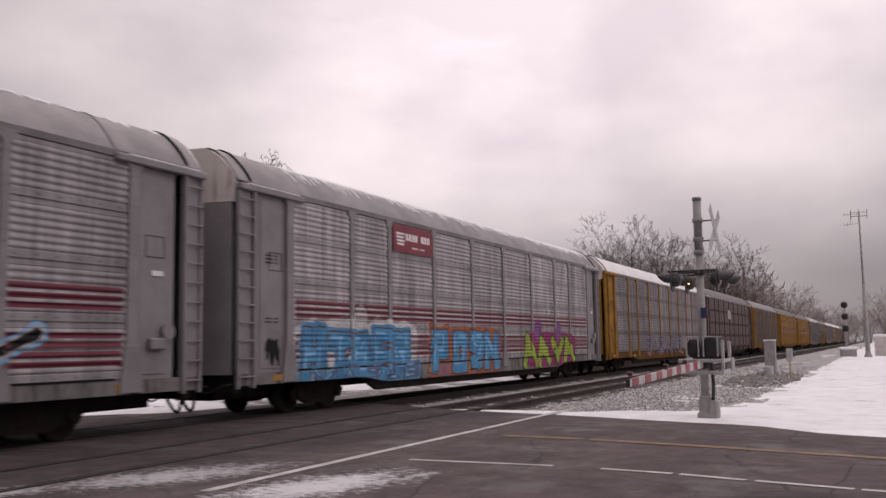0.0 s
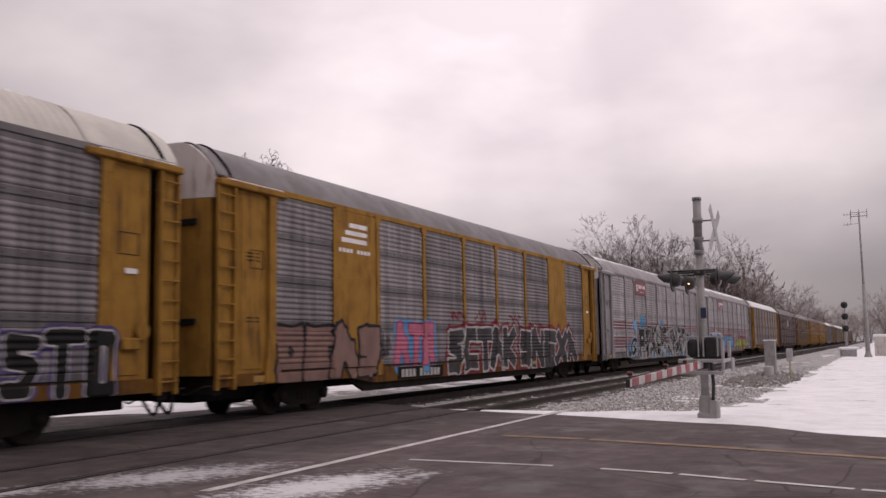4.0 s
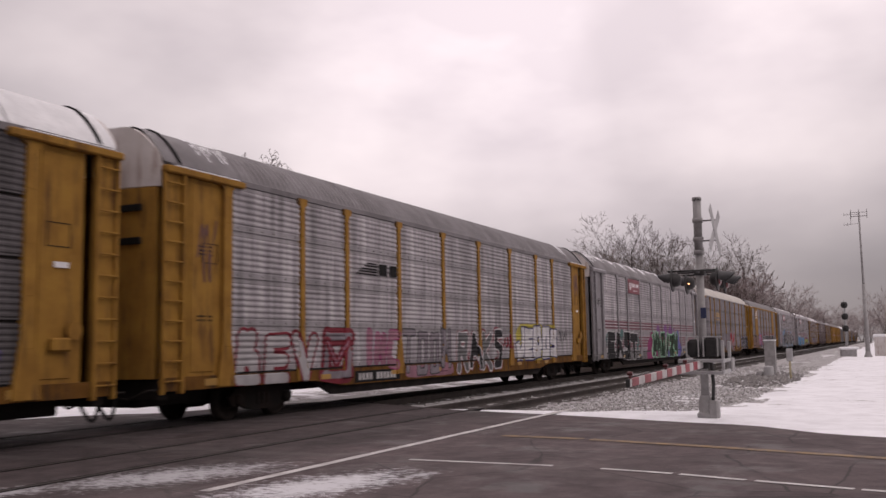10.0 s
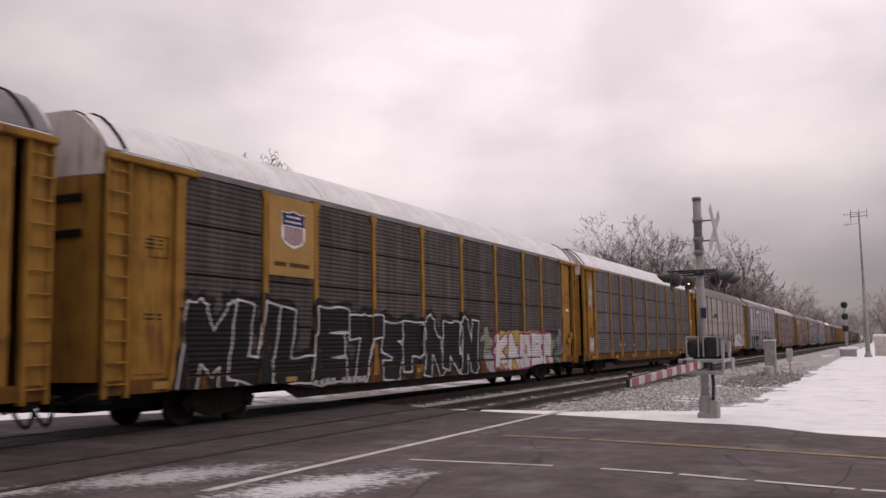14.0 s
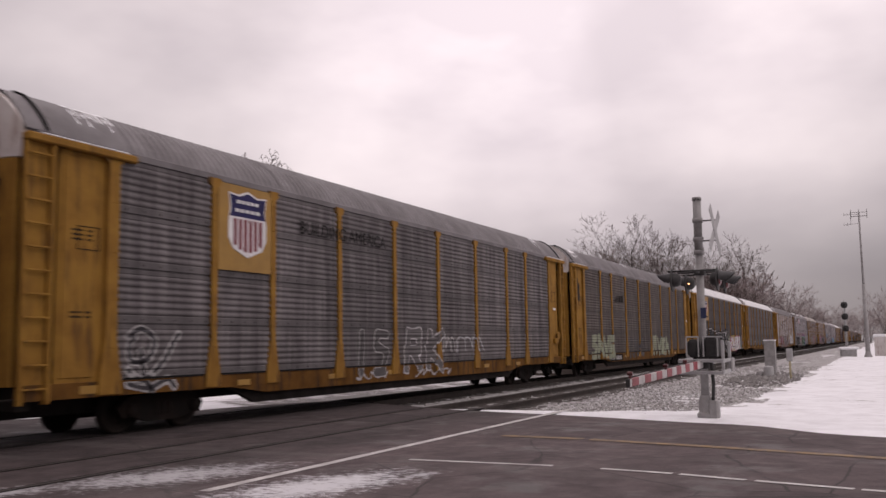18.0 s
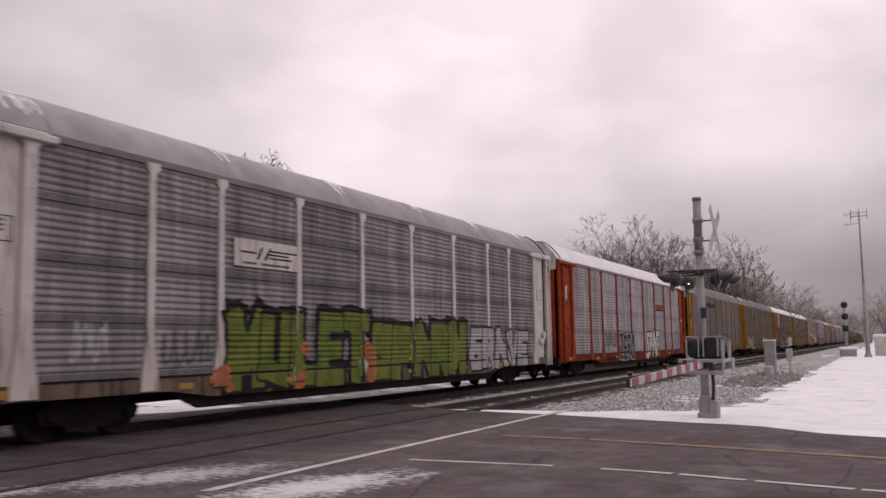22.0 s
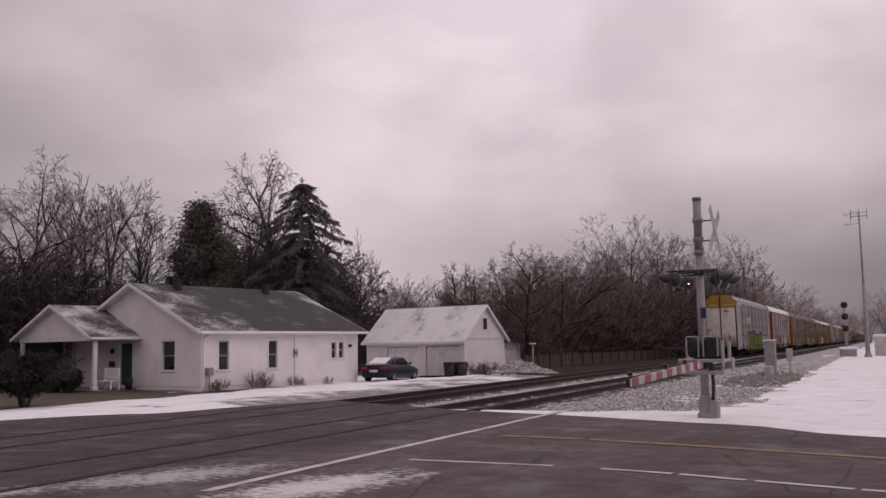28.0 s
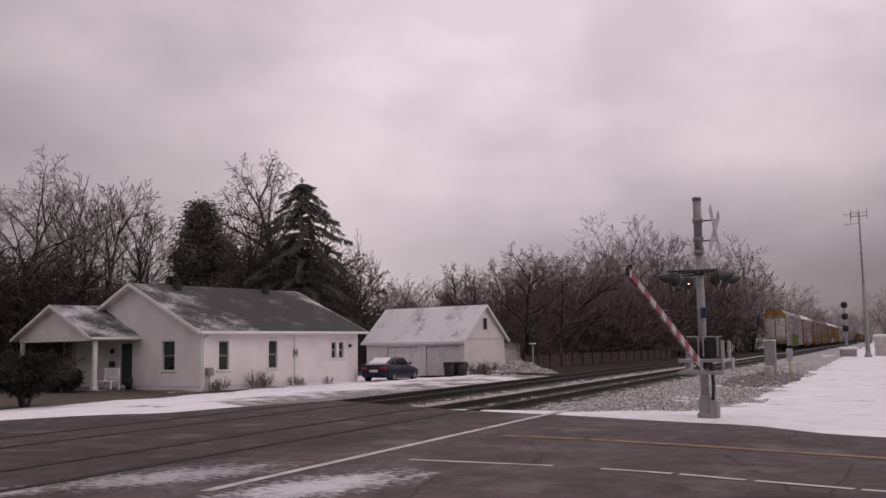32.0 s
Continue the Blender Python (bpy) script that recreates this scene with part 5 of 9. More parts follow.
def shield(wagon, x0, x1, z0, z1, y):
    """A heraldic shield: blue head, red and white stripes, white rim."""
    cx, w, h = (x0 + x1) / 2, (x1 - x0), (z1 - z0)

    def outline(k):
        pts = [(-0.5, 0.95), (-0.25, 0.93), (0, 1.0), (0.25, 0.93), (0.5, 0.95), (0.46, 0.72), (0.5, 0.5), (0.5, 0.28), (0.38, 0.12), (0, 0.0), (-0.38, 0.12), (-0.5, 0.28), (-0.5, 0.5), (-0.46, 0.72)]
        return [(cx + a * w * k, z0 + h * (0.5 + (b - 0.5) * k)) for a, b in pts]
    emb = part("shield", Shape().prism(outline(1.0), y - 0.010, y, "y"), M["white_spray"], wagon, "blue, red and white shield emblem")
    top = [(a, max(b, z0 + 0.60 * h)) for a, b in outline(0.94)]
    part("shield_head", Shape().prism(top, y - 0.016, y - 0.011, "y"), SPRAY["navy"], emb)
    s = Shape()
    for i in range(6):
        a = x0 + w * (0.10 + 0.8 * (i + 0.5) / 6)
        low = z0 + h * (0.08 + 0.22 * abs((a - cx) / (0.5 * w)) ** 2)
        s.box((a - 0.042 * w, y - 0.016, low), (a + 0.042 * w, y - 0.011, z0 + 0.57 * h))
    part("shield_stripes", s, M["red_sign"], emb)
    bars(emb, "lettering", x0 + 0.2 * w, x1 - 0.2 * w, z0 + 0.80 * h, z0 + 0.85 * h, 5, M["white_spray"], "plain white bars", y - 0.017)
    bars(emb, "lettering", x0 + 0.16 * w, x1 - 0.16 * w, z0 + 0.67 * h, z0 + 0.72 * h, 5, M["white_spray"], "plain white bars", y - 0.017)


ALL_SNOW = []
DUST = [(1.3, 2.3, -1.35, 0.5), (24.9, 25.5, -1.35, 0.5)]
TOP_SNOW = [(2.5, 24.5, -0.95, -0.5)]
TRAIN = []

# last wagon: white frame, grey sheets, yellow caps
c = car_carrier("last car carrier, grey ribbed sides, white posts, yellow end caps", "white_paint", "galv_mid", "roof_galv", "rusty_door", "yellow_clean", ribbed=False, snow=DUST + [(7.0, 7.5, -1.3, 0.3), (11.6, 12.2, -1.3, 0.3), (16.2, 16.7, -1.3, 0.3), (20.4, 21.0, -1.3, 0.3)], seed=1)
pl = plate(c, "sign_board", 7.0, 9.3, 3.32, 3.92, M["white_paint"], "white board with a black arrow-like emblem", -HALF - 0.052)
s = Shape()
for a, b in ((3.70, 1.35), (3.62, 0.9), (3.54, 1.1)):
    s.box((8.2, -HALF - 0.070, a), (8.2 + b * 0.8, -HALF - 0.065, a + 0.035))
s.box((7.2, -HALF - 0.070, 3.62), (7.75, -HALF - 0.065, 3.66))
s.prism([(7.75, 3.5), (7.83, 3.5), (8.0, 3.78), (7.92, 3.78)], -HALF - 0.070, -HALF - 0.065, "y")
s.prism([(8.02, 3.5), (8.10, 3.5), (8.3, 3.78), (8.22, 3.78)], -HALF - 0.070, -HALF - 0.065, "y")
part("emblem", s, M["black"], pl)
bars(pl, "lettering", 7.3, 9.0, 3.38, 3.43, 14, M["black"], "small black bars", -HALF - 0.066)
piece(c, "MULET", 6.9, 12.5, 0.60, 2.45, "green", "black", None, None, 0.52, 0.06, 0.35, 0.1, seed=11, label="large green sprayed block letters with black lines", halo="black", rim=0.10, square=True)
piece(c, "SPARN", 12.8, 18.9, 0.60, 2.25, "green", "black", None, None, 0.54, 0.055, 0.5, 0.05, seed=12, label="large green sprayed block letters with black lines", halo="black", rim=0.10, square=True)
piece(c, "GRAVE", 19.2, 24.7, 0.66, 2.15, "pale", "black", None, None, 0.44, 0.07, 0.35, 0.1, seed=13, square=True)
scrawl(c, 2.8, 3.6, 1.3, 2.2, "silver", 5)
scrawl(c, 4.9, 6.4, 1.1, 2.0, "grey", 6, 8, 0.06)
for x, z, r_ in ((6.7, 0.95, 0.30), (9.6, 1.55, 0.16), (9.4, 0.72, 0.20), (12.65, 1.35, 0.30), (12.75, 0.85, 0.25)):
    disc(c, x, z, r_, "orange", 0.022, "orange sprayed spot", 0.4)
TRAIN.append(c)
# tail light and marks on the rear doors
part("tail_light", Shape().box((-0.34, -0.10, 1.15), (-0.20, 0.10, 1.55), 0.03).tube((-0.28, 0, 1.15), (-0.28, 0, 0.9), 0.05, 0.05, 8), M["red_sign"], c, "red end-of-train device on the coupler")
for q, a, b, z, hgt in ((-1, 0.35, 0.62, 4.5, 0.07), (-1, 0.35, 0.85, 4.33, 0.09), (1, 0.25, 1.0, 4.95, 0.10), (-1, 0.25, 1.05, 4.95, 0.10), (1, 0.9, 1.25, 3.5, 0.03), (-1, 0.5, 0.95, 1.9, 0.07), (1, 0.9, 1.3, 2.6, 0.1)):
    s = Shape()
    for k in range(4):
        y = q * (a + (b - a) * k / 4)
        s.box((-0.185, min(y, y + q * (b - a) * 0.18), z), (-0.160, max(y, y + q * (b - a) * 0.18), z + hgt))
    tagged(part("stencil", s, M["under"] if z != 4.95 else M["white_paint"], c, "small unreadable stencil bars"), kind="stuff")

# orange frame, light grey sheets
c = car_carrier("car carrier with light grey ribbed sides and an orange frame", "orange", "galv", "roof_white", "orange", "white_paint", ribbed=True, snow=ALL_SNOW, seed=2)
s = Shape()
s.prism([(18.3, 3.46), (20.6, 3.46), (20.7, 3.52), (18.3, 3.54)], -HALF - 0.068, -HALF - 0.062, "y")
part("emblem", s, M["black"], c, "black underline of the emblem")
s = Shape()
for i in range(4):
    x = 18.3 + 0.60 * i
    s.prism([(x, 3.58), (x + 0.48, 3.58), (x + 0.60, 3.84), (x + 0.12, 3.84)], -HALF - 0.068, -HALF - 0.062, "y")
part("emblem", s, M["orange"], c, "four slanting orange blocks")
piece(c, "ZERO", 9.65, 12.85, 0.62, 2.08, "black", "white", None, None, 0.38, 0.045, 0.2, seed=21, halo="black", rim=0.06)
piece(c, "SPAF", 15.45, 18.85, 0.62, 2.3, "white", "black", None, None, 0.42, 0.07, 0.5, 0.35, seed=22, square=True)
for sd in (8, 81, 82):
    scrawl(c, 6.9 + 0.02 * sd % 0.5, 9.3, 1.15, 2.25, "grey", sd, 7, 0.05)
piece(c, "VTE", 23.2, 25.4, 1.05, 2.25, "silver", "soot", None, None, 0.12, 0.03, 0.8, seed=23)
bars(c, "stencil", 7.1, 8.9, 0.66, 0.84, 11, M["under"], "dark stencil bars on the sill", -HALF - 0.026)
scrawl(c, 1.0, 1.2, 3.3, 4.2, "white", 4, 6, 0.03)
TRAIN.append(c)

# yellow, dark sheets, shield and slogan
c = car_carrier("car carrier with dirty grey ribbed sides and a weathered yellow frame", "yellow", "galv_dull", "roof_dark", "yellow", "white_paint", snow=DUST, seed=3)
pl = plate(c, "sign_board", 4.7, 6.5, 3.2, 5.05, M["yellow_clean"], "yellow board with a shield emblem", -HALF - 0.045, 0.02)
shield(pl, 5.0, 6.3, 3.5, 4.95, -HALF - 0.067)
t = part("lettering", text_mesh("BUILDING AMERICA", 0.46, M["black"], "lettering"), None, c, "dark stencilled slogan")
t.matrix_basis = Matrix.Translation((7.6, -HALF - 0.072, 4.25)) @ Matrix.Rotation(radians(90), 4, "X")
for k, (col_, w_) in enumerate((("dull_white", 0.085), ("soot", 0.04))):
    for pts in (((2.3, 1.8), (2.6, 1.95), (2.95, 1.75), (2.8, 1.4), (2.4, 1.35), (2.3, 1.6), (2.45, 1.8)), ((2.3, 1.2), (2.7, 1.0), (3.2, 1.35), (3.5, 1.75), (3.6, 1.85)), ((2.3, 0.95), (2.8, 0.85), (3.3, 1.0), (3.5, 0.85)), ((2.6, 1.55), (2.7, 1.1), (2.9, 0.8))):
        segs = smooth_line(pts)
        paint("graffiti", c, c, near_strokes(segs, w_, k, 0.2), span(segs, 0.2), 0.005 + 0.002 * k, col_, "small sprayed doodle", 0.035)
piece(c, "IS", 9.95, 12.0, 0.72, 2.0, "dirt", "dull_white", None, None, 0.26, 0.028, 0.7, seed=32)
piece(c, "RK", 12.75, 15.5, 0.72, 2.15, "galv_dirt", "white", None, None, 0.26, 0.030, 0.6, 0.2, seed=33, square=True)
scrawl(c, 10.2, 12.0, 0.66, 0.92, "dull_white", 35, 6, 0.04)
scrawl(c, 13.6, 16.0, 0.66, 0.9, "dull_white", 36, 7, 0.04)
scrawl(c, 15.2, 16.4, 1.3, 2.0, "dull_white", 34, 6, 0.04)
scrawl(c, 16.4, 18.6, 1.3, 2.0, "silver", 9)
TRAIN.append(c)

# yellow, dark sheets
c = car_carrier("car carrier with dark dirty ribbed sides and a weathered yellow frame", "yellow", "galv_brown", "roof_dark", "yellow", "white_paint", snow=DUST + [(11.4, 12.2, -1.2, 0.4)], seed=4)
piece(c, "SAVE", 2.8, 6.9, 0.72, 2.0, "pale_green", "dirt", None, None, 0.42, 0.03, 0.8, seed=41, square=True)
piece(c, "RAMS", 10.0, 13.4, 0.72, 1.95, "dirt", "soot", None, None, 0.26, 0.04, 0.9, seed=42)
piece(c, "RVEA", 15.6, 20.0, 0.72, 1.95, "pale_green", "dirt", None, None, 0.40, 0.035, 0.8, seed=43, square=True)
s = Shape()
for i in range(4):
    s.prism([(7.1 + 0.1 * i, 3.66 + 0.09 * i), (7.9, 3.66 + 0.09 * i), (7.94, 3.71 + 0.09 * i), (7.14 + 0.1 * i, 3.71 + 0.09 * i)], -HALF - 0.056, -HALF - 0.05, "y")
part("emblem", s, M["under"], c, "black slanting bars")
bars(c, "lettering", 8.0, 8.9, 3.66, 4.0, 2, M["under"], "two dark bars", -HALF - 0.05)
scrawl(c, 1.0, 1.3, 3.2, 4.6, "black", 14, 6, 0.05)
plate(c, "number_board", 6.05, 8.4, 0.64, 0.97, M["black"], "black board for the number bars", -HALF - 0.018)
bars(c, "stencil", 6.2, 8.25, 0.70, 0.90, 11, M["dull_stencil"], "pale stencil bars on the black board", -HALF - 0.031)
TRAIN.append(c)

# yellow, dark sheets, snow on the roof, black and white lettering
c = car_carrier("car carrier with dark grey ribbed sides, yellow frame and snowy roof", "yellow", "gap_dark", "roof_white", "yellow", "white_paint", snow=ALL_SNOW, seed=5)
pl = plate(c, "sign_board", 4.7, 6.5, 3.2, 5.05, M["yellow_clean"], "yellow board with a shield emblem", -HALF - 0.045, 0.02)
shield(pl, 5.15, 6.1, 3.85, 4.75, -HALF - 0.067)
bars(pl, "lettering", 4.9, 6.3, 3.42, 3.52, 12, M["under"], "small dark bars", -HALF - 0.066)
piece(c, "MULET", 2.0, 9.6, 0.62, 2.52, "black", "white", None, None, 0.46, 0.05, 0.5, 0.2, seed=51, halo="black", rim=0.13, square=True)
piece(c, "SPARN", 9.8, 16.4, 0.66, 2.40, "black", "white", None, None, 0.46, 0.05, 0.7, seed=52, halo="black", rim=0.16, square=True)
piece(c, "KADER", 17.85, 24.1, 0.66, 1.98, "white", "magenta", None, "old_lemon", 0.42, 0.075, 0.25, seed=53, square=True)
disc(c, 17.1, 1.6, 0.35, "pale_green", 0.004, "pale sprayed star shape", 0.9)
disc(c, 17.3, 0.95, 0.4, "pale", 0.004, "pale sprayed cloud", 0.6)
for x, z in ((24.6, 1.0), (24.9, 1.7), (25.3, 1.3), (24.4, 1.5)):
    disc(c, x, z, 0.28, "teal" if x < 24.7 else "lilac", 0.003, "pale faded sprayed star", 0.8)
bars(c, "stencil", 6.5, 9.0, 0.64, 0.80, 10, M["dull_stencil"], "pale stencil bars on the sill", -HALF - 0.052)
TRAIN.append(c)

# yellow, mid grey sheets, snow on the roof
c = car_carrier("car carrier with plain grey ribbed sides, yellow frame and snowy roof", "yellow", "gap_mid", "roof_white", "yellow", "white_paint", snow=ALL_SNOW, seed=6)
scrawl(c, 1.0, 1.5, 2.8, 4.7, "silver", 16, 5, 0.05)
scrawl(c, 0.95, 1.6, 1.1, 2.0, "white", 17, 8, 0.05)
scrawl(c, 9.0, 12.2, 1.15, 1.9, "faint", 18, 9, 0.05)
scrawl(c, 12.5, 13.1, 1.2, 1.9, "teal", 61, 2, 0.10)
scrawl(c, 15.4, 17.3, 1.15, 1.8, "steel_blue", 62, 6, 0.09)
piece(c, "AOTA", 18.4, 20.5, 1.1, 1.9, "dirt", "soot", None, None, 0.14, 0.03, 0.9, seed=63)
piece(c, "VB", 23.1, 25.3, 1.1, 1.98, "gap_paint", "indigo", None, None, 0.20, 0.09, 0.5, seed=64)
for x in (6.4, 7.2, 9.2, 9.6):
    disc(c, x, 1.45, 0.09, "pale", 0.004, "small white sprayed spot", 0.4)
for x in (2.3, 3.9):
    scrawl(c, x, x + 1.2, 1.15, 1.8, "faint", int(x * 10), 4, 0.04)
TRAIN.append(c)

# yellow, light sheets, row of lettering
c = car_carrier("light grey car carrier with yellow frame and colourful sprayed lettering", "yellow", "galv", "roof_dark", "yellow", "white_paint", snow=DUST, seed=7)
s = Shape()
for i in range(5):
    s.prism([(7.0 + 0.14 * i, 3.46 + 0.075 * i), (8.1, 3.46 + 0.075 * i), (8.14, 3.50 + 0.075 * i), (7.05 + 0.14 * i, 3.50 + 0.075 * i)], -HALF - 0.056, -HALF - 0.05, "y")
part("emblem", s, M["black"], c, "black slanting bars")
bars(c, "lettering", 8.25, 9.4, 3.48, 3.80, 2, M["black"], "two black bars", -HALF - 0.05)
piece(c, "BEV", 2.2, 5.2, 0.66, 1.98, "pale", "wine", None, None, 0.34, 0.07, 0.7, seed=71, label="pale sprayed letters with broad wine-red outlines")
piece(c, "O", 5.1, 7.15, 0.66, 2.0, "lilac", "wine", None, None, 0.20, 0.13, 0.6, seed=76, label="round sprayed letter with a broad wine-red outline")
piece(c, "V", 5.5, 6.7, 1.1, 1.8, "mauve", "wine", None, None, 0.14, 0.09, 0.4, seed=77, lift=0.012)
piece(c, "IHC", 7.35, 9.35, 0.95, 2.05, "mauve", "magenta", None, None, 0.44, 0.03, 0.7, seed=72)
cloud(c, c, 9.6, 13.2, 0.62, 1.05, "mauve", 7.0, 0.6, 0.003, "graffiti", "mauve sprayed haze")
piece(c, "TOON", 9.5, 12.9, 0.72, 2.1, "lilac", "soot", None, None, 0.24, 0.04, 1, seed=73)
piece(c, "RAKS", 13.3, 17.2, 0.62, 2.12, "soot", "white", None, None, 0.34, 0.045, 0.6, seed=74, halo="wine", rim=0.035, fills=("grey", "black", "grey", "black"))
scrawl(c, 17.2, 18.2, 1.3, 1.9, "wine", 79, 6, 0.06)
piece(c, "JEDOS", 18.55, 23.2, 0.95, 2.25, "white", "navy", None, "old_lemon", 0.48, 0.055, 0.6, seed=75, square=True)
scrawl(c, 23.6, 24.6, 1.6, 2.2, "black", 24, 6, 0.04)
scrawl(c, 1.0, 1.5, 2.6, 4.5, "brown", 25, 4, 0.04)
scrawl(c, 25.9, 26.4, 3.7, 4.9, "brown", 26, 6, 0.06)
plate(c, "number_board", 7.0, 9.4, 0.63, 0.93, M["black"], "black board for the number bars", -HALF - 0.018)
bars(c, "stencil", 7.15, 9.2, 0.69, 0.87, 11, M["dull_stencil"], "pale stencil bars on the black board", -HALF - 0.031)
TRAIN.append(c)

# grey with maroon stripes, black and green lettering
c = car_carrier("grey car carrier with maroon stripes and a dark red board", "grey_paint", "galv_grey", "roof_dark", "grey_paint", "white_paint", "grey_paint", ribbed=False, snow=[(0.6, 2.2, -1.3, 0.6), (25.2, 27.0, -1.3, 0.6)] + [(3.0 + 2.2 * i, 3.6 + 2.2 * i, -1.3, -0.5) for i in range(10)], stripes=True, seed=8)
red_board(c)
disc(c, 2.6, 1.7, 0.35, "teal", 0.003, "pale teal sprayed cloud", 0.3)
disc(c, 5.3, 1.95, 0.3, "teal", 0.003, "pale teal sprayed cloud", 0.3)
disc(c, 8.7, 1.5, 0.28, "teal", 0.003, "pale teal sprayed cloud", 0.5)
piece(c, "EAST", 2.5, 8.5, 0.64, 2.15, "black", "white", None, None, 0.44, 0.05, 0.3, seed=81, square=True)
for x, z in ((3.1, 0.85), (4.6, 0.9), (6.2, 0.85), (7.6, 0.9)):
    scrawl(c, x, x + 0.5, z - 0.08, z + 0.08, "dull_white", int(x * 9), 4, 0.03)
plate(c, "number_board", 8.3, 9.5, 0.64, 0.90, M["black"], "black board for the number bars", -HALF - 0.018)
bars(c, "stencil", 8.4, 9.35, 0.69, 0.85, 6, M["dull_stencil"], "pale stencil bars on the black board", -HALF - 0.031)
for x, z, col_, rad in ((11.7, 1.1, "magenta", 0.65), (12.2, 1.6, "magenta", 0.55), (11.3, 0.85, "magenta", 0.45), (13.9, 2.15, "purple", 0.42), (15.9, 2.2, "purple", 0.45), (17.4, 2.2, "purple", 0.42), (18.4, 2.05, "purple", 0.40), (19.6, 1.75, "violet", 0.55), (19.9, 1.1, "violet", 0.60)):
    disc(c, x, z, rad, col_, 0.003 + 0.0004 * x, "%s sprayed cloud" % col_)
piece(c, "MADIZM", 12.2, 19.4, 0.64, 2.12, "dark_green", "mint", None, None, 0.46, 0.05, 0.6, 0.15, seed=82, lift=0.006, halo="mint", rim=0.03, square=True)
disc(c, 13.3, 0.85, 0.22, "magenta", 0.024, "", 0.3)
disc(c, 16.6, 0.75, 0.22, "violet", 0.024, "", 0.3)
TRAIN.append(c)

# yellow, light sheets
c = car_carrier("car carrier with grey ribbed sides, yellow frame and cream roof", "yellow", "galv_mid", "roof_cream", "yellow", "white_paint", ribbed=True, snow=TOP_SNOW, seed=9)
s = Shape()
for i in range(3):
    s.box((7.35 + 0.55 * i, -HALF - 0.056, 3.55), (7.8 + 0.55 * i, -HALF - 0.05, 3.93), 0.002)
part("emblem", s, M["yellow_clean"], c, "three yellow blocks")
plate(c, "emblem", 7.35, 8.9, 3.30, 3.40, M["yellow_clean"], "yellow underline", -HALF - 0.044)
piece(c, "VEXPA", 9.4, 20.1, 0.66, 2.35, "lilac", "dirt", None, None, 0.40, 0.024, 1.0, seed=91, square=True)
piece(c, "M", 14.0, 16.8, 0.66, 2.35, "red", "dull_white", None, None, 0.34, 0.045, 0.6, 0.5, seed=92, lift=0.014, square=True)
piece(c, "CENSTO", 21.0, 25.9, 0.72, 1.95, "black", "dull_white", None, None, 0.38, 0.035, 0.6, seed=93, halo="indigo", rim=0.05)
for x in (2.2, 2.7, 3.3):
    cloud(c, c, x, x + 0.5, 1.08, 1.75, "grey", x, 0.7, 0.003, "graffiti", "faded grey sprayed letters")
scrawl(c, 0.95, 1.6, 2.3, 2.7, "black", 30, 7, 0.07)
plate(c, "number_board", 6.8, 9.1, 0.63, 0.97, M["black"], "black board for the number bars", -HALF - 0.018)
bars(c, "stencil", 6.95, 8.9, 0.70, 0.90, 11, M["dull_stencil"], "pale stencil bars on the black board", -HALF - 0.031)
TRAIN.append(c)

# yellow with a broad yellow bay
c = car_carrier("yellow-framed car carrier with grey ribbed sides and a broad yellow bay", "yellow", "galv_mid", "roof_dark", "yellow", "white_paint", ribbed=False, seed=10, rail="yellow")
for a, b in ((4.35, 6.45), (20.9, 22.75)):
    SKIN[c.name][1].append((a, b, 1.05, 5.05))
    plate(c, "yellow_bay", a, b, 1.05, 5.05, M["yellow"], "plain yellow sheet over one bay", -HALF - 0.045, 0.02)
s = Shape().box((4.72, -HALF - 0.075, 4.24), (5.98, -HALF - 0.068, 4.36), 0.003).box((4.9, -HALF - 0.075, 4.44), (5.98, -HALF - 0.068, 4.56), 0.003).box((5.1, -HALF - 0.075, 4.64), (5.98, -HALF - 0.068, 4.76), 0.003)
part("emblem", s, M["white_spray"], c, "three plain white bars")
bars(c, "lettering", 4.6, 6.2, 3.98, 4.08, 9, M["white_spray"], "plain white bars", -HALF - 0.066)
piece(c, "DEAS", 2.1, 6.6, 0.72, 2.1, "faded_rose", "black", None, None, 0.50, 0.08, 0.5, seed=101, square=True)
scrawl(c, 6.7, 7.3, 1.1, 2.0, "soot", 106, 6, 0.05)
cloud(c, c, 7.3, 10.35, 0.62, 2.4, "blue", 3.0, 0.5, 0.003, "graffiti", "blue sprayed cloud")
piece(c, "ATR", 7.6, 10.1, 0.90, 2.25, "pink", "magenta", None, None, 0.46, 0.04, 0.9, seed=102, square=True)
plate(c, "number_board", 7.7, 10.6, 0.62, 0.97, M["black"], "black board for the number bars", -HALF - 0.030)
bars(c, "stencil", 7.9, 10.4, 0.68, 0.90, 11, M["dull_stencil"], "pale stencil bars on the black board", -HALF - 0.043)
piece(c, "SCTAK", 11.0, 16.9, 0.62, 2.25, "soot", "dull_white", None, None, 0.44, 0.075, 0.9, seed=103, halo="wine", rim=0.10, square=True)
piece(c, "SNEXA", 17.3, 24.3, 0.62, 2.25, "soot", "dull_white", None, None, 0.42, 0.075, 0.9, seed=104, halo="wine", rim=0.12, square=True)
for x in (11.2, 13.2, 16.4):
    scrawl(c, x, x + 1.0, 2.35, 2.7, "wine", int(x * 7), 4, 0.06)
TRAIN.append(c)

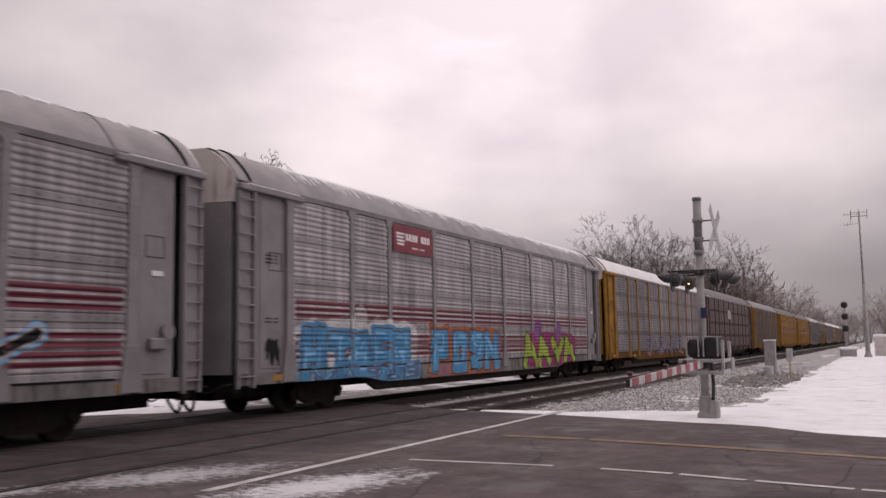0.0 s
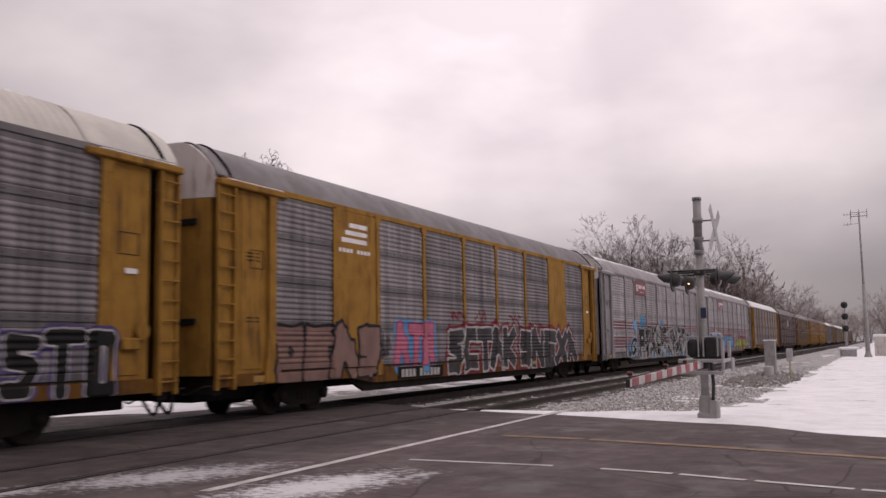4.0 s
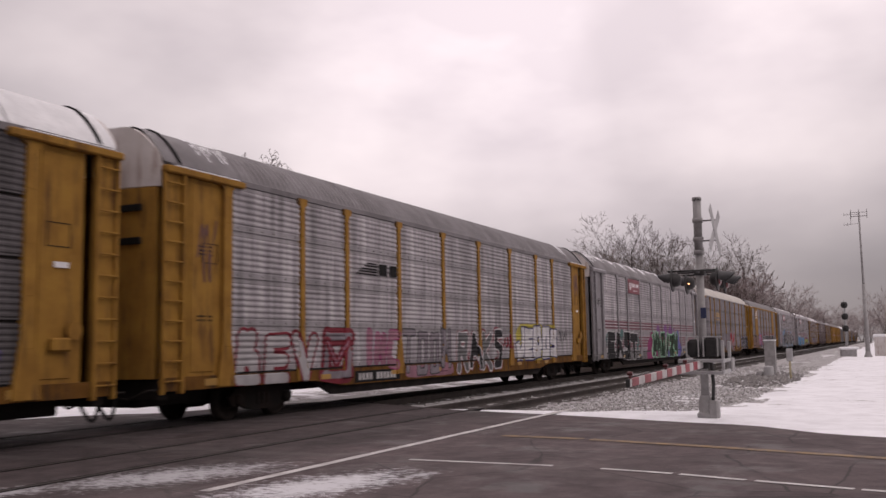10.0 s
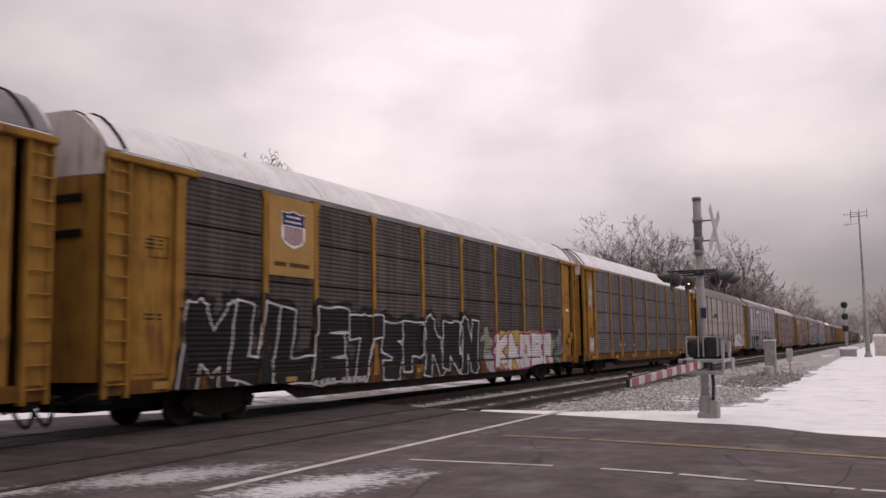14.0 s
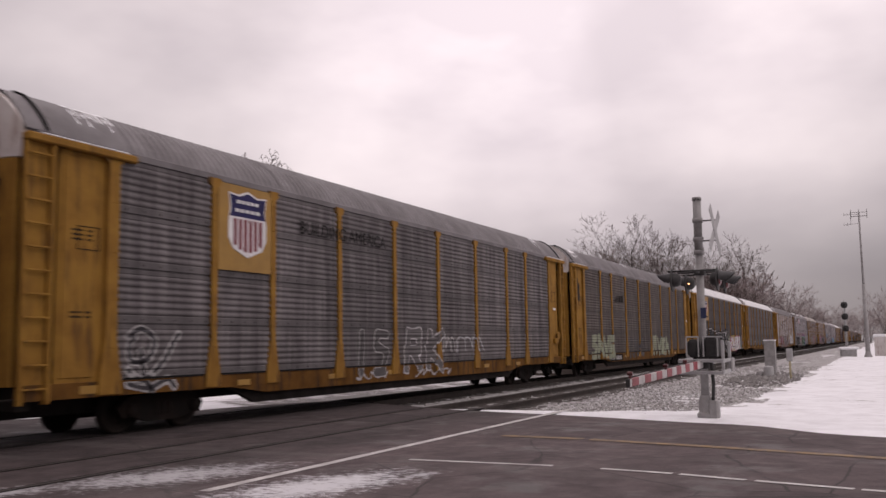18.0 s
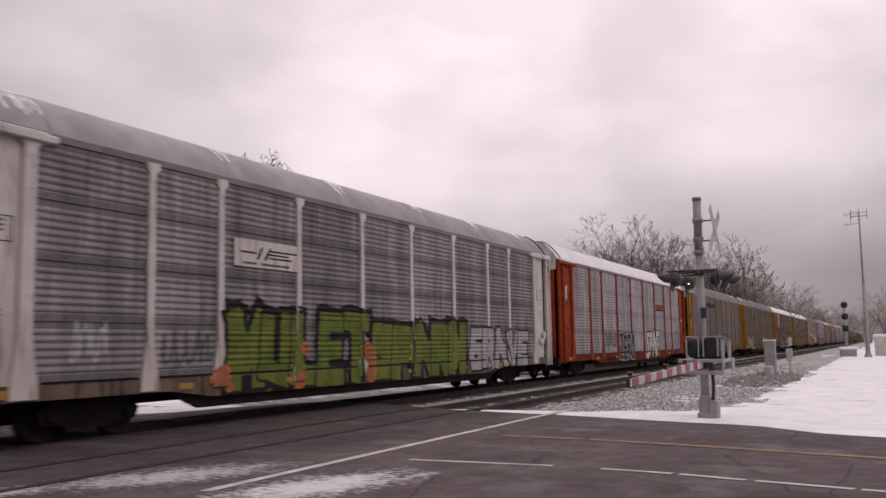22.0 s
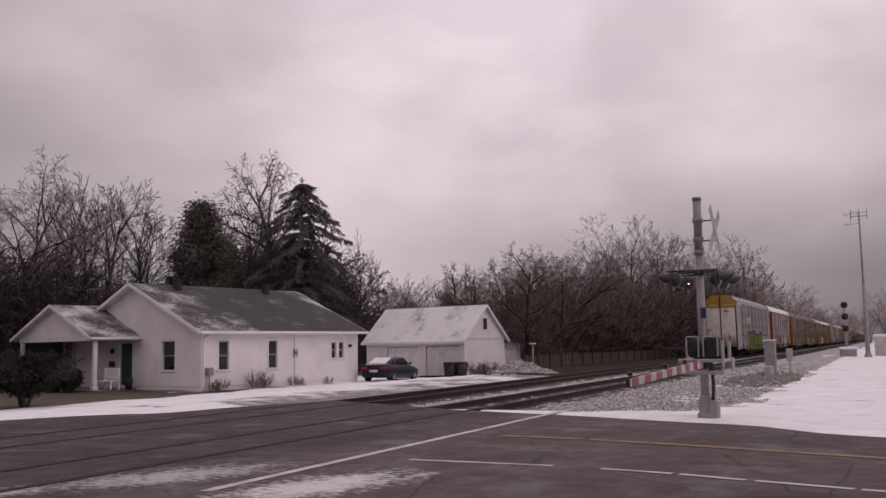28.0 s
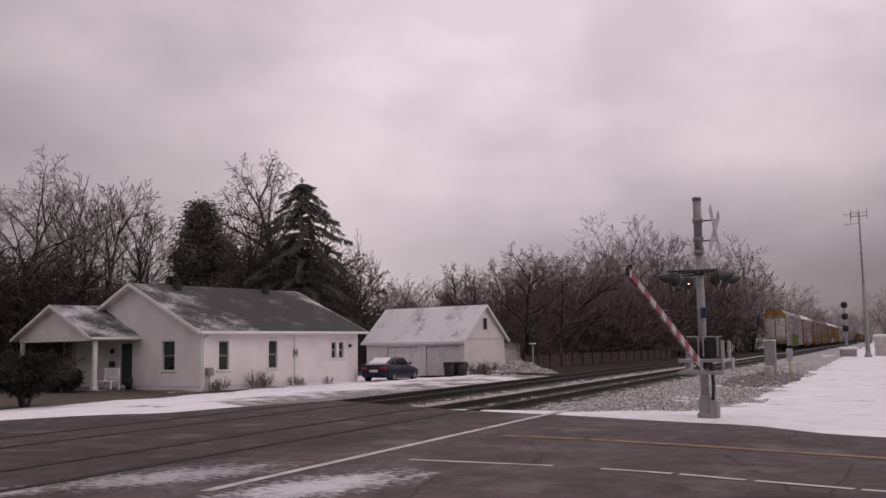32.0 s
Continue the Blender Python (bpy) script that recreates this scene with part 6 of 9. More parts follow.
# grey with maroon stripes, black and blue lettering
c = car_carrier("grey car carrier with maroon stripes and black sprayed lettering", "grey_paint", "galv_grey", "roof_galv", "grey_paint", "white_paint", "grey_paint", ribbed=False, snow=[(0.6, 2.2, -1.3, 0.8), (2.4, 27.0, -1.0, -0.4)], stripes=True, seed=11)
red_board(c)
for x, z, r_ in ((8.4, 2.55, 0.55), (13.35, 2.45, 0.45), (18.15, 2.35, 0.42), (5.4, 1.2, 0.4), (5.2, 0.9, 0.35)):
    disc(c, x, z, r_, "blue", 0.003, "blue sprayed disc")
cloud(c, c, 7.4, 20.9, 0.60, 2.35, "pale", 5.0, 0.25, 0.005, "graffiti", "pale fill behind the black letters")
piece(c, "PRKMSONRG", 7.5, 20.9, 0.62, 2.62, "black", "white", None, None, 0.34, 0.05, 1.0, seed=111, label="large black sprayed letters edged in white", halo="soot", rim=0.05)
curl_rng = random.Random(114)
for i in range(24):
    x, up = 7.9 + 12.6 * (i + curl_rng.uniform(-0.4, 0.4)) / 23, curl_rng.choice((-1, 1))
    pts, q = [], Vector((x, curl_rng.uniform(0.75, 1.9)))
    way = curl_rng.uniform(0.4, 1.2) * up
    for j in range(5):
        pts.append((q.x, min(2.45, max(0.66, q.y))))
        q = q + Vector((math.cos(way), math.sin(way))) * curl_rng.uniform(0.35, 0.55)
        way += curl_rng.uniform(0.5, 1.2) * -up
    segs = smooth_line(pts)
    for k, (col_, w_) in enumerate((("dull_white", 0.15), ("black" if i % 3 else "pale", 0.095 if i % 3 else 0.05))):
        paint("graffiti", c, c, near_strokes(segs, w_, i, 0.35), span(segs, 0.3), 0.030 + 0.0006 * i + 0.0003 * k, col_, "curling black and white sprayed stroke")
for i in range(9):
    disc(c, 8.3 + 1.42 * i, 0.86 + 0.16 * math.sin(i * 2.3), 0.20 + 0.05 * math.sin(i * 5.1), "pale_blue" if i % 3 else "lilac", 0.046, "pale blue sprayed spot", 0.3)
for i in range(7):
    disc(c, 9.2 + 1.7 * i, 1.75 + 0.2 * math.sin(i * 3.1), 0.14, ("purple", "mauve", "pale", "wine")[i % 4], 0.046, "", 0.5)
for k, (col_, w_) in enumerate((("pale_blue", 0.24), ("dull_white", 0.17), ("black", 0.11))):
    for pts in (((20.4, 0.9), (20.9, 1.7), (21.7, 2.05), (22.3, 1.75), (22.1, 1.35), (21.7, 1.45), (21.75, 1.7), (22.5, 1.5), (23.5, 1.85)), ((7.6, 0.8), (6.9, 1.5), (6.2, 1.7), (5.6, 1.3), (5.9, 0.95), (6.4, 1.1), (6.2, 1.4))):
        segs = smooth_line(pts)
        paint("graffiti", c, c, near_strokes(segs, w_ * 0.75, 5, 0.25), span(segs, 0.3), 0.006 + 0.003 * k, col_, "curling sprayed tail of the lettering")
disc(c, 20.4, 2.3, 0.32, "indigo", 0.004, "small violet sprayed star", 0.9)
disc(c, 6.5, 2.35, 0.36, "pale_blue", 0.004, "small pale blue sprayed star", 0.9)
TRAIN.append(c)

# grey with maroon stripes, blue, orange and green lettering
c = car_carrier("grey car carrier with maroon stripes and blue sprayed lettering", "grey_paint", "galv_grey", "roof_galv", "grey_paint", "white_paint", "grey_paint", ribbed=False, snow=[(2.4, 27.0, -1.25, -0.3)], stripes=True, seed=12)
red_board(c)
cloud(c, c, 1.6, 8.9, 0.62, 2.4, "white", 4.4, 0.9, 0.003, "graffiti", "white sprayed cloud")
disc(c, 5.0, 2.2, 0.35, "white", 0.003, "", 0.3)
piece(c, "HTBER", 2.4, 7.9, 0.64, 2.05, "blue", "brown", "pale_blue", None, 0.40, 0.04, 0.8, seed=121, halo="blue", rim=0.08, square=True)
piece(c, "VOSCE", 2.7, 8.6, 0.60, 1.15, "steel_blue", "blue", "pale_blue", None, 0.34, 0.05, 1.0, seed=124, lift=0.02)
piece(c, "POSN", 9.2, 14.6, 0.62, 2.1, "blue", "brown", "pale_blue", "mauve", 0.42, 0.05, 0.7, seed=122, halo="orange", rim=0.09, square=True)
piece(c, "AAVA", 17.0, 23.4, 0.66, 1.95, "lime", "dark_green", None, "magenta", 0.42, 0.06, 0.8, seed=123, square=True)
disc(c, 18.7, 2.1, 0.42, "purple", 0.005, "purple sprayed cloud")
disc(c, 21.2, 2.05, 0.38, "purple", 0.005, "purple sprayed cloud")
scrawl(c, 1.0, 1.5, 1.1, 1.9, "black", 44, 8, 0.05)
TRAIN.append(c)

# further wagons ahead
AHEAD = [("yellow-framed car carrier with light grey ribbed sides", "yellow", "galv_mid", "roof_white", "yellow", ALL_SNOW),
         ("maroon-brown car carrier with dark ribbed sides", "maroon_car", "maroon_car", "roof_dark", "maroon_car", ()),
         ("car carrier with dirty brown-grey sides and rusty frame", "yellow", "galv_dark", "roof_galv", "yellow", ()),
         ("all-yellow car carrier with plain sheets", "yellow", "yellow", "roof_dark", "yellow", ()),
         ("all-yellow car carrier with plain sheets", "yellow", "yellow", "roof_dark", "yellow", ()),
         ("dark grey car carrier with snow on the roof", "grey_paint", "galv_dark", "roof_white", "grey_paint", ())]
for i in range(13):
    lab, fm, pm, rm, dm, sn = AHEAD[i] if i < 6 else AHEAD[(0, 5, 2, 5)[i % 4]]
    c = car_carrier(lab, fm, pm, rm, dm, "white_paint" if fm != "maroon_car" else "maroon_car", ribbed=False, snow=sn, detail=i < 3, seed=20 + i)
    if i == 0:
        piece(c, "SAZWRS", 8.0, 19.0, 0.8, 2.0, "lilac", "indigo", None, None, 0.2, 0.06, 1, seed=131)
    if i == 1:
        plate(c, "emblem", 11.5, 13.0, 3.5, 4.3, M["white_paint"], "pale square emblem")
    if i in (3, 4):
        bars(c, "lettering", 5, 22, 2.6, 2.9, 14, M["maroon"], "row of dark red bars")
    TRAIN.append(c)


# ---- the crossing signal with its gate ----
M["post_grey"] = surface("dull_grey_post_paint", (0.30, 0.288, 0.288), (0.22, 0.21, 0.21), 0.6, 0.1, 4, 40, 0.1, 0.002, (0.1, 0.08, 0.075), 0.4, True)
M["pale_grey"] = surface("pale_grey_cabinet_paint", (0.36, 0.355, 0.36), (0.29, 0.285, 0.29), 0.55, 0.0, 3, 40, 0.05, 0.002, (0.14, 0.12, 0.11), 0.3, True)
M["lamp_black"] = surface("matt_black_signal_paint", (0.02, 0.019, 0.02), (0.032, 0.03, 0.03), 0.6, 0.0, 5, 40, 0.05, 0.002)
M["hood"] = surface("snow_dusted_black_hood", (0.024, 0.023, 0.025), (0.050, 0.049, 0.052), 0.5, 0.0, 5, 40, 0.1, 0.003)
M["gate_white"] = surface("white_gate_paint", (0.50, 0.48, 0.48), (0.40, 0.38, 0.38), 0.5, 0.0, 4, 40, 0.05, 0.002, (0.25, 0.2, 0.18), 0.3)
M["gate_red"] = surface("red_gate_sheeting", (0.28, 0.022, 0.036), (0.21, 0.018, 0.03), 0.45, 0.0, 4, 40, 0.05, 0.002)
M["blue_sign"] = surface("blue_notice_paint", (0.025, 0.034, 0.10), None, 0.55, 0.0, 4, 40, 0.03, 0.002)
M["red_lens"] = surface("unlit_red_lens", (0.10, 0.01, 0.012), None, 0.2, 0.0, 4, 40, 0.03, 0.002)


def glow(name, colour, strength):
    m, nt, p = node_mat(name)
    p.inputs["Base Color"].default_value = rgb(colour)
    p.inputs["Emission Color"].default_value = rgb(colour)
    p.inputs["Emission Strength"].default_value = strength
    return m


M["amber_glow"] = glow("lit_signal_lamp", (1.0, 0.38, 0.16), 6.0)

SIG_X, SIG_Y = 19.19, 3.34
sig = thing("crossing_signal", "grey railway crossing mast with flashing lights and a gate", "crossing signal", at=pose(SIG_X, SIG_Y, -0.02, 0.35, -0.7, 0))
s = Shape().tube((0, 0, 0.1), (0, 0, 3.45), 0.085, 0.08, 16).tube((0, 0, 3.45), (0, 0, 4.50), 0.088, 0.085, 16)
s.tube((0, 0, 4.50), (0, 0, 4.56), 0.10, 0.09, 16)
for z in (2.95, 3.35, 3.62, 4.02):
    s.tube((0, 0, z), (0, 0, z + 0.10), 0.108, 0.108, 16)
part("mast", s, M["post_grey"], sig)
s = Shape().box((-0.15, -0.15, -0.1), (0.15, 0.15, 0.12), 0.03).lathe([(0.135, 0.10), (0.135, 0.34), (0.11, 0.44), (0.09, 0.46)], (0, 0, 0), "z", 16)
s.box((-0.16, -0.28, -0.05), (0.10, -0.08, 0.36), 0.04)
part("base", s, M["post_grey"], sig)
part("cable", Shape().pipe([(-0.05, -0.16, 0.30), (-0.07, -0.19, 0.7), (-0.08, -0.17, 1.1), (-0.06, -0.10, 1.4)], 0.035, 8), M["lamp_black"], sig, "black cable conduit up the mast")
# gate mechanism with its counterweight frame
s = Shape().box((-0.28, -0.33, 1.24), (0.26, -0.06, 1.64), 0.05).box((-0.28, 0.05, 1.24), (0.24, 0.28, 1.60), 0.06).box((-0.2, -0.12, 1.0), (0.2, 0.12, 1.3), 0.03)
part("gate_mechanism", s, surface("dark_grey_housing", (0.024, 0.023, 0.024), (0.042, 0.04, 0.04), 0.7, spec=0.2), sig, "dark gate mechanism housing")
s = Shape()
for y in (-0.44, 0.40):
    s.box((-0.50, y - 0.025, 1.13), (0.62, y + 0.025, 1.20), 0.012)
    s.box((-0.42, y - 0.025, 0.90), (0.62, y + 0.025, 0.98), 0.012)
    s.box((0.50, y - 0.03, 0.90), (0.58, y + 0.03, 1.55), 0.012)
s.box((-0.50, -0.465, 1.14), (-0.42, 0.425, 1.21), 0.012).box((-0.45, -0.465, 0.90), (-0.37, 0.425, 0.97), 0.012)
for ya, yb in ((-0.33, -0.06), (0.05, 0.28)):      # frost on the rims of the housings
    s.box((-0.295, ya - 0.015, 1.64), (-0.255, yb + 0.015, 1.665), 0.01).box((0.235, ya - 0.015, 1.63), (0.275, yb + 0.015, 1.66), 0.01)
    s.box((-0.295, ya - 0.02, 1.25), (-0.275, ya + 0.01, 1.64), 0.008).box((-0.295, yb - 0.01, 1.25), (-0.275, yb + 0.02, 1.64), 0.008)
s.box((-0.36, -0.47, 0.90), (-0.30, -0.41, 1.58), 0.01)
part("counterweight_frame", s, M["pale_grey"], sig, "pale snow-edged counterweight frame")
for y in (-0.50, 0.36):
    part("counterweight", Shape().box((0.5, y, 0.92), (0.85, y + 0.12, 1.2), 0.02), M["post_grey"], sig)
# lights: a crossarm along the track, four heads back to back
part("crossarm", Shape().tube((-0.80, 0, 2.98), (0.80, 0, 2.98), 0.024, 0.024, 10).tube((-0.76, -0.45, 2.98), (-0.76, 0.5, 2.98), 0.018, 0.018, 8).tube((0.76, -0.45, 2.98), (0.76, 0.5, 2.98), 0.018, 0.018, 8).box((-0.12, -0.12, 2.92), (0.12, 0.12, 3.04), 0.02), M["lamp_black"], sig)
part("bracket", Shape().tube((0, -0.42, 2.99), (0, 0.44, 2.99), 0.022, 0.022, 8), M["lamp_black"], sig)


def light_head(x, y, face, lit):
    disc = Shape().lathe([(0.0, 0.0), (0.225, 0.0), (0.24, 0.012), (0.225, 0.024), (0.0, 0.024)], (x, y, 2.80), "y", 28)
    head = part("light_head", disc, M["lamp_black"], sig, "black round signal background with a hooded lamp")
    s = Shape()
    n = 14
    vs, fs = [], []
    for i in range(n + 1):
        t = math.radians(-5 + 190 * i / n)
        ln = 0.12 + 0.18 * max(0.0, math.sin(t)) ** 0.7      # the sides are cut back towards the bottom
        for r in (0.155, 0.145):
            for d in (0.0, ln):
                vs.append((x + r * math.cos(t), y + face * (0.02 + d), 2.80 + r * math.sin(t) + (0.0 if d == 0 else -0.035)))
    for i in range(n):
        a, b = 4 * i, 4 * (i + 1)
        fs += [(a, b, b + 1, a + 1), (a + 2, a + 3, b + 3, b + 2), (a + 1, b + 1, b + 3, a + 3)]
    s.add(vs, fs, True)
    part("hood", s, M["hood"], head)
    part("lens", Shape().lathe([(0.145, 0.0), (0.12, face * 0.03), (0.06, face * 0.045), (0.0, face * 0.05)], (x, y + face * 0.02, 2.80), "y", 20), M["red_lens"], head)
    part("lamp_housing", Shape().lathe([(0.14, 0.0), (0.13, -face * 0.10), (0.08, -face * 0.15), (0.0, -face * 0.155)], (x, y, 2.80), "y", 18), M["lamp_black"], head)
    if lit:
        part("side_lamp", Shape().lathe([(0.0, -0.016), (0.017, -0.008), (0.017, 0.008), (0.0, 0.016)], (x - 0.135, y - 0.05, 2.79), "x", 12), M["amber_glow"], head, "small lit amber side lamp")


light_head(-0.76, 0.40, 1, False)
light_head(0.76, 0.40, 1, True)
light_head(-0.76, -0.48, -1, False)
light_head(0.76, -0.40, -1, False)
# crossbuck on two brackets
part("crossbuck_bracket", Shape().tube((0, -0.05, 4.06), (0, -0.36, 4.06), 0.018, 0.018, 8).tube((0, -0.05, 3.64), (0, -0.36, 3.64), 0.018, 0.018, 8), M["post_grey"], sig)
for a in (45, -45):
    b = Shape().box((-0.61, -0.004, -0.10), (0.61, 0.004, 0.10), 0.003)
    part("crossbuck_board", b, M["pale_grey"], sig, "frosted grey back of a crossbuck board", at=Matrix.Translation((-0.02, -0.34 - (0.012 if a > 0 else 0), 3.84)) @ Matrix.Rotation(radians(-4), 4, "Z") @ Matrix.Rotation(radians(a + 4), 4, "Y"))
part("notice", Shape().box((-0.10, -0.11, 2.03), (-0.085, 0.0, 2.25), 0.003), M["blue_sign"], sig, "small blue notice on the mast")

M["lamp_red"] = surface("dark_red_lens", (0.09, 0.01, 0.012), None, 0.3)
# the gate arm turns on the mechanism
ARM_AT = pose(-0.35, 0.0, 1.10, 0, -0.5, 0)
LEN = 5.85
arm_shape = Shape().prism([(0.35, -0.08), (0.35, 0.08), (-LEN, 0.055), (-LEN, -0.055)], -0.022, 0.022, "y")
GATE_ARM = part("gate_arm", arm_shape, M["gate_white"], sig, "striped red and white crossing gate arm", at=ARM_AT)
x = -0.5
while x > -LEN + 0.4:
    h0, h1 = 0.08 - 0.025 * (-x / LEN), 0.08 - 0.025 * ((-x + 0.4) / LEN)
    part("stripe", Shape().prism([(x, -h0), (x, h0), (x - 0.4, h1), (x - 0.4, -h1)], -0.026, 0.026, "y"), M["gate_red"], GATE_ARM)
    x -= 0.8
for lx in (-1.6, -3.3, -LEN + 0.12):
    part("gate_lamp", Shape().tube((lx, 0, 0.05), (lx, 0, 0.10), 0.02, 0.02, 8).tube((lx, -0.04, 0.13), (lx, 0.04, 0.13), 0.03, 0.03, 12), M["lamp_red"], GATE_ARM, "small red gate lamp")
part("gate_wire", Shape().pipe([(-0.1, 0.03, 0.10), (-1.6, 0.03, 0.085), (-3.3, 0.03, 0.075), (-LEN + 0.1, 0.03, 0.065)], 0.008, 5), M["lamp_black"], GATE_ARM)
part("tip_block", Shape().box((-LEN - 0.03, -0.03, -0.06), (-LEN + 0.01, 0.03, 0.06), 0.004), M["lamp_black"], GATE_ARM)

# ---- line-side boxes, mast and signal ----
cab = thing("signal_cabinet", "pale grey metal signal cabinet beside the track", "signal cabinet", at=pose(50.2, 5.30, -0.35))
part("body", Shape().box((-0.28, -0.27, 0.30), (0.28, 0.27, 1.86), 0.02), M["post_grey"], cab)
part("roof_plate", Shape().box((-0.31, -0.30, 1.86), (0.31, 0.30, 1.92), 0.015), M["snow"], cab, "snow on the cabinet top")
part("door_seam", Shape().box((-0.286, -0.22, 0.4), (-0.281, 0.22, 1.8)), M["post_grey"], cab)
part("leg", Shape().box((-0.2, -0.24, -0.1), (-0.1, -0.16, 0.32), 0.01), M["post_grey"], cab)
part("leg", Shape().box((-0.2, 0.16, -0.1), (-0.1, 0.24, 0.32), 0.01), M["post_grey"], cab)
low = thing("junction_box", "small pale grey junction box at a cabinet's foot", "junction box", at=pose(47.6, 5.15, -0.35))
part("body", Shape().lathe([(0.22, 0.0), (0.24, 0.05), (0.24, 0.55), (0.2, 0.62), (0.0, 0.64)], (0, 0, 0), "z", 14), M["pale_grey"], low)
part("pipe", Shape().tube((0.0, 0.42, 0.0), (0.0, 0.42, 0.34), 0.16, 0.16, 12), M["post_grey"], low)
mark = thing("marker_post", "grey box on a yellow post beside the track", "marker post", at=pose(46.0, 4.0, -0.36))
part("post", Shape().tube((0, 0, -0.1), (0, 0, 0.98), 0.045, 0.045, 10), surface("faded_yellow_post_paint", (0.40, 0.34, 0.2), None, 0.6), mark, "faded yellow post")
part("box", Shape().box((-0.1, -0.14, 0.90), (0.1, 0.14, 1.50), 0.02), M["pale_grey"], mark, "pale grey box")

ant = thing("antenna_mast", "slim grey steel radio mast with a comb antenna", "antenna mast", at=pose(101.0, 1.33, -0.3, 0, 0, 0))
part("pole", Shape().tube((0, 0, 0), (0, 0, 7.4), 0.24, 0.16, 10).tube((0, 0, 7.4), (0, 0, 14.8), 0.11, 0.08, 8), M["post_grey"], ant)
part("base", Shape().lathe([(0.42, 0.0), (0.36, 0.2), (0.27, 0.4), (0.24, 0.6)], (0, 0, 0), "z", 10), M["post_grey"], ant)
s = Shape().tube((0, 0.75, 14.35), (0, -0.75, 14.35), 0.04, 0.04, 6).tube((0, 0.75, 14.75), (0, -0.75, 14.75), 0.03, 0.03, 6)
for y in (-0.75, 0.0, 0.75):
    s.tube((0, y, 14.1), (0, y, 15.05), 0.035, 0.035, 6)
s.tube((0, 0.1, 14.55), (0, 1.5, 14.6), 0.02, 0.02, 5).tube((0, 0.1, 13.6), (0, 1.5, 13.55), 0.02, 0.02, 5).tube((0, 0.8, 13.4), (0, 0.8, 14.9), 0.02, 0.02, 5)
for y in (1.1, 1.4):
    s.tube((0, y, 13.4), (0, y, 13.75), 0.018, 0.018, 5).tube((0, y, 14.45), (0, y, 14.8), 0.018, 0.018, 5)
part("antenna", s, M["post_grey"], ant)

col = thing("colour_light_signal", "black three-lamp colour light signal on a pale mast", "railway signal", at=pose(112.5, 3.62, -0.35))
part("mast", Shape().tube((0, 0, 0), (0, 0, 6.3), 0.10, 0.10, 10), M["pale_grey"], col)
for z in (5.75, 4.45, 3.1):
    h = part("signal_head", Shape().lathe([(0.0, -0.05), (0.34, -0.05), (0.36, 0.0), (0.34, 0.05), (0.0, 0.05)], (-0.22, 0, z), "x", 20).box((-0.2, -0.28, z - 0.34), (0.12, 0.28, z + 0.34), 0.05), M["lamp_black"], col)
    part("hood", Shape().lathe([(0.13, 0.0), (0.13, -0.3)], (-0.28, 0, z), "x", 12), M["lamp_black"], h)
part("ladder", Shape().tube((0.25, -0.15, 0), (0.25, -0.15, 5.2), 0.025, 0.025, 5).tube((0.25, 0.15, 0), (0.25, 0.15, 5.2), 0.025, 0.025, 5), M["pale_grey"], col)
part("foot", Shape().box((-0.35, -0.35, -0.1), (0.35, 0.35, 0.7), 0.04), M["pale_grey"], col)

bx_ = thing("battery_box", "low dark equipment box with snow on its lid", "equipment box", at=pose(104.5, 3.25, -0.32, 0, 0, 8))
part("body", Shape().box((-0.6, -0.75, 0), (0.6, 0.75, 0.75), 0.05), M["post_grey"], bx_)
part("lid_snow", Shape().box((-0.66, -1.0, 0.75), (0.66, 0.9, 1.05), 0.12), M["snow"], bx_, "rounded cap of snow")
hut = thing("relay_hut", "white metal relay hut beside the line", "relay hut", at=pose(108.0, -0.75, -0.35))
part("wall", Shape().box((-1.4, -2.4, 0), (1.4, 1.5, 2.05), 0.02), M["white_paint"], hut)
part("roof", Shape().box((-1.5, -2.5, 2.05), (1.5, 1.6, 2.35), 0.08), M["snow"], hut, "snow-covered flat roof")
part("door", Shape().box((-1.43, -1.2, 0.1), (-1.40, -0.3, 1.95), 0.006), M["pale_grey"], hut)


# ---- the white house, its garage and yard ----
def siding():
    m, nt, p = node_mat("white_board_siding")
    co = coords(nt)
    big, fine = noise_tex(nt, co, 0.8, 4, 0.6), noise_tex(nt, scaled(nt, co, 1, 1, 8), 6, 3, 0.6)
    col = blend(nt, ramp(nt, big, 0.35, 0.7), (0.80, 0.752, 0.76), (0.71, 0.664, 0.67))
    col = blend(nt, math_node(nt, "MULTIPLY", ramp(nt, fine, 0.55, 0.75), 0.3), col, (0.52, 0.49, 0.48))
    nt.links.new(col, p.inputs["Base Color"])
    p.inputs["Roughness"].default_value = 0.6
    return m


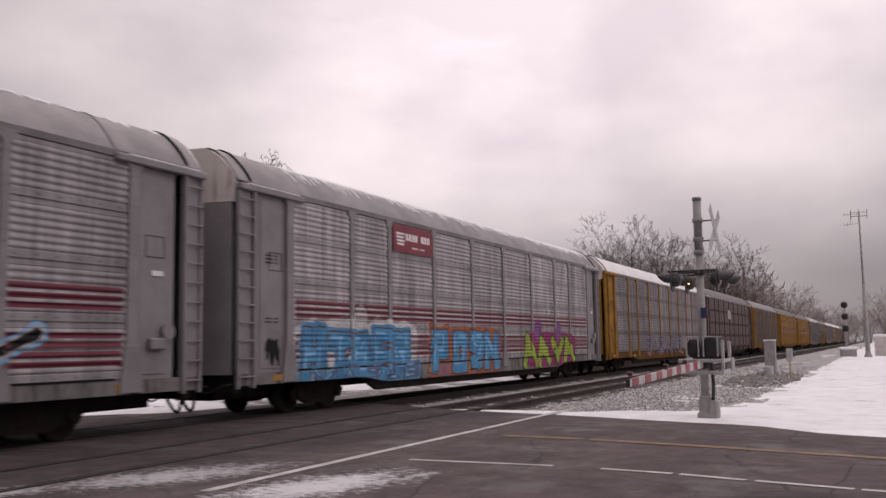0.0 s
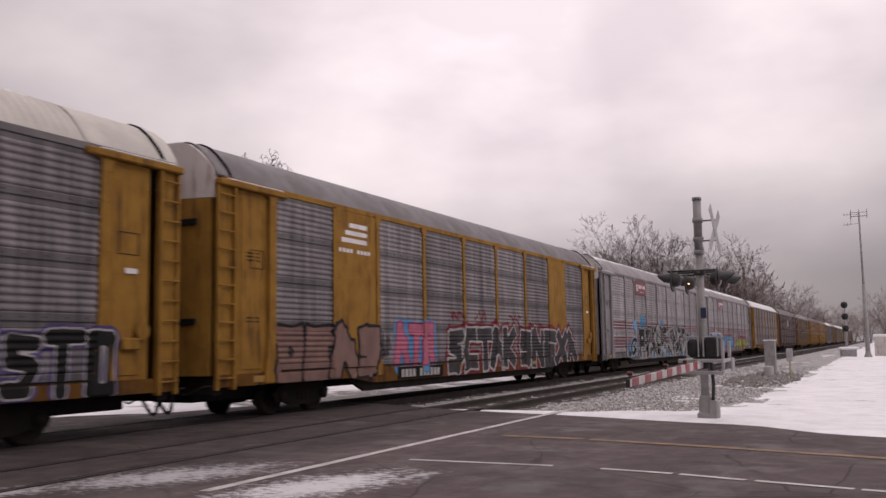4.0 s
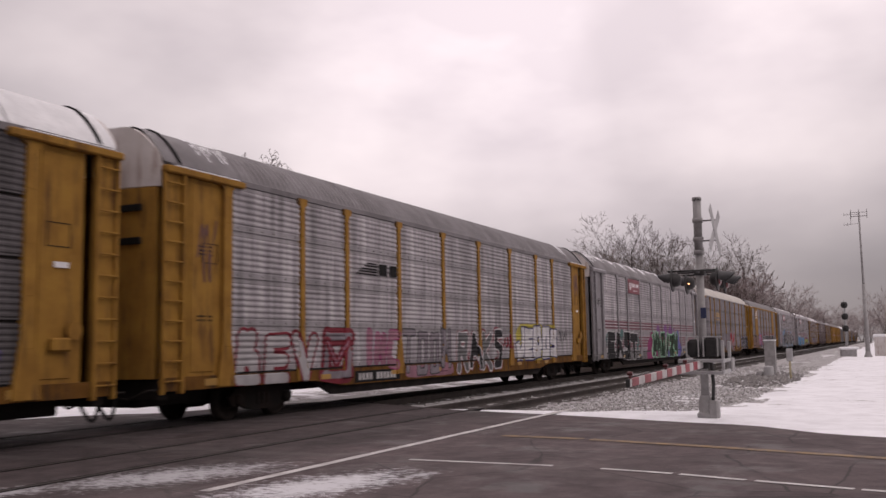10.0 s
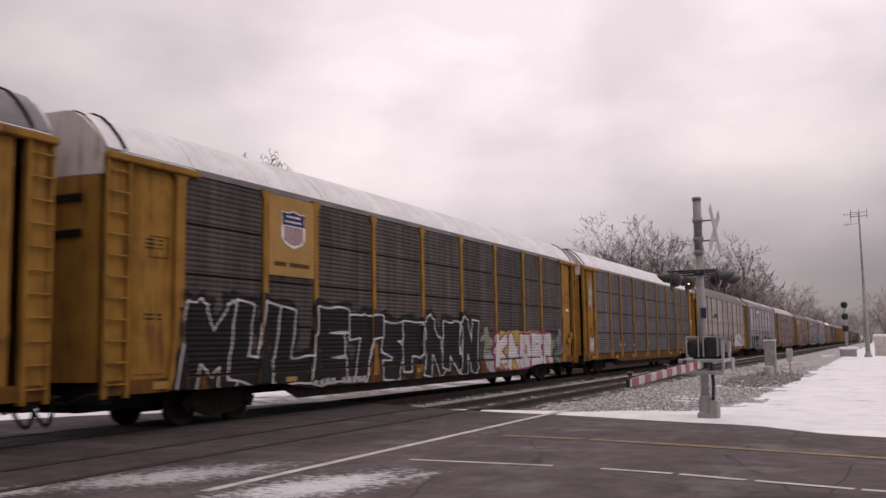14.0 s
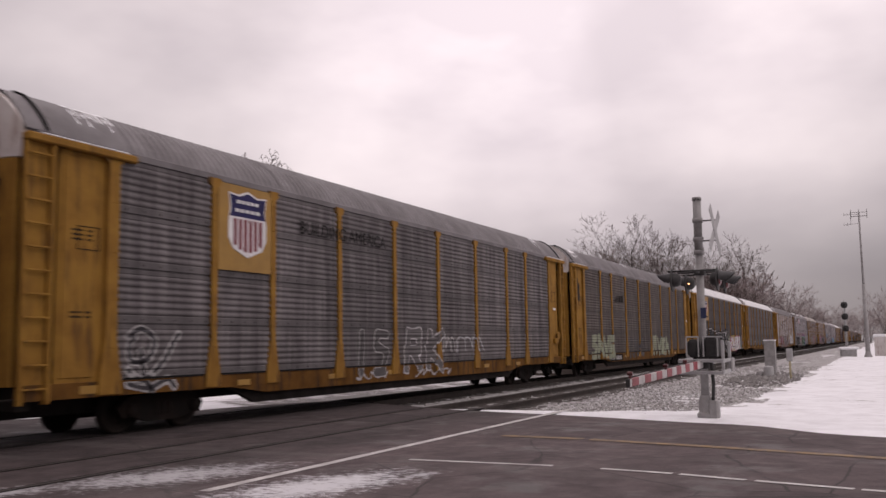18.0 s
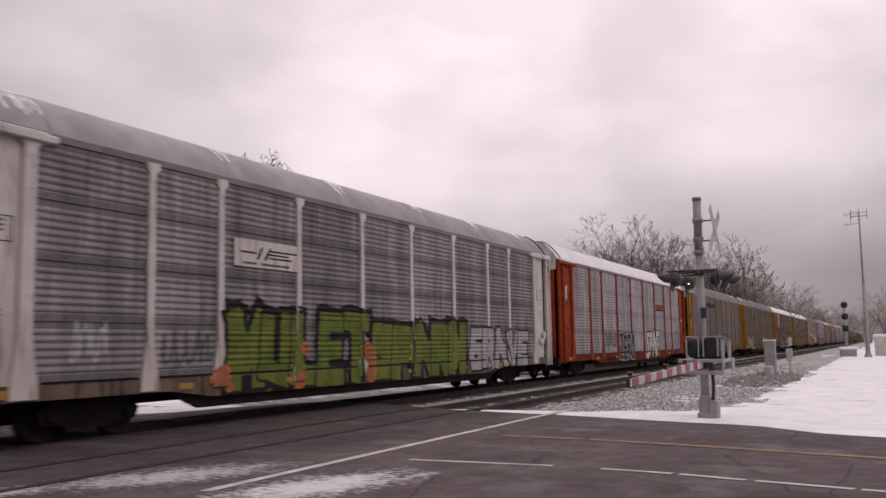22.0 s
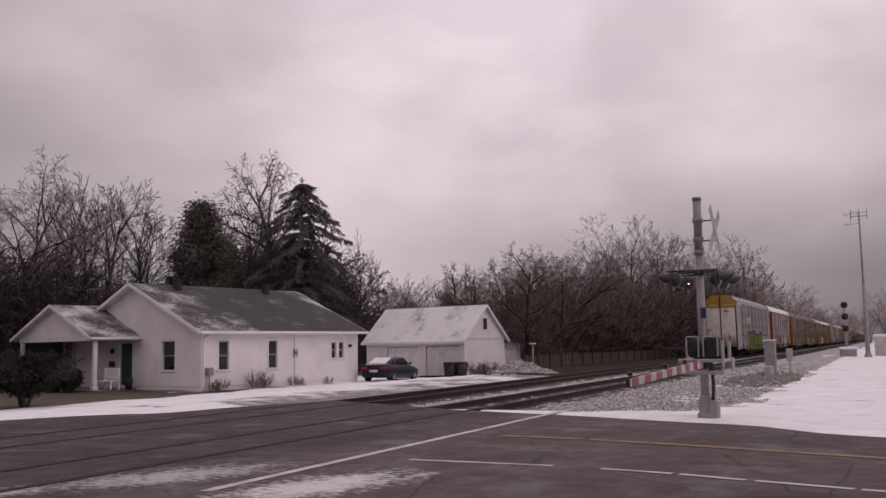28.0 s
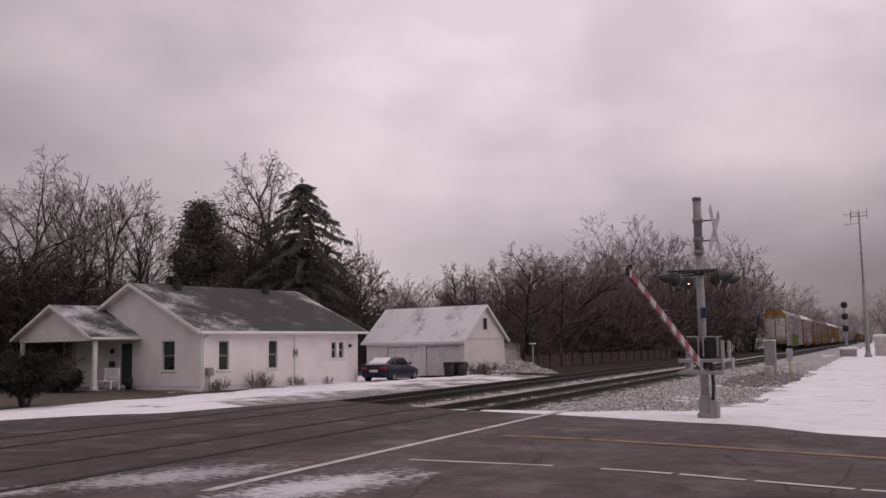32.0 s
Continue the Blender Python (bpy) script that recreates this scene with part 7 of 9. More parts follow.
def roofing(name, cover, bare=None, deep=0.72):
    """Dark shingles with snow lying in ragged patches, deep: how far it hides them; bare: the stretch of roof where it has melted."""
    m, nt, p = node_mat(name)
    co = coords(nt)
    big, mid, fine = noise_tex(nt, co, 0.7, 3, 0.6), noise_tex(nt, scaled(nt, co, 0.8, 1.4, 1.4), 7.0, 7, 0.85), noise_tex(nt, co, 22, 3, 0.75)
    base = blend(nt, ramp(nt, fine, 0.3, 0.7), (0.026, 0.024, 0.025), (0.058, 0.054, 0.056))
    k = math_node(nt, "ADD", math_node(nt, "MULTIPLY", big, 0.5), math_node(nt, "MULTIPLY", mid, 0.5))
    k = math_node(nt, "ADD", k, math_node(nt, "MULTIPLY", math_node(nt, "SUBTRACT", fine, 0.5), 0.30))
    if bare:
        sep = nt.nodes.new("ShaderNodeSeparateXYZ")
        nt.links.new(co, sep.inputs[0])
        edge = math_node(nt, "ADD", sep.outputs["X"], math_node(nt, "MULTIPLY", math_node(nt, "SUBTRACT", mid, 0.5), 3.0))
        edge = math_node(nt, "ADD", edge, math_node(nt, "MULTIPLY", sep.outputs["Z"], 0.9))
        off = math_node(nt, "MULTIPLY", ramp(nt, edge, bare[0], bare[0] + 1.6), ramp(nt, math_node(nt, "MULTIPLY", edge, -1.0), -bare[1] - 0.5, -bare[1] + 0.3))
        k = math_node(nt, "SUBTRACT", k, math_node(nt, "MULTIPLY", off, 0.11))
    col = blend(nt, math_node(nt, "MULTIPLY", ramp(nt, k, cover, cover + 0.20), deep), base, (0.72, 0.72, 0.74))
    nt.links.new(col, p.inputs["Base Color"])
    p.inputs["Roughness"].default_value = 0.85
    bump(nt, p, fine, 0.6, 0.02)
    return m


def window_glass():
    m, nt, p = node_mat("dark_window_glass")
    p.inputs["Base Color"].default_value = (0.012, 0.013, 0.014, 1)
    p.inputs["Roughness"].default_value = 0.08
    return m


M["siding"] = siding()
M["shingle"] = roofing("shingles_under_thin_snow", 0.42)
M["shingle_melted"] = roofing("shingles_partly_bare_of_snow", 0.445, (5.4, 14.6))
M["shingle_snowy"] = roofing("shingles_under_snow", 0.30, None, 0.95)
M["shingle_rear"] = roofing("old_shingles_with_traces_of_snow", 0.56)
M["trim"] = surface("white_trim_paint", (0.78, 0.76, 0.76), (0.68, 0.66, 0.66), 0.5, 0.0, 3, 40, 0.03, 0.002)
M["glass"] = window_glass()
M["door_white"] = surface("dull_white_door_paint", (0.78, 0.745, 0.75), (0.64, 0.61, 0.617), 0.55, 0.0, 2, 40, 0.04, 0.002)
M["door_green"] = surface("dark_green_door_paint", (0.011, 0.042, 0.043), None, 0.45, 0.0, 3, 40, 0.03, 0.002)
M["concrete"] = surface("weathered_concrete", (0.26, 0.245, 0.235), (0.19, 0.18, 0.17), 0.85, 0.0, 2, 30, 0.3, 0.004)
M["pipe_black"] = surface("sooty_black_metal", (0.02, 0.02, 0.02), None, 0.7, 0.0, 4, 40, 0.1, 0.002)
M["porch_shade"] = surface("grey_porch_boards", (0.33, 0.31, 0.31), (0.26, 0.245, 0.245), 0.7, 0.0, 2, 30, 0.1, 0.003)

YARD = -0.40
HOUSE = Matrix.Translation((33.5, 28.9, YARD)) @ Matrix.Rotation(math.atan2(-0.19, 0.982), 4, "Z")   # x along the long side, y to the far side, from the corner nearest the camera
LONG, WIDE, EAVE, RIDGE = 10.85, 10.6, 2.88, 5.26
house = thing("house", "white board-sided bungalow with a snow-dusted shingle roof", "house", at=HOUSE)


def board_wall(parent, x0, x1, z0, z1, holes=(), slope=None, step=0.12, at=None):
    """Lapped boards in the x-z plane, facing -y, each a part; holes are (x0, x1, z0, z1); slope gives the limits of a gable at a height."""
    z = z0
    while z < z1 - 0.01:
        t = min(z1, z + step)
        a, b = (x0, x1) if slope is None else slope(z + 0.5 * step)
        spans = [(a, b)]
        for h0, h1, g0, g1 in holes:
            if t > g0 + 0.02 and z < g1 - 0.02:
                spans = [q for u, v in spans for q in ((u, min(v, h0)), (max(u, h1), v)) if q[1] - q[0] > 0.01]
        for u, v in spans:
            s = Shape().add([(u, -0.045, z), (v, -0.045, z), (v, -0.006, t + 0.015), (u, -0.006, t + 0.015), (u, 0.0, z), (v, 0.0, z), (v, 0.0, t + 0.015), (u, 0.0, t + 0.015)],
                            [(0, 1, 2, 3), (4, 5, 1, 0), (1, 5, 6, 2), (0, 3, 7, 4), (3, 2, 6, 7), (4, 7, 6, 5)])
            part("board", s.mesh("board", M["siding"]), None, parent, at=at)
        z = t


def core_wall(x0, x1, z0, z1, holes, thick=0.14):
    s = Shape()
    xs = sorted({x0, x1, *[h for q in holes for h in q[:2]]})
    for a, b in zip(xs, xs[1:]):
        segs = [(z0, z1)]
        for h0, h1, g0, g1 in holes:
            if a >= h0 - 1e-6 and b <= h1 + 1e-6:
                segs = [q for u, v in segs for q in ((u, min(v, g0)), (max(u, g1), v)) if q[1] - q[0] > 0.01]
        for u, v in segs:
            s.box((a, 0.002, u), (b, thick, v))
    return s


def sash_window(parent, x0, x1, z0, z1, m, curtain=True):
    win = part("window", Shape().box((x0 - 0.11, -0.05, z1), (x1 + 0.11, 0.0, z1 + 0.11), 0.008).box((x0 - 0.11, -0.05, z0), (x0, 0.0, z1), 0.008).box((x1, -0.05, z0), (x1 + 0.11, 0.0, z1), 0.008), M["trim"], parent, "white-trimmed double-hung window", at=m)
    part("sill", Shape().box((x0 - 0.14, -0.09, z0 - 0.09), (x1 + 0.14, 0.0, z0), 0.012), M["trim"], win)
    zm = (z0 + z1) / 2
    s = Shape()
    for a, b, y in ((zm, z1, 0.03), (z0, zm, 0.055)):
        s.box((x0, y, a), (x0 + 0.035, y + 0.025, b)).box((x1 - 0.035, y, a), (x1, y + 0.025, b)).box((x0, y, b - 0.03), (x1, y + 0.025, b)).box((x0, y, a), (x1, y + 0.025, a + 0.03))
    part("sash", s, M["porch_shade"], win)
    part("pane", Shape().box((x0 + 0.045, 0.040, zm + 0.04), (x1 - 0.045, 0.046, z1 - 0.05)), M["glass"], win)
    part("pane", Shape().box((x0 + 0.045, 0.065, z0 + 0.04), (x1 - 0.045, 0.071, zm - 0.05)), M["glass"], win)
    return win


SIDE_HOLES = [(1.0, 1.6, 0.98, 2.36), (4.17, 4.75, 0.98, 2.36), (8.74, 9.12, 1.40, 2.26), (9.33, 9.70, 1.40, 2.26)]
part("wall", core_wall(0.0, LONG, 0.0, EAVE, SIDE_HOLES), M["siding"], house, "white board wall")
board_wall(house, 0.0, LONG, 0.25, EAVE, [(a - 0.1, b + 0.1, c - 0.1, d + 0.1) for a, b, c, d in SIDE_HOLES])
for h in SIDE_HOLES:
    sash_window(house, *h, Matrix.Identity(4))
FRONT = Matrix.Rotation(radians(-90), 4, "Z")          # front wall: its x runs towards -y of the house
FRONT_HOLES = [(-2.95, -1.98, 1.0, 2.40), (-6.50, -5.42, 0.12, 2.36)]
part("wall", core_wall(-WIDE, 0.0, 0.0, EAVE, FRONT_HOLES), M["siding"], house, "white board wall", at=FRONT)
gable = lambda z: (-WIDE + (z - EAVE) * (WIDE / 2) / (RIDGE - EAVE), -(z - EAVE) * (WIDE / 2) / (RIDGE - EAVE))
board_wall(house, -WIDE, 0.0, 0.25, EAVE, [(a - 0.1, b + 0.1, c - 0.1, d + 0.1) for a, b, c, d in FRONT_HOLES], at=FRONT)
board_wall(house, -WIDE, 0.0, EAVE, RIDGE - 0.1, (), gable, at=FRONT)
part("gable_core", Shape().prism([(0, EAVE), (WIDE, EAVE), (WIDE / 2, RIDGE)], 0.01, 0.12, "x"), M["siding"], house)
part("gable_core", Shape().prism([(0, EAVE), (WIDE, EAVE), (WIDE / 2, RIDGE)], LONG - 0.12, LONG, "x"), M["siding"], house)
part("wall", Shape().box((LONG - 0.14, 0.14, 0), (LONG, WIDE, EAVE)).box((0.14, WIDE - 0.14, 0), (LONG - 0.14, WIDE, EAVE)), M["siding"], house, "white rear walls")
sash_window(house, *FRONT_HOLES[0], FRONT)
d = part("door", Shape().box((-6.45, 0.05, 0.12), (-5.47, 0.10, 2.34), 0.01), M["door_green"], house, "dark green front door", at=FRONT)
part("door_frame", Shape().box((-6.60, -0.04, 0.1), (-6.48, 0.03, 2.46), 0.008).box((-5.44, -0.04, 0.1), (-5.32, 0.03, 2.46), 0.008).box((-6.60, -0.04, 2.36), (-5.32, 0.03, 2.46), 0.008), M["trim"], d)
part("knob", Shape().lathe([(0.0, -0.06), (0.03, -0.05), (0.03, -0.03), (0.012, -0.02), (0.012, 0.05)], (-5.58, 0.04, 1.15), "y", 10), M["pipe_black"], d)
part("foundation", Shape().box((-0.012, -0.012, -0.3), (LONG + 0.012, WIDE, 0.24)), M["siding"], house, "low white-painted foundation")
for x, y in ((-0.035, -0.035), (LONG - 0.06, -0.035)):
    part("corner_board", Shape().box((x, y, 0.2), (x + 0.095, y + 0.095, EAVE), 0.006), M["trim"], house)
# roof: two slopes with overhang
OVER, RAKE = 0.42, 0.45
slope_k = (RIDGE - EAVE) / (WIDE / 2)


def roof_slab(x0, x1, y_eave, y_ridge, z_ridge, k, mat, parent, name="roof"):
    """One slope as a slab 0.1 thick, cut into courses; y_eave to y_ridge."""
    zf = lambda y: z_ridge - abs(y_ridge - y) * k
    n = 16
    prof = [(y_eave, zf(y_eave) - 0.10)]
    for i in range(n):
        a, b = y_eave + (y_ridge - y_eave) * i / n, y_eave + (y_ridge - y_eave) * (i + 1) / n
        prof += [(a, zf(a) + 0.012), (b, zf(b) + 0.003)]
    prof.append((y_ridge, z_ridge - 0.10))
    s = Shape().prism(prof, x0, x1, "x")
    return part(name, s, mat, parent, "shingle roof slope with patches of snow")


TOP = RIDGE + 0.14
near_roof = roof_slab(-RAKE, LONG + RAKE, -OVER, WIDE / 2, TOP, slope_k, M["shingle_melted"], house)
roof_slab(-RAKE, LONG + RAKE, WIDE + OVER, WIDE / 2, TOP, slope_k, M["shingle_rear"], house)
eave_z = TOP - (WIDE / 2 + OVER) * slope_k
part("gutter", Shape().box((-RAKE, -OVER - 0.11, eave_z - 0.13), (LONG + RAKE, -OVER, eave_z - 0.0), 0.02), M["trim"], house, "white gutter")
part("soffit", Shape().box((-RAKE + 0.02, -OVER, eave_z - 0.13), (LONG + RAKE - 0.02, 0.0, eave_z - 0.105)), M["trim"], house)
for x in (-RAKE - 0.03, LONG + RAKE):
    s = Shape()
    for y in (-OVER, WIDE + OVER):
        s.add([(x + dx, yy, zz + dz) for dx in (0, 0.03) for yy, zz in ((y, eave_z), (WIDE / 2, TOP)) for dz in (-0.16, 0.01)], [(0, 1, 3, 2), (4, 6, 7, 5), (0, 2, 6, 4), (1, 5, 7, 3), (0, 4, 5, 1), (2, 3, 7, 6)])
    part("rake_board", s, M["trim"], house)
part("downspout", Shape().box((5.95, -0.10, 0.1), (6.03, -0.03, eave_z - 0.1), 0.01), M["trim"], house)
part("downspout", Shape().box((0.03, -0.11, 0.1), (0.11, -0.04, eave_z - 0.3), 0.01).pipe([(0.07, -0.08, eave_z - 0.3), (0.3, -OVER, eave_z - 0.08)], 0.035, 6), M["trim"], house)
part("electric_meter", Shape().lathe([(0.0, -0.16), (0.10, -0.14), (0.11, -0.04), (0.11, 0.0)], (6.0, -0.05, 1.75), "y", 12).box((5.86, -0.09, 1.48), (6.14, -0.02, 1.95), 0.02), M["post_grey"], house)
part("gas_meter", Shape().box((0.18, -0.32, 0.75), (0.50, -0.05, 1.12), 0.03).tube((0.3, -0.2, 0.1), (0.3, -0.2, 0.8), 0.025, 0.025, 6), M["post_grey"], house)
part("wall_lamp", Shape().lathe([(0.0, -0.2), (0.09, -0.16), (0.09, -0.04), (0.0, 0.0)], (10.15, -0.03, 2.05), "y", 10), M["pipe_black"], house)
for px, py in ((2.1, 4.7), (8.2, 4.7)):
    z = TOP - abs(WIDE / 2 - py) * slope_k
    ch = part("chimney", Shape().box((px - 0.17, py - 0.17, z - 0.2), (px + 0.17, py + 0.17, z + 0.5), 0.015), M["pipe_black"], house, "short black chimney vent")
    part("chimney_cap", Shape().box((px - 0.21, py - 0.21, z + 0.5), (px + 0.21, py + 0.21, z + 0.55), 0.01), M["pipe_black"], ch)
# porch with its own gable
PF, PR, PL, PM, PTOP, PEAVE = -2.5, 4.95, 11.9, 8.42, 4.36, 2.78
pk = (PTOP - PEAVE) / (PM - PR)
for ya in (-OVER, WIDE + OVER):
    s = Shape()
    s.add([(x, yy, zz + dz) for x in (-RAKE + 0.005, 0.0) for yy, zz in ((ya, eave_z), (WIDE / 2, TOP)) for dz in (-0.125, -0.104)], [(0, 1, 3, 2), (4, 6, 7, 5), (0, 2, 6, 4), (1, 5, 7, 3), (0, 4, 5, 1), (2, 3, 7, 6)])
    part("rake_soffit", s, M["trim"], house, "pale boards under the gable overhang")
porch = part("porch", Shape().box((PF + 0.1, PR + 0.1, -0.3), (-0.02, PL - 0.1, 0.10), 0.02), M["concrete"], house, "open front porch on a concrete slab")
for ya in (PR - 0.25, PL + 0.25):
    roof_slab(PF - 0.35, 0.0, ya, PM, PTOP, pk, M["shingle"] if ya < PM else M["shingle_rear"], porch, "porch_roof")
board_wall(porch, -PL, -PR, PEAVE - 0.06, PTOP - 0.16, (), lambda z: (-PL + (z - PEAVE + 0.06) / pk, -PR - (z - PEAVE + 0.06) / pk), at=Matrix.Translation((PF, 0, 0)) @ FRONT)
part("porch_gable_core", Shape().prism([(PR + 0.1, PEAVE - 0.05), (PL - 0.1, PEAVE - 0.05), (PM, PTOP - 0.16)], PF + 0.005, PF + 0.08, "x"), M["siding"], porch)
part("porch_beam", Shape().box((PF - 0.02, PR - 0.02, PEAVE - 0.30), (PF + 0.14, PL, PEAVE - 0.06), 0.015).box((PF, PR - 0.02, PEAVE - 0.28), (0, PR + 0.12, PEAVE - 0.06), 0.015), M["trim"], porch)
s = Shape()
for ya, xx in ((PR - 0.25, PF - 0.38), (PL + 0.25, PF - 0.38)):
    zz = PTOP - abs(PM - ya) * pk
    s.add([(xx + dx, yy, z2 + dz) for dx in (0, 0.03) for yy, z2 in ((ya, zz), (PM, PTOP)) for dz in (-0.15, 0.012)], [(0, 1, 3, 2), (4, 6, 7, 5), (0, 2, 6, 4), (1, 5, 7, 3), (0, 4, 5, 1), (2, 3, 7, 6)])
part("rake_board", s, M["trim"], porch)
part("gutter", Shape().box((PF - 0.35, PR - 0.35, PTOP - (PM - PR + 0.25) * pk - 0.13), (-0.05, PR - 0.25, PTOP - (PM - PR + 0.25) * pk - 0.01), 0.02), M["trim"], porch)
for ya in (PR - 0.25, PL + 0.25):
    zz = PTOP - abs(PM - ya) * pk
    s = Shape()
    s.add([(x, yy, z2 + dz) for x in (PF - 0.345, PF) for yy, z2 in ((ya, zz), (PM, PTOP)) for dz in (-0.125, -0.104)], [(0, 1, 3, 2), (4, 6, 7, 5), (0, 2, 6, 4), (1, 5, 7, 3), (0, 4, 5, 1), (2, 3, 7, 6)])
    part("rake_soffit", s, M["trim"], porch, "pale boards under the gable overhang")
for y in (PR + 0.02, PL - 0.25):
    part("porch_post", Shape().box((PF, y - 0.10, 0.10), (PF + 0.17, y + 0.10, PEAVE - 0.28), 0.012).box((PF - 0.04, y - 0.14, 0.10), (PF + 0.21, y + 0.14, 0.26), 0.012), M["trim"], porch)
M["porch_board"] = surface("beige_porch_boards", (0.40, 0.345, 0.32), (0.33, 0.285, 0.265), 0.7, 0.0, 2, 30, 0.1, 0.003, (0.2, 0.16, 0.14), 0.3, True)
part("porch_wall", Shape().box((0.02, WIDE + 0.01, -0.3), (0.14, PL + 0.1, PEAVE + 0.1)), M["porch_board"], porch, "beige boarded wall at the back of the porch")
for y in np.arange(WIDE + 0.25, PL, 0.9):
    part("batten", Shape().box((-0.025, y - 0.035, 0.1), (0.018, y + 0.035, PEAVE - 0.05), 0.005), M["trim"], porch)
part("mail_box", Shape().box((-0.16, 6.9, 1.15), (-0.04, 7.3, 1.45), 0.02), M["pipe_black"], house, "black letter box beside the door")
part("wall_lamp", Shape().box((-0.16, 7.0, 1.85), (-0.04, 7.18, 2.1), 0.02), M["pipe_black"], house)

# porch bench
H = lambda x, y, z=0.0: HOUSE @ Matrix.Translation((x, y, z))
bench = thing("porch_bench", "white wooden bench on the porch", "bench", at=H(-1.55, 4.62 + 0.55, 0.10))
part("seat", Shape().box((-0.25, -0.62, 0.40), (0.25, 0.62, 0.45), 0.01), M["trim"], bench)
for i in range(3):
    part("back_slat", Shape().box((0.22, -0.62, 0.52 + 0.18 * i), (0.26, 0.62, 0.67 + 0.18 * i), 0.008), M["trim"], bench)
for x in (-0.22, 0.22):
    for y in (-0.58, 0.58):
        part("leg", Shape().box((x - 0.03, y - 0.03, 0), (x + 0.03, y + 0.03, 0.40 if x < 0 else 1.05), 0.006), M["trim"], bench)
pot = thing("flower_pot", "terracotta pot on the porch", "flower pot", at=H(-2.2, 8.6, 0.10))
part("pot", Shape().lathe([(0.0, 0.0), (0.20, 0.0), (0.30, 0.32), (0.33, 0.32), (0.33, 0.40), (0.28, 0.40), (0.25, 0.30), (0.0, 0.30)], (0, 0, 0), "z", 18), surface("terracotta", (0.22, 0.07, 0.04), None, 0.8), pot)
urn = thing("planter", "dark round planter beside the front door", "planter", at=H(-0.5, 5.0, 0.10))
part("pot", Shape().lathe([(0.0, 0.0), (0.15, 0.0), (0.20, 0.3), (0.18, 0.55), (0.16, 0.55), (0.16, 0.4), (0.0, 0.4)], (0, 0, 0), "z", 18), M["pipe_black"], urn)

# garage: ridge parallel to the front, doors towards the camera
GAR = Matrix.Translation((51.57, 23.52, -0.46)) @ Matrix.Rotation(math.atan2(-0.19, 0.982), 4, "Z")
GD, GW, GE, GR = 4.6, 8.15, 2.45, 4.50
garage = thing("garage", "white two-door garage with a snow-covered gable roof", "garage", at=GAR)
GH = [(-6.35, -3.70, 0.02, 1.98), (-3.05, -0.40, 0.02, 2.0)]
part("wall", core_wall(-GW, 0.0, 0.0, GE, GH, 0.22), M["siding"], garage, "white board front", at=FRONT)
for a, b, z0, z1 in GH:
    dr = part("garage_door", Shape().box((a, 0.07, z0), (b, 0.11, z1), 0.006), M["door_white"], garage, "white panelled garage door", at=FRONT)
    for i in range(4):
        for j in range(4):
            w, h = (b - a) / 4, (z1 - z0) / 4
            part("door_panel", Shape().box((a + w * i + 0.06, 0.052, z0 + h * j + 0.06), (a + w * (i + 1) - 0.06, 0.068, z0 + h * (j + 1) - 0.06), 0.008), M["door_white"], dr)
part("wall", Shape().box((0.14, 0.002, 0), (GD, 0.14, GE)).box((GD - 0.14, 0.14, 0), (GD, GW, GE)).box((0.14, GW - 0.14, 0), (GD - 0.14, GW, GE)), M["siding"], garage)
gg = lambda z: ((z - GE) * (GD / 2) / (GR - GE), GD - (z - GE) * (GD / 2) / (GR - GE))
board_wall(garage, 0, GD, GE, GR - 0.08, [(1.95, 2.62, 3.0, 3.75)], gg)
part("gable_core", Shape().prism([(0.02, GE), (GD - 0.02, GE), (GD / 2, GR)], 0.002, 0.10, "y"), M["siding"], garage)
part("gable_core", Shape().prism([(0.02, GE), (GD - 0.02, GE), (GD / 2, GR)], GW - 0.1, GW, "y"), M["siding"], garage)
part("window", Shape().box((1.98, -0.06, 2.95), (2.58, -0.03, 3.82), 0.006), M["trim"], garage, "small gable window")
part("pane", Shape().box((2.06, -0.066, 3.03), (2.50, -0.061, 3.74)), M["glass"], garage)
gk = (GR - GE) / (GD / 2)
GT = GR + 0.12
for xe, mt in ((-0.30, "shingle_snowy"), (GD + 0.30, "shingle_rear")):
    zf = lambda x: GT - abs(GD / 2 - x) * gk
    n = 12
    prof = [(xe, zf(xe) - 0.09)]
    for i in range(n):
        a, b = xe + (GD / 2 - xe) * i / n, xe + (GD / 2 - xe) * (i + 1) / n
        prof += [(a, zf(a) + 0.008), (b, zf(b) + 0.003)]
    prof.append((GD / 2, GT - 0.09))
    s = Shape().prism(prof, -0.22, GW + 0.22, "y")
    part("roof", s, M[mt], garage, "shingle slope under snow")
for a, b, z0, z1 in GH:      # dark gap round each door
    part("door_gap", Shape().box((a, 0.045, z1 - 0.03), (b, 0.07, z1)).box((a, 0.045, z0), (a + 0.02, 0.07, z1 - 0.03)).box((b - 0.02, 0.045, z0), (b, 0.07, z1 - 0.03)), M["pipe_black"], garage, at=FRONT)
s = Shape()      # rake boards along the gable
for xe in (-0.30, GD + 0.30):
    ze = GT - (GD / 2 + 0.3) * gk
    s.add([(xx, yy, zz + dz) for yy in (-0.26, -0.225) for xx, zz in ((xe, ze), (GD / 2, GT)) for dz in (-0.15, 0.03)], [(0, 1, 3, 2), (4, 6, 7, 5), (0, 2, 6, 4), (1, 5, 7, 3), (0, 4, 5, 1), (2, 3, 7, 6)])
part("rake_board", s, M["trim"], garage)
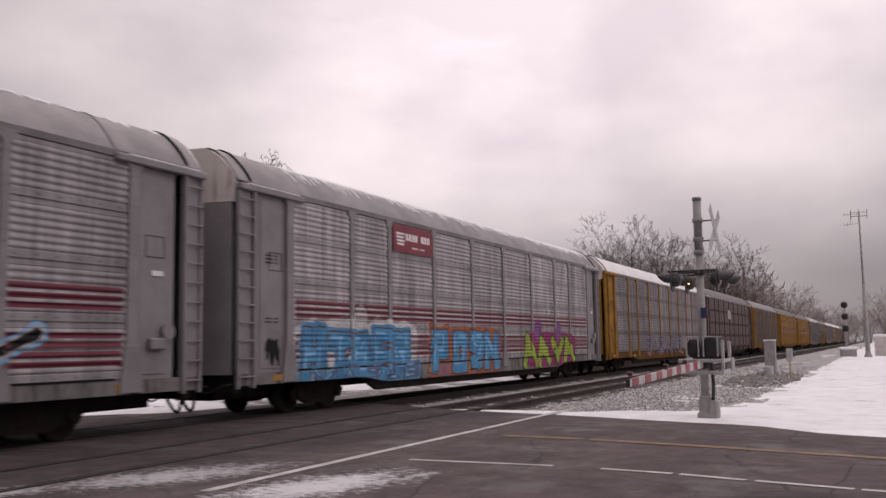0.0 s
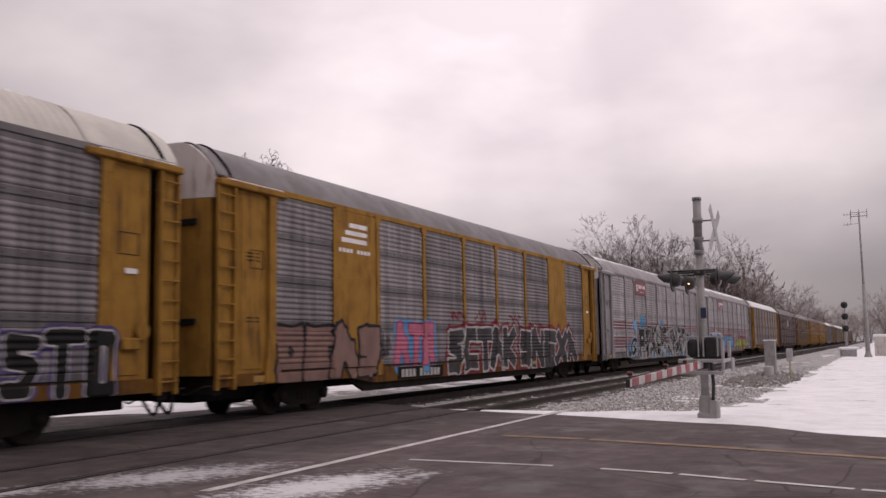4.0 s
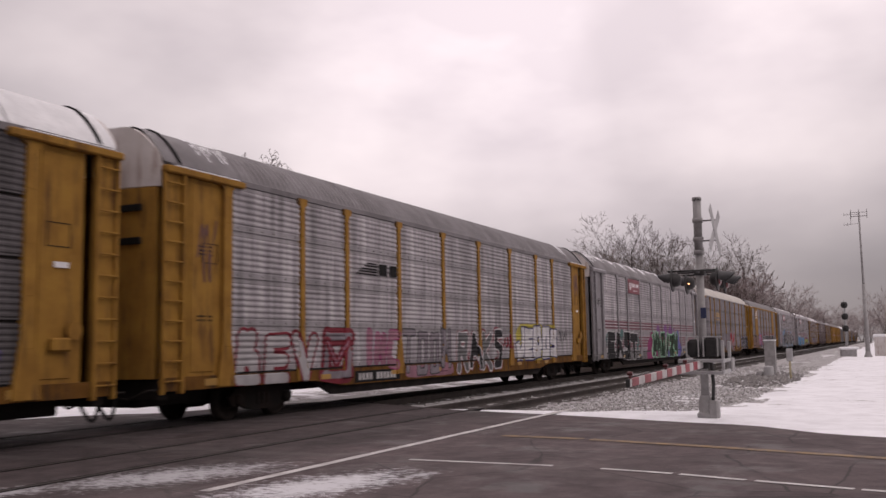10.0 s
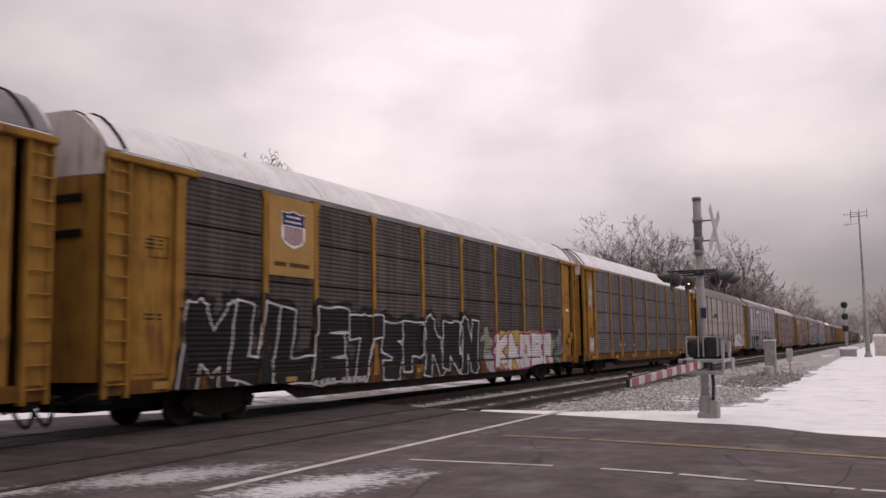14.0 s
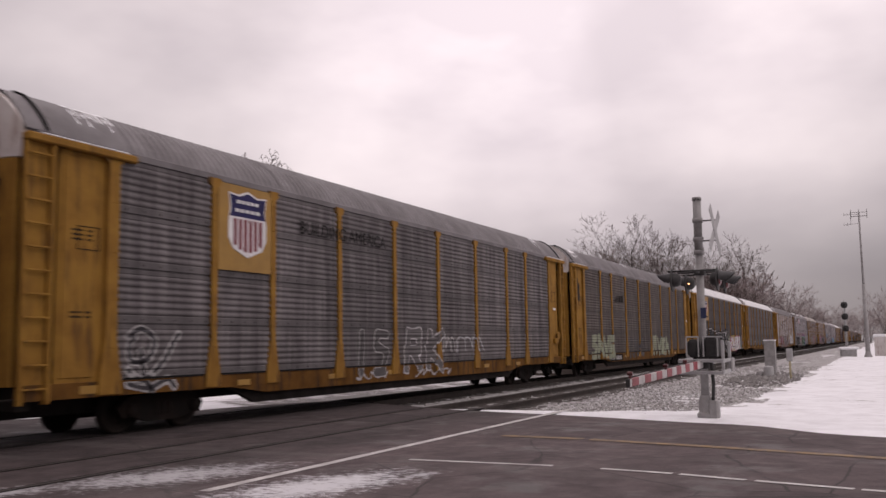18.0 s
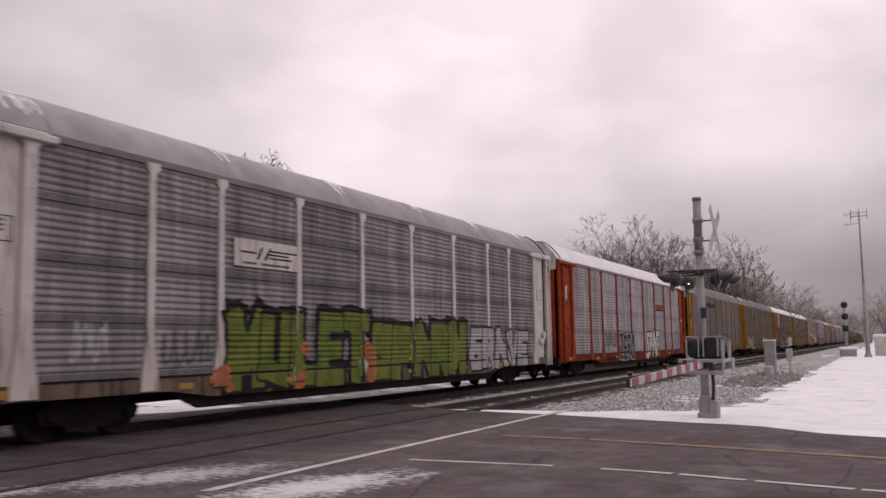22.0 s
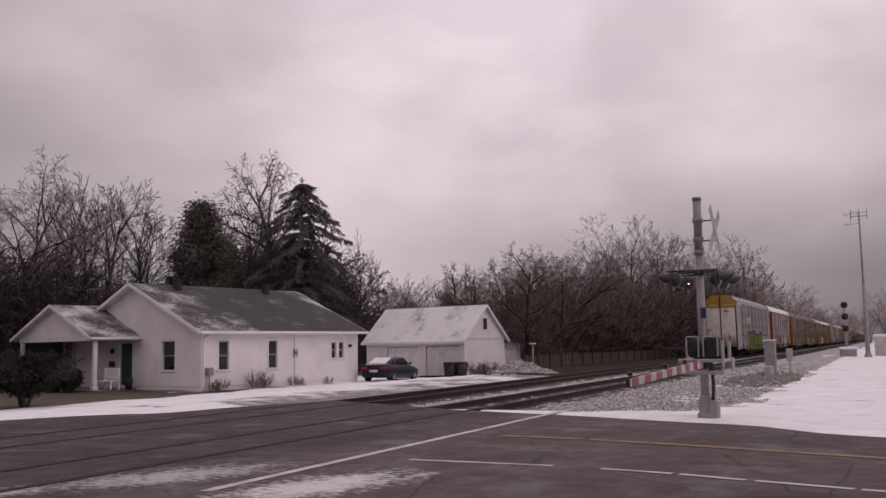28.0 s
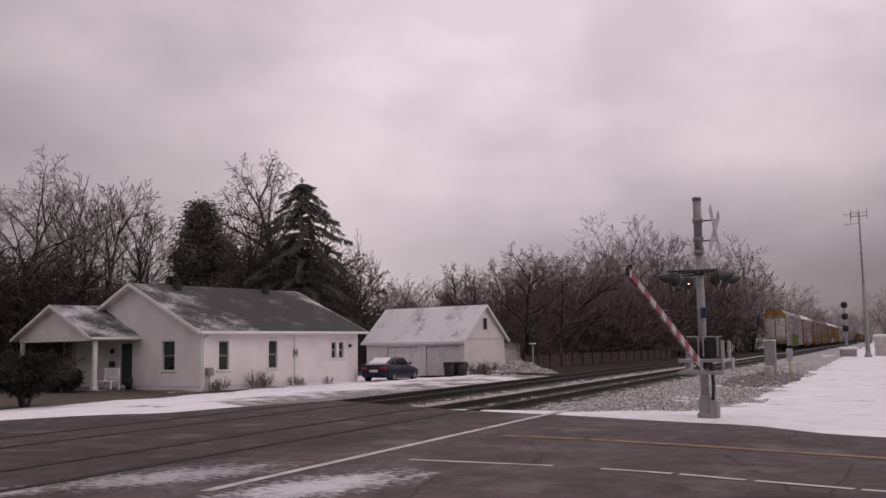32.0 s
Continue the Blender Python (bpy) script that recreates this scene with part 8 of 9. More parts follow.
for xe in (-0.30, GD + 0.30):
    ze = GT - (GD / 2 + 0.3) * gk
    s = Shape()
    s.add([(xx, yy, zz + dz) for yy in (-0.215, -0.003) for xx, zz in ((xe, ze), (GD / 2, GT)) for dz in (-0.115, -0.094)], [(0, 1, 3, 2), (4, 6, 7, 5), (0, 2, 6, 4), (1, 5, 7, 3), (0, 4, 5, 1), (2, 3, 7, 6)])
    part("rake_soffit", s, M["trim"], garage, "pale boards under the gable overhang")
part("fascia", Shape().box((-0.34, -0.24, GT - (GD / 2 + 0.3) * gk - 0.15), (-0.30, GW + 0.24, GT - (GD / 2 + 0.3) * gk + 0.01), 0.008), M["trim"], garage)


# ---- parked car, bin, gravel, fence ----
M["car_blue"] = surface("dark_blue_car_paint", (0.008, 0.007, 0.022), (0.011, 0.009, 0.024), 0.35, 0.0, 2, 60, 0.0, spec=0.3)
M["tyre"] = surface("tyre_rubber", (0.02, 0.019, 0.019), None, 0.85)
M["rim"] = surface("alloy_rim", (0.36, 0.36, 0.37), None, 0.35, 0.7)
M["tail_red"] = surface("red_tail_lamp", (0.24, 0.012, 0.015), None, 0.2)
M["bin"] = surface("dark_brown_bin_plastic", (0.020, 0.011, 0.011), None, 0.55)
M["fence_wood"] = surface("weathered_fence_wood", (0.080, 0.060, 0.053), (0.055, 0.041, 0.037), 0.85, 0.0, 3, 30, 0.4, 0.004, (0.05, 0.04, 0.036), 0.4, True)


def section_loft(sections, close=True):
    """A body lofted through cross-sections of equal point count along x."""
    s = Shape()
    vs = [p for sec in sections for p in sec]
    m = len(sections[0])
    fs = []
    for i in range(len(sections) - 1):
        for j in range(m if close else m - 1):
            k = (j + 1) % m
            fs.append((i * m + j, i * m + k, (i + 1) * m + k, (i + 1) * m + j))
    fs += [tuple(range(m - 1, -1, -1)), tuple(range((len(sections) - 1) * m, len(sections) * m))]
    return s.add(vs, fs, True)


car = thing("sedan", "dark blue two-door sedan with snow on its rear window", "car", at=Matrix.Translation((43.9, 25.62, -0.41)) @ Matrix.Rotation(radians(3), 4, "Z"))
body = []
for x, w, top, low in ((0.0, 0.70, 0.80, 0.38), (0.08, 0.80, 0.96, 0.30), (0.45, 0.87, 1.02, 0.24), (1.1, 0.89, 0.98, 0.22), (2.2, 0.90, 0.94, 0.20), (3.1, 0.89, 0.90, 0.20), (3.7, 0.87, 0.80, 0.22), (4.25, 0.80, 0.68, 0.26), (4.5, 0.64, 0.56, 0.32)):
    body.append([(x, -w + 0.05, low), (x, -w, low + 0.12), (x, -w, 0.62 if top > 0.66 else top - 0.08), (x, -w + 0.06, top - 0.04), (x, -w + 0.2, top), (x, w - 0.2, top), (x, w - 0.06, top - 0.04), (x, w, 0.62 if top > 0.66 else top - 0.08), (x, w, low + 0.12), (x, w - 0.05, low)])
part("body", section_loft(body), M["car_blue"], car)
cabin = []
for x, w, top in ((0.35, 0.66, 1.00), (0.75, 0.66, 1.17), (1.25, 0.64, 1.34), (1.9, 0.63, 1.40), (2.4, 0.63, 1.36), (2.9, 0.66, 1.12), (3.25, 0.68, 0.92)):
    cabin.append([(x, -w - 0.12, 0.90), (x, -w, max(0.92, top - 0.08)), (x, -w + 0.12, top), (x, w - 0.12, top), (x, w, max(0.92, top - 0.08)), (x, w + 0.12, 0.90)])
part("cabin", section_loft(cabin), M["car_blue"], car)
part("side_window", Shape().prism([(1.0, 1.0), (1.35, 1.27), (1.95, 1.33), (2.35, 1.29), (2.85, 1.0)], -0.80, -0.715, "y"), M["glass"], car)
part("side_window", Shape().prism([(1.0, 1.0), (1.35, 1.27), (1.95, 1.33), (2.35, 1.29), (2.85, 1.0)], 0.715, 0.80, "y"), M["glass"], car)
part("rear_window", Shape().add([(0.42, -0.55, 1.055), (0.42, 0.55, 1.055), (1.22, 0.50, 1.365), (1.22, -0.50, 1.365), (0.46, -0.55, 1.03), (0.46, 0.55, 1.03), (1.26, 0.5, 1.34), (1.26, -0.5, 1.34)], [(0, 1, 2, 3), (0, 4, 5, 1), (1, 5, 6, 2), (2, 6, 7, 3), (3, 7, 4, 0)]), M["snow"], car, "snow-covered rear window")
part("windscreen", Shape().add([(2.45, -0.52, 1.36), (2.45, 0.52, 1.36), (3.22, 0.58, 0.95), (3.22, -0.58, 0.95), (2.42, -0.52, 1.33), (2.42, 0.52, 1.33), (3.2, 0.58, 0.9), (3.2, -0.58, 0.9)], [(0, 1, 2, 3), (0, 4, 5, 1), (1, 5, 6, 2), (2, 6, 7, 3), (3, 7, 4, 0)]), M["glass"], car)
part("boot_snow", Shape().box((0.12, -0.6, 0.985), (0.40, 0.6, 1.03), 0.018), M["snow"], car, "snow on the boot lid")
for q in (-1, 1):
    part("tail_light", Shape().box((-0.015, min(q * 0.42, q * 0.76), 0.70), (0.10, max(q * 0.42, q * 0.76), 0.86), 0.02), M["tail_red"], car)
    part("mirror", Shape().box((2.75, min(q * 0.86, q * 1.02), 0.93), (2.88, max(q * 0.86, q * 1.02), 1.06), 0.03), M["car_blue"], car)
part("number_plate", Shape().box((-0.02, -0.26, 0.56), (0.01, 0.26, 0.70), 0.006), M["white_paint"], car, "pale plate with plain bars")
part("bumper", Shape().box((-0.06, -0.74, 0.34), (0.10, 0.74, 0.52), 0.04), M["car_blue"], car)
for x in (0.85, 3.6):
    for q in (-1, 1):
        wh = part("wheel", Shape().lathe([(0.20, q * 0.86), (0.31, q * 0.875), (0.325, q * 0.84), (0.325, q * 0.70), (0.30, q * 0.68), (0.0, q * 0.68)], (x, 0, 0.325), "y", 24), M["tyre"], car)
        rim = Shape().lathe([(0.0, q * 0.875), (0.05, q * 0.88), (0.06, q * 0.85), (0.19, q * 0.85), (0.205, q * 0.868)], (x, 0, 0.325), "y", 20)
        for k in range(5):
            a = 2 * math.pi * k / 5
            rim.tube((x, q * 0.868, 0.325), (x + 0.19 * math.cos(a), q * 0.868, 0.325 + 0.19 * math.sin(a)), 0.025, 0.02, 5)
        part("rim", rim, M["rim"], wh)

for dx, dy, turn in ((48.32, 22.98, 6), (48.62, 22.44, -4)):
    bn = thing("wheelie_bin", "dark brown plastic wheeled rubbish bin by the garage", "rubbish bin", "bins by the garage", at=pose(dx, dy, -0.43, 0, 0, turn))
    part("body", section_loft([[(-0.24, -0.24, 0.05), (0.24, -0.24, 0.05), (0.24, 0.24, 0.05), (-0.24, 0.24, 0.05)], [(-0.32, -0.32, 0.94), (0.32, -0.32, 0.94), (0.32, 0.32, 0.94), (-0.32, 0.32, 0.94)]]), M["bin"], bn)
    part("lid", Shape().box((-0.37, -0.31, 0.94), (0.34, 0.31, 1.02), 0.03), M["bin"], bn)
    part("handle", Shape().tube((0.38, -0.25, 0.96), (0.38, 0.25, 0.96), 0.02, 0.02, 6), M["bin"], bn)
    for q in (-0.25, 0.25):
        part("wheel", Shape().tube((0.22, q - 0.03, 0.09), (0.22, q + 0.03, 0.09), 0.11, 0.11, 12), M["tyre"], bn)

# heap of ballast stone
heap = Shape()
hv, hf = [], []
rh = random.Random(5)
for i in range(25):
    for j in range(17):
        u, v = i / 12 - 1, j / 8 - 1
        r = math.hypot(u, v)
        z = max(0.0, 1 - r) ** 0.8 * 0.95 * (1 + 0.25 * noise.noise((u * 3, v * 3, 4))) + 0.05 * noise.noise((u * 9, v * 9, 1))
        hv.append((u * 1.5, v * 2.6, z - 0.12))
for i in range(24):
    for j in range(16):
        hf.append((i * 17 + j, (i + 1) * 17 + j, (i + 1) * 17 + j + 1, i * 17 + j + 1))
heap.add(hv, hf)
heap_ob = thing("gravel_heap", "heap of grey ballast stone dusted with snow", "gravel heap", at=pose(51.6, 19.8, -0.42) @ Matrix.Diagonal((1.0, 1.15, 1.25, 1)))
part("core", heap, M["ballast"], heap_ob)
hs = Shape()
for i in range(900):
    u, v = rh.uniform(-1, 1), rh.uniform(-1, 1)
    r = math.hypot(u, v)
    if r > 0.95:
        continue
    stone_shape(hs, (u * 1.5, v * 2.6, max(0.0, 1 - r) ** 0.8 * 0.95 * (1 + 0.25 * noise.noise((u * 3, v * 3, 4))) - 0.1), rh.uniform(0.04, 0.10), rh)
hob = new("loose_gravel", hs.mesh("loose_gravel", M["stones"]))
hob.parent = heap_ob
tagged(hob, "loose grey stones", kind="stuff")
sp = thing("sign_post", "thin pale post with a small cap", "post", at=pose(56.5, 20.8, -0.42))
part("pole", Shape().tube((0, 0, 0), (0, 0, 2.0), 0.045, 0.045, 8), M["pale_grey"], sp)
part("cap", Shape().box((-0.12, -0.2, 1.98), (0.12, 0.2, 2.06), 0.02), M["snow"], sp)

# board fence behind the gravel, running along the line
fence = thing("board_fence", "weathered vertical board fence along the line", "fence", at=pose(0, 0, -0.45))
fa, fb = Vector((59.5, 22.6, 0)), Vector((100.0, 20.8, 0))
fd = (fb - fa).normalized()
fl = (fb - fa).length
fence_board = fix_normals(Shape().box((-0.115, -0.012, 0.05), (0.115, 0.012, 1.22), 0.004).mesh("board", M["fence_wood"]))
turn_f = math.degrees(math.atan2(fd.y, fd.x))
for i in range(int(fl / 0.25)):
    pnt = fa + fd * (0.25 * i)
    ob = new("board", fence_board)
    ob.parent = fence
    ob.matrix_basis = pose(pnt.x, pnt.y, rh.uniform(-0.03, 0.03), rh.uniform(-1.2, 1.2), 0, turn_f)
for i in range(int(fl / 2.4) + 1):
    pnt = fa + fd * (2.4 * i)
    part("post", Shape().box((-0.06, -0.14, -0.1), (0.06, -0.02, 1.32), 0.008), M["fence_wood"], fence, at=pose(pnt.x, pnt.y, 0, 0, 0, turn_f))
for z in (0.3, 1.08):
    part("rail", Shape().box((0, 0.014, z), (fl, 0.06, z + 0.09)), M["fence_wood"], fence, at=pose(fa.x, fa.y, 0, 0, 0, turn_f))
# shed behind the garage
shed = thing("shed", "white shed with a dark opening behind the garage", "shed", at=pose(66.0, 27.6, -0.42, 0, 0, -11))
part("wall", Shape().box((0, 0, 0), (4, 0.12, 2.2)).box((0, 0.12, 0), (0.12, 4, 2.2)).box((3.88, 0.12, 0), (4, 4, 2.2)), M["siding"], shed)
part("roof", Shape().prism([(-0.3, 2.15), (4.3, 2.15), (4.3, 2.25), (2.0, 3.1), (-0.3, 2.25)], -0.3, 4.2, "y"), M["shingle_rear"], shed)
# neighbour's roof at the yard's end
nb = thing("neighbour_house", "low neighbouring house with a dark snow-dusted roof", "house", at=pose(38.5, 52.5, -0.5, 0, 0, -11))
part("wall", Shape().box((0, 0, 0), (9, 0.15, 2.6)).box((0, 0.15, 0), (0.15, 8, 2.6)).box((8.85, 0.15, 0), (9, 8, 2.6)), M["porch_shade"], nb)
part("roof", Shape().prism([(-0.5, 2.5), (8.5, 2.5), (8.5, 2.62), (4.0, 3.9), (-0.5, 2.62)], -0.4, 9.4, "x"), M["shingle_rear"], nb)


# ---- trees ----
BUSH_AT = (22.8, 27.7, -0.40)
M["bark"] = surface("dark_wet_bark", (0.036, 0.027, 0.025), (0.068, 0.053, 0.05), 0.85, 0.0, 3, 20, 0.5, 0.01)
M["twig"] = surface("ice_coated_twigs", (0.19, 0.143, 0.139), (0.29, 0.236, 0.232), 0.5, 0.0, 0.6, 10, 0.0)
M["twig_grey"] = surface("grey_brown_twigs", (0.10, 0.076, 0.073), (0.17, 0.135, 0.132), 0.6, 0.0, 0.6, 10, 0.0)
M["twig_dark"] = surface("dark_wet_twigs", (0.062, 0.044, 0.042), (0.115, 0.088, 0.085), 0.6, 0.0, 0.6, 10, 0.0)
M["twig_brown"] = surface("brown_twigs_with_rime", (0.115, 0.082, 0.077), (0.185, 0.142, 0.134), 0.7, 0.0, 0.5, 10, 0.0, spec=0.2)
M["twig_brush"] = surface("brown_brush_twigs", (0.105, 0.066, 0.062), (0.165, 0.112, 0.106), 0.7, 0.0, 0.5, 10, 0.0)
M["needle"] = surface("dark_green_needles", (0.062, 0.058, 0.05), (0.115, 0.106, 0.096), 0.75, 0.0, 0.7, 10, 0.0)
M["leaf_bush"] = surface("blackish_evergreen_leaves", (0.03, 0.028, 0.024), (0.055, 0.05, 0.044), 0.8, 0.0, 0.8, 10, 0.0, spec=0.2)
M["leaf_dark"] = surface("dark_evergreen_leaves", (0.068, 0.057, 0.05), (0.115, 0.098, 0.088), 0.7, 0.0, 0.8, 10, 0.0)


def limb_mesh(segs, sides, name, mat):
    """Tapered tubes from (p0, p1, r0, r1) rows, all in one pass."""
    if not segs:
        return None
    a = np.array([s_[0] for s_ in segs])
    b = np.array([s_[1] for s_ in segs])
    r0 = np.array([s_[2] for s_ in segs])[:, None]
    r1 = np.array([s_[3] for s_ in segs])[:, None]
    d = b - a
    d /= np.linalg.norm(d, axis=1)[:, None] + 1e-9
    ref = np.where(np.abs(d[:, 2:3]) < 0.9, np.array([[0, 0, 1.0]]), np.array([[1.0, 0, 0]]))
    u = np.cross(d, ref)
    u /= np.linalg.norm(u, axis=1)[:, None] + 1e-9
    v = np.cross(d, u)
    n = len(segs)
    verts = np.zeros((n, 2 * sides, 3))
    for k in range(sides):
        t = 2 * math.pi * k / sides
        o = math.cos(t) * u + math.sin(t) * v
        verts[:, k] = a + o * r0
        verts[:, sides + k] = b + o * r1
    faces = []
    base = np.arange(n)[:, None] * 2 * sides
    quads = np.array([[k, (k + 1) % sides, sides + (k + 1) % sides, sides + k] for k in range(sides)])
    f = (base[:, None, :] + quads[None]).reshape(-1, 4)
    me = bpy.data.meshes.new(name)
    me.from_pydata(verts.reshape(-1, 3).tolist(), [], f.tolist())
    me.materials.append(mat)
    me.polygons.foreach_set("use_smooth", [True] * len(f))
    return me


def bare_tree(seed, height, stems=1, lean=(0.10, 0.28), counts=(8, 6, 5, 3), angle=(46, 42, 44, 48), ratio=(0.46, 0.50, 0.52, 0.55), lift=0.30, bend=0.10, droop=0.0, clear=0.25, twig=0.011, girth=0.016, twig_mat="twig", stem=0.80, last=2, sway=0.5):
    """A leafless tree: stems split into curving limbs, branches and fine twigs. Returns trunk and crown meshes."""
    r = random.Random(seed)
    thick, thin = [], []
    levels = len(counts)

    def grow(p, d, length, rad, level):
        n = (7, 5, 4, 3)[level] if level < min(4, levels) else last
        curve = Vector((r.uniform(-1, 1), r.uniform(-1, 1), r.uniform(-0.4, 0.4))) * bend * (sway if level == 0 else 1.0)
        q, pts = Vector(p), []
        pts.append((q.copy(), d.copy()))
        for i in range(n):
            rise = lift * (1.0 if level else 0.4) - droop * (0.0, 0.1, 0.5, 1.0, 1.3)[min(level, 4)] * (i + 1) / n
            d = (d + curve + Vector((r.uniform(-0.06, 0.06), r.uniform(-0.06, 0.06), rise / n * 1.6 + r.uniform(-0.04, 0.04)))).normalized()
            q2 = q + d * (length / n)
            ra, rb = rad * (1 - 0.88 * i / n), rad * (1 - 0.88 * (i + 1) / n)
            (thick if rad > 0.028 else thin).append((tuple(q), tuple(q2), max(twig, ra), max(twig * 0.75, rb)))
            q = q2
            pts.append((q.copy(), d.copy()))
        if level >= levels:
            return
        first = clear if level == 0 else 0.18
        turn = r.uniform(0, 6.28)
        for i in range(counts[level]):
            t = first + (0.985 - first) * (i + r.uniform(0.2, 0.8)) / counts[level]
            k = min(n - 1, int(t * n))
            pp, dd = pts[k][0].lerp(pts[k + 1][0], t * n - k), pts[k + 1][1]
            side = dd.orthogonal().normalized()
            side.rotate(Matrix.Rotation(turn + 2.4 * i + r.uniform(-0.5, 0.5), 3, dd))
            a = radians(angle[level]) * r.uniform(0.72, 1.2) * (1.12 - 0.35 * t)
            grow(pp, (dd * math.cos(a) + side * math.sin(a)).normalized(), length * ratio[level] * r.uniform(0.78, 1.2) * (1.18 - 0.55 * t), rad * (1 - 0.6 * t) * r.uniform(0.42, 0.6), level + 1)

    for i in range(stems):
        a = 2 * math.pi * (i + r.uniform(-0.2, 0.2)) / max(1, stems)
        out = r.uniform(0.0, 0.05) if stems == 1 else r.uniform(*lean)
        grow(Vector((0.12 * math.cos(a) * (stems > 1), 0.12 * math.sin(a) * (stems > 1), -0.2)), Vector((out * math.cos(a), out * math.sin(a), 1)).normalized(), height * stem * r.uniform(0.9, 1.06), height * girth * (1 if stems == 1 else 0.72), 0)
    return limb_mesh(thick, 6, "trunk", M["bark"]), limb_mesh(thin, 3, "crown", M[twig_mat])


def leaf_cloud(points, size, seed, name, mat, slim=0.34):
    """Small pointed leaf clumps round given (point, direction) pairs."""
    r = np.random.RandomState(seed)
    p = np.array([q[0] for q in points])
    d = np.array([q[1] for q in points])
    n = len(p)
    d = d / (np.linalg.norm(d, axis=1)[:, None] + 1e-9)
    side = r.normal(size=(n, 3))
    side -= (side * d).sum(1)[:, None] * d
    side /= np.linalg.norm(side, axis=1)[:, None] + 1e-9
    up = np.cross(d, side)
    ln = size * r.uniform(0.6, 1.4, size=(n, 1))
    w = ln * slim
    v = np.stack([p, p + d * ln * 0.5 + side * w + up * w * 0.6, p + d * ln, p + d * ln * 0.5 - side * w + up * w * 0.6], 1)
    f = np.array([[0, 1, 2], [0, 2, 3]])
    faces = (np.arange(n)[:, None, None] * 4 + f[None]).reshape(-1, 3)
    me = bpy.data.meshes.new(name)
    me.from_pydata(v.reshape(-1, 3).tolist(), [], faces.tolist())
    me.materials.append(mat)
    return me


def fir_tree(seed, height, radius):
    """A pointed fir: whorls of sagging boughs, the longest from a third of the height down."""
    r = random.Random(seed)
    segs, pts = [((0, 0, -0.2), (0, 0, height * 0.6), 0.22, 0.12), ((0, 0, height * 0.6), (0, 0, height), 0.12, 0.02)], []
    for e in range(50):
        pts.append(((0, 0, height * (0.88 + 0.11 * r.random())), (r.uniform(-0.6, 0.6), r.uniform(-0.6, 0.6), r.uniform(-0.6, 0.4))))
    z = height * 0.10
    while z < height * 0.975:
        k = 1 - z / height
        turn = r.uniform(0, 2 * math.pi)
        n = 6 if k > 0.15 else 5
        for i in range(n):
            a = turn + 2 * math.pi * (i + r.uniform(-0.3, 0.3)) / n
            ln = radius * (1 - math.exp(-k / 0.20)) * r.uniform(0.62, 1.12) + 0.15
            sag = r.uniform(0.40, 0.66)
            last = Vector((0, 0, z))
            m = max(3, int(ln * 2.2))
            for j in range(1, m + 1):
                t = j / m
                q = Vector((math.cos(a) * ln * t, math.sin(a) * ln * t, z + 0.22 * ln * t - sag * ln * t * t + 0.20 * ln * max(0, t - 0.75)))
                segs.append((tuple(last), tuple(q), 0.035 * (1 - t) + 0.012, 0.035 * (1 - t) + 0.010))
                across = Vector((-math.sin(a), math.cos(a), 0))
                for e in range(30):
                    w = Vector((r.uniform(-0.7, 0.7), r.uniform(-0.7, 0.7), r.uniform(-1.3, 0.0)))
                    base = last.lerp(q, r.random()) + across * r.gauss(0, 0.20) * (1.15 - t) - Vector((0, 0, abs(r.gauss(0, 0.10))))
                    pts.append((tuple(base), tuple((q - last).normalized() * 0.7 + w)))
                last = q
        z += (0.34 + 0.36 * min(1.0, k * 2.5)) * r.uniform(0.85, 1.2)
    return limb_mesh(segs, 5, "trunk", M["bark"]), leaf_cloud(pts, 0.36, seed, "crown", M["needle"], 0.10)


def plume_tree(seed, height, radius):
    """A dense upright evergreen of drooping sprays."""
    r = random.Random(seed)
    segs, pts = [((0, 0, -0.2), (0, 0, height * 0.8), 0.22, 0.06)], []
    for i in range(430):
        t = r.random() ** 0.85
        z = height * (0.06 + 0.9 * t)
        prof = ((1 - t) ** 1.0 * 1.02 + 0.05) * (1 + 0.18 * math.sin(t * 15 + seed))
        a = r.uniform(0, 2 * math.pi)
        ln = radius * prof * r.uniform(0.55, 1.12) * (1 + 0.22 * math.sin(3 * a + 9 * t + seed))
        lean = r.uniform(0.0, 0.55)
        q0, q1 = Vector((0, 0, z - 0.4 * ln)), Vector((math.cos(a) * ln, math.sin(a) * ln, z + lean * ln * 0.5))
        segs.append((tuple(q0), tuple(q1), 0.03, 0.01))
        for e in range(64):
            k = r.random() ** 0.5
            b = q0.lerp(q1, k) + Vector((r.gauss(0, 0.27), r.gauss(0, 0.27), r.gauss(0, 0.27) - 0.5 * k * k))
            pts.append((tuple(b), (math.cos(a) + r.uniform(-0.6, 0.6), math.sin(a) + r.uniform(-0.6, 0.6), r.uniform(-1.6, 0.1))))
    return limb_mesh(segs, 4, "trunk", M["bark"]), leaf_cloud(pts, 0.24, seed, "crown", M["leaf_dark"], 0.10)


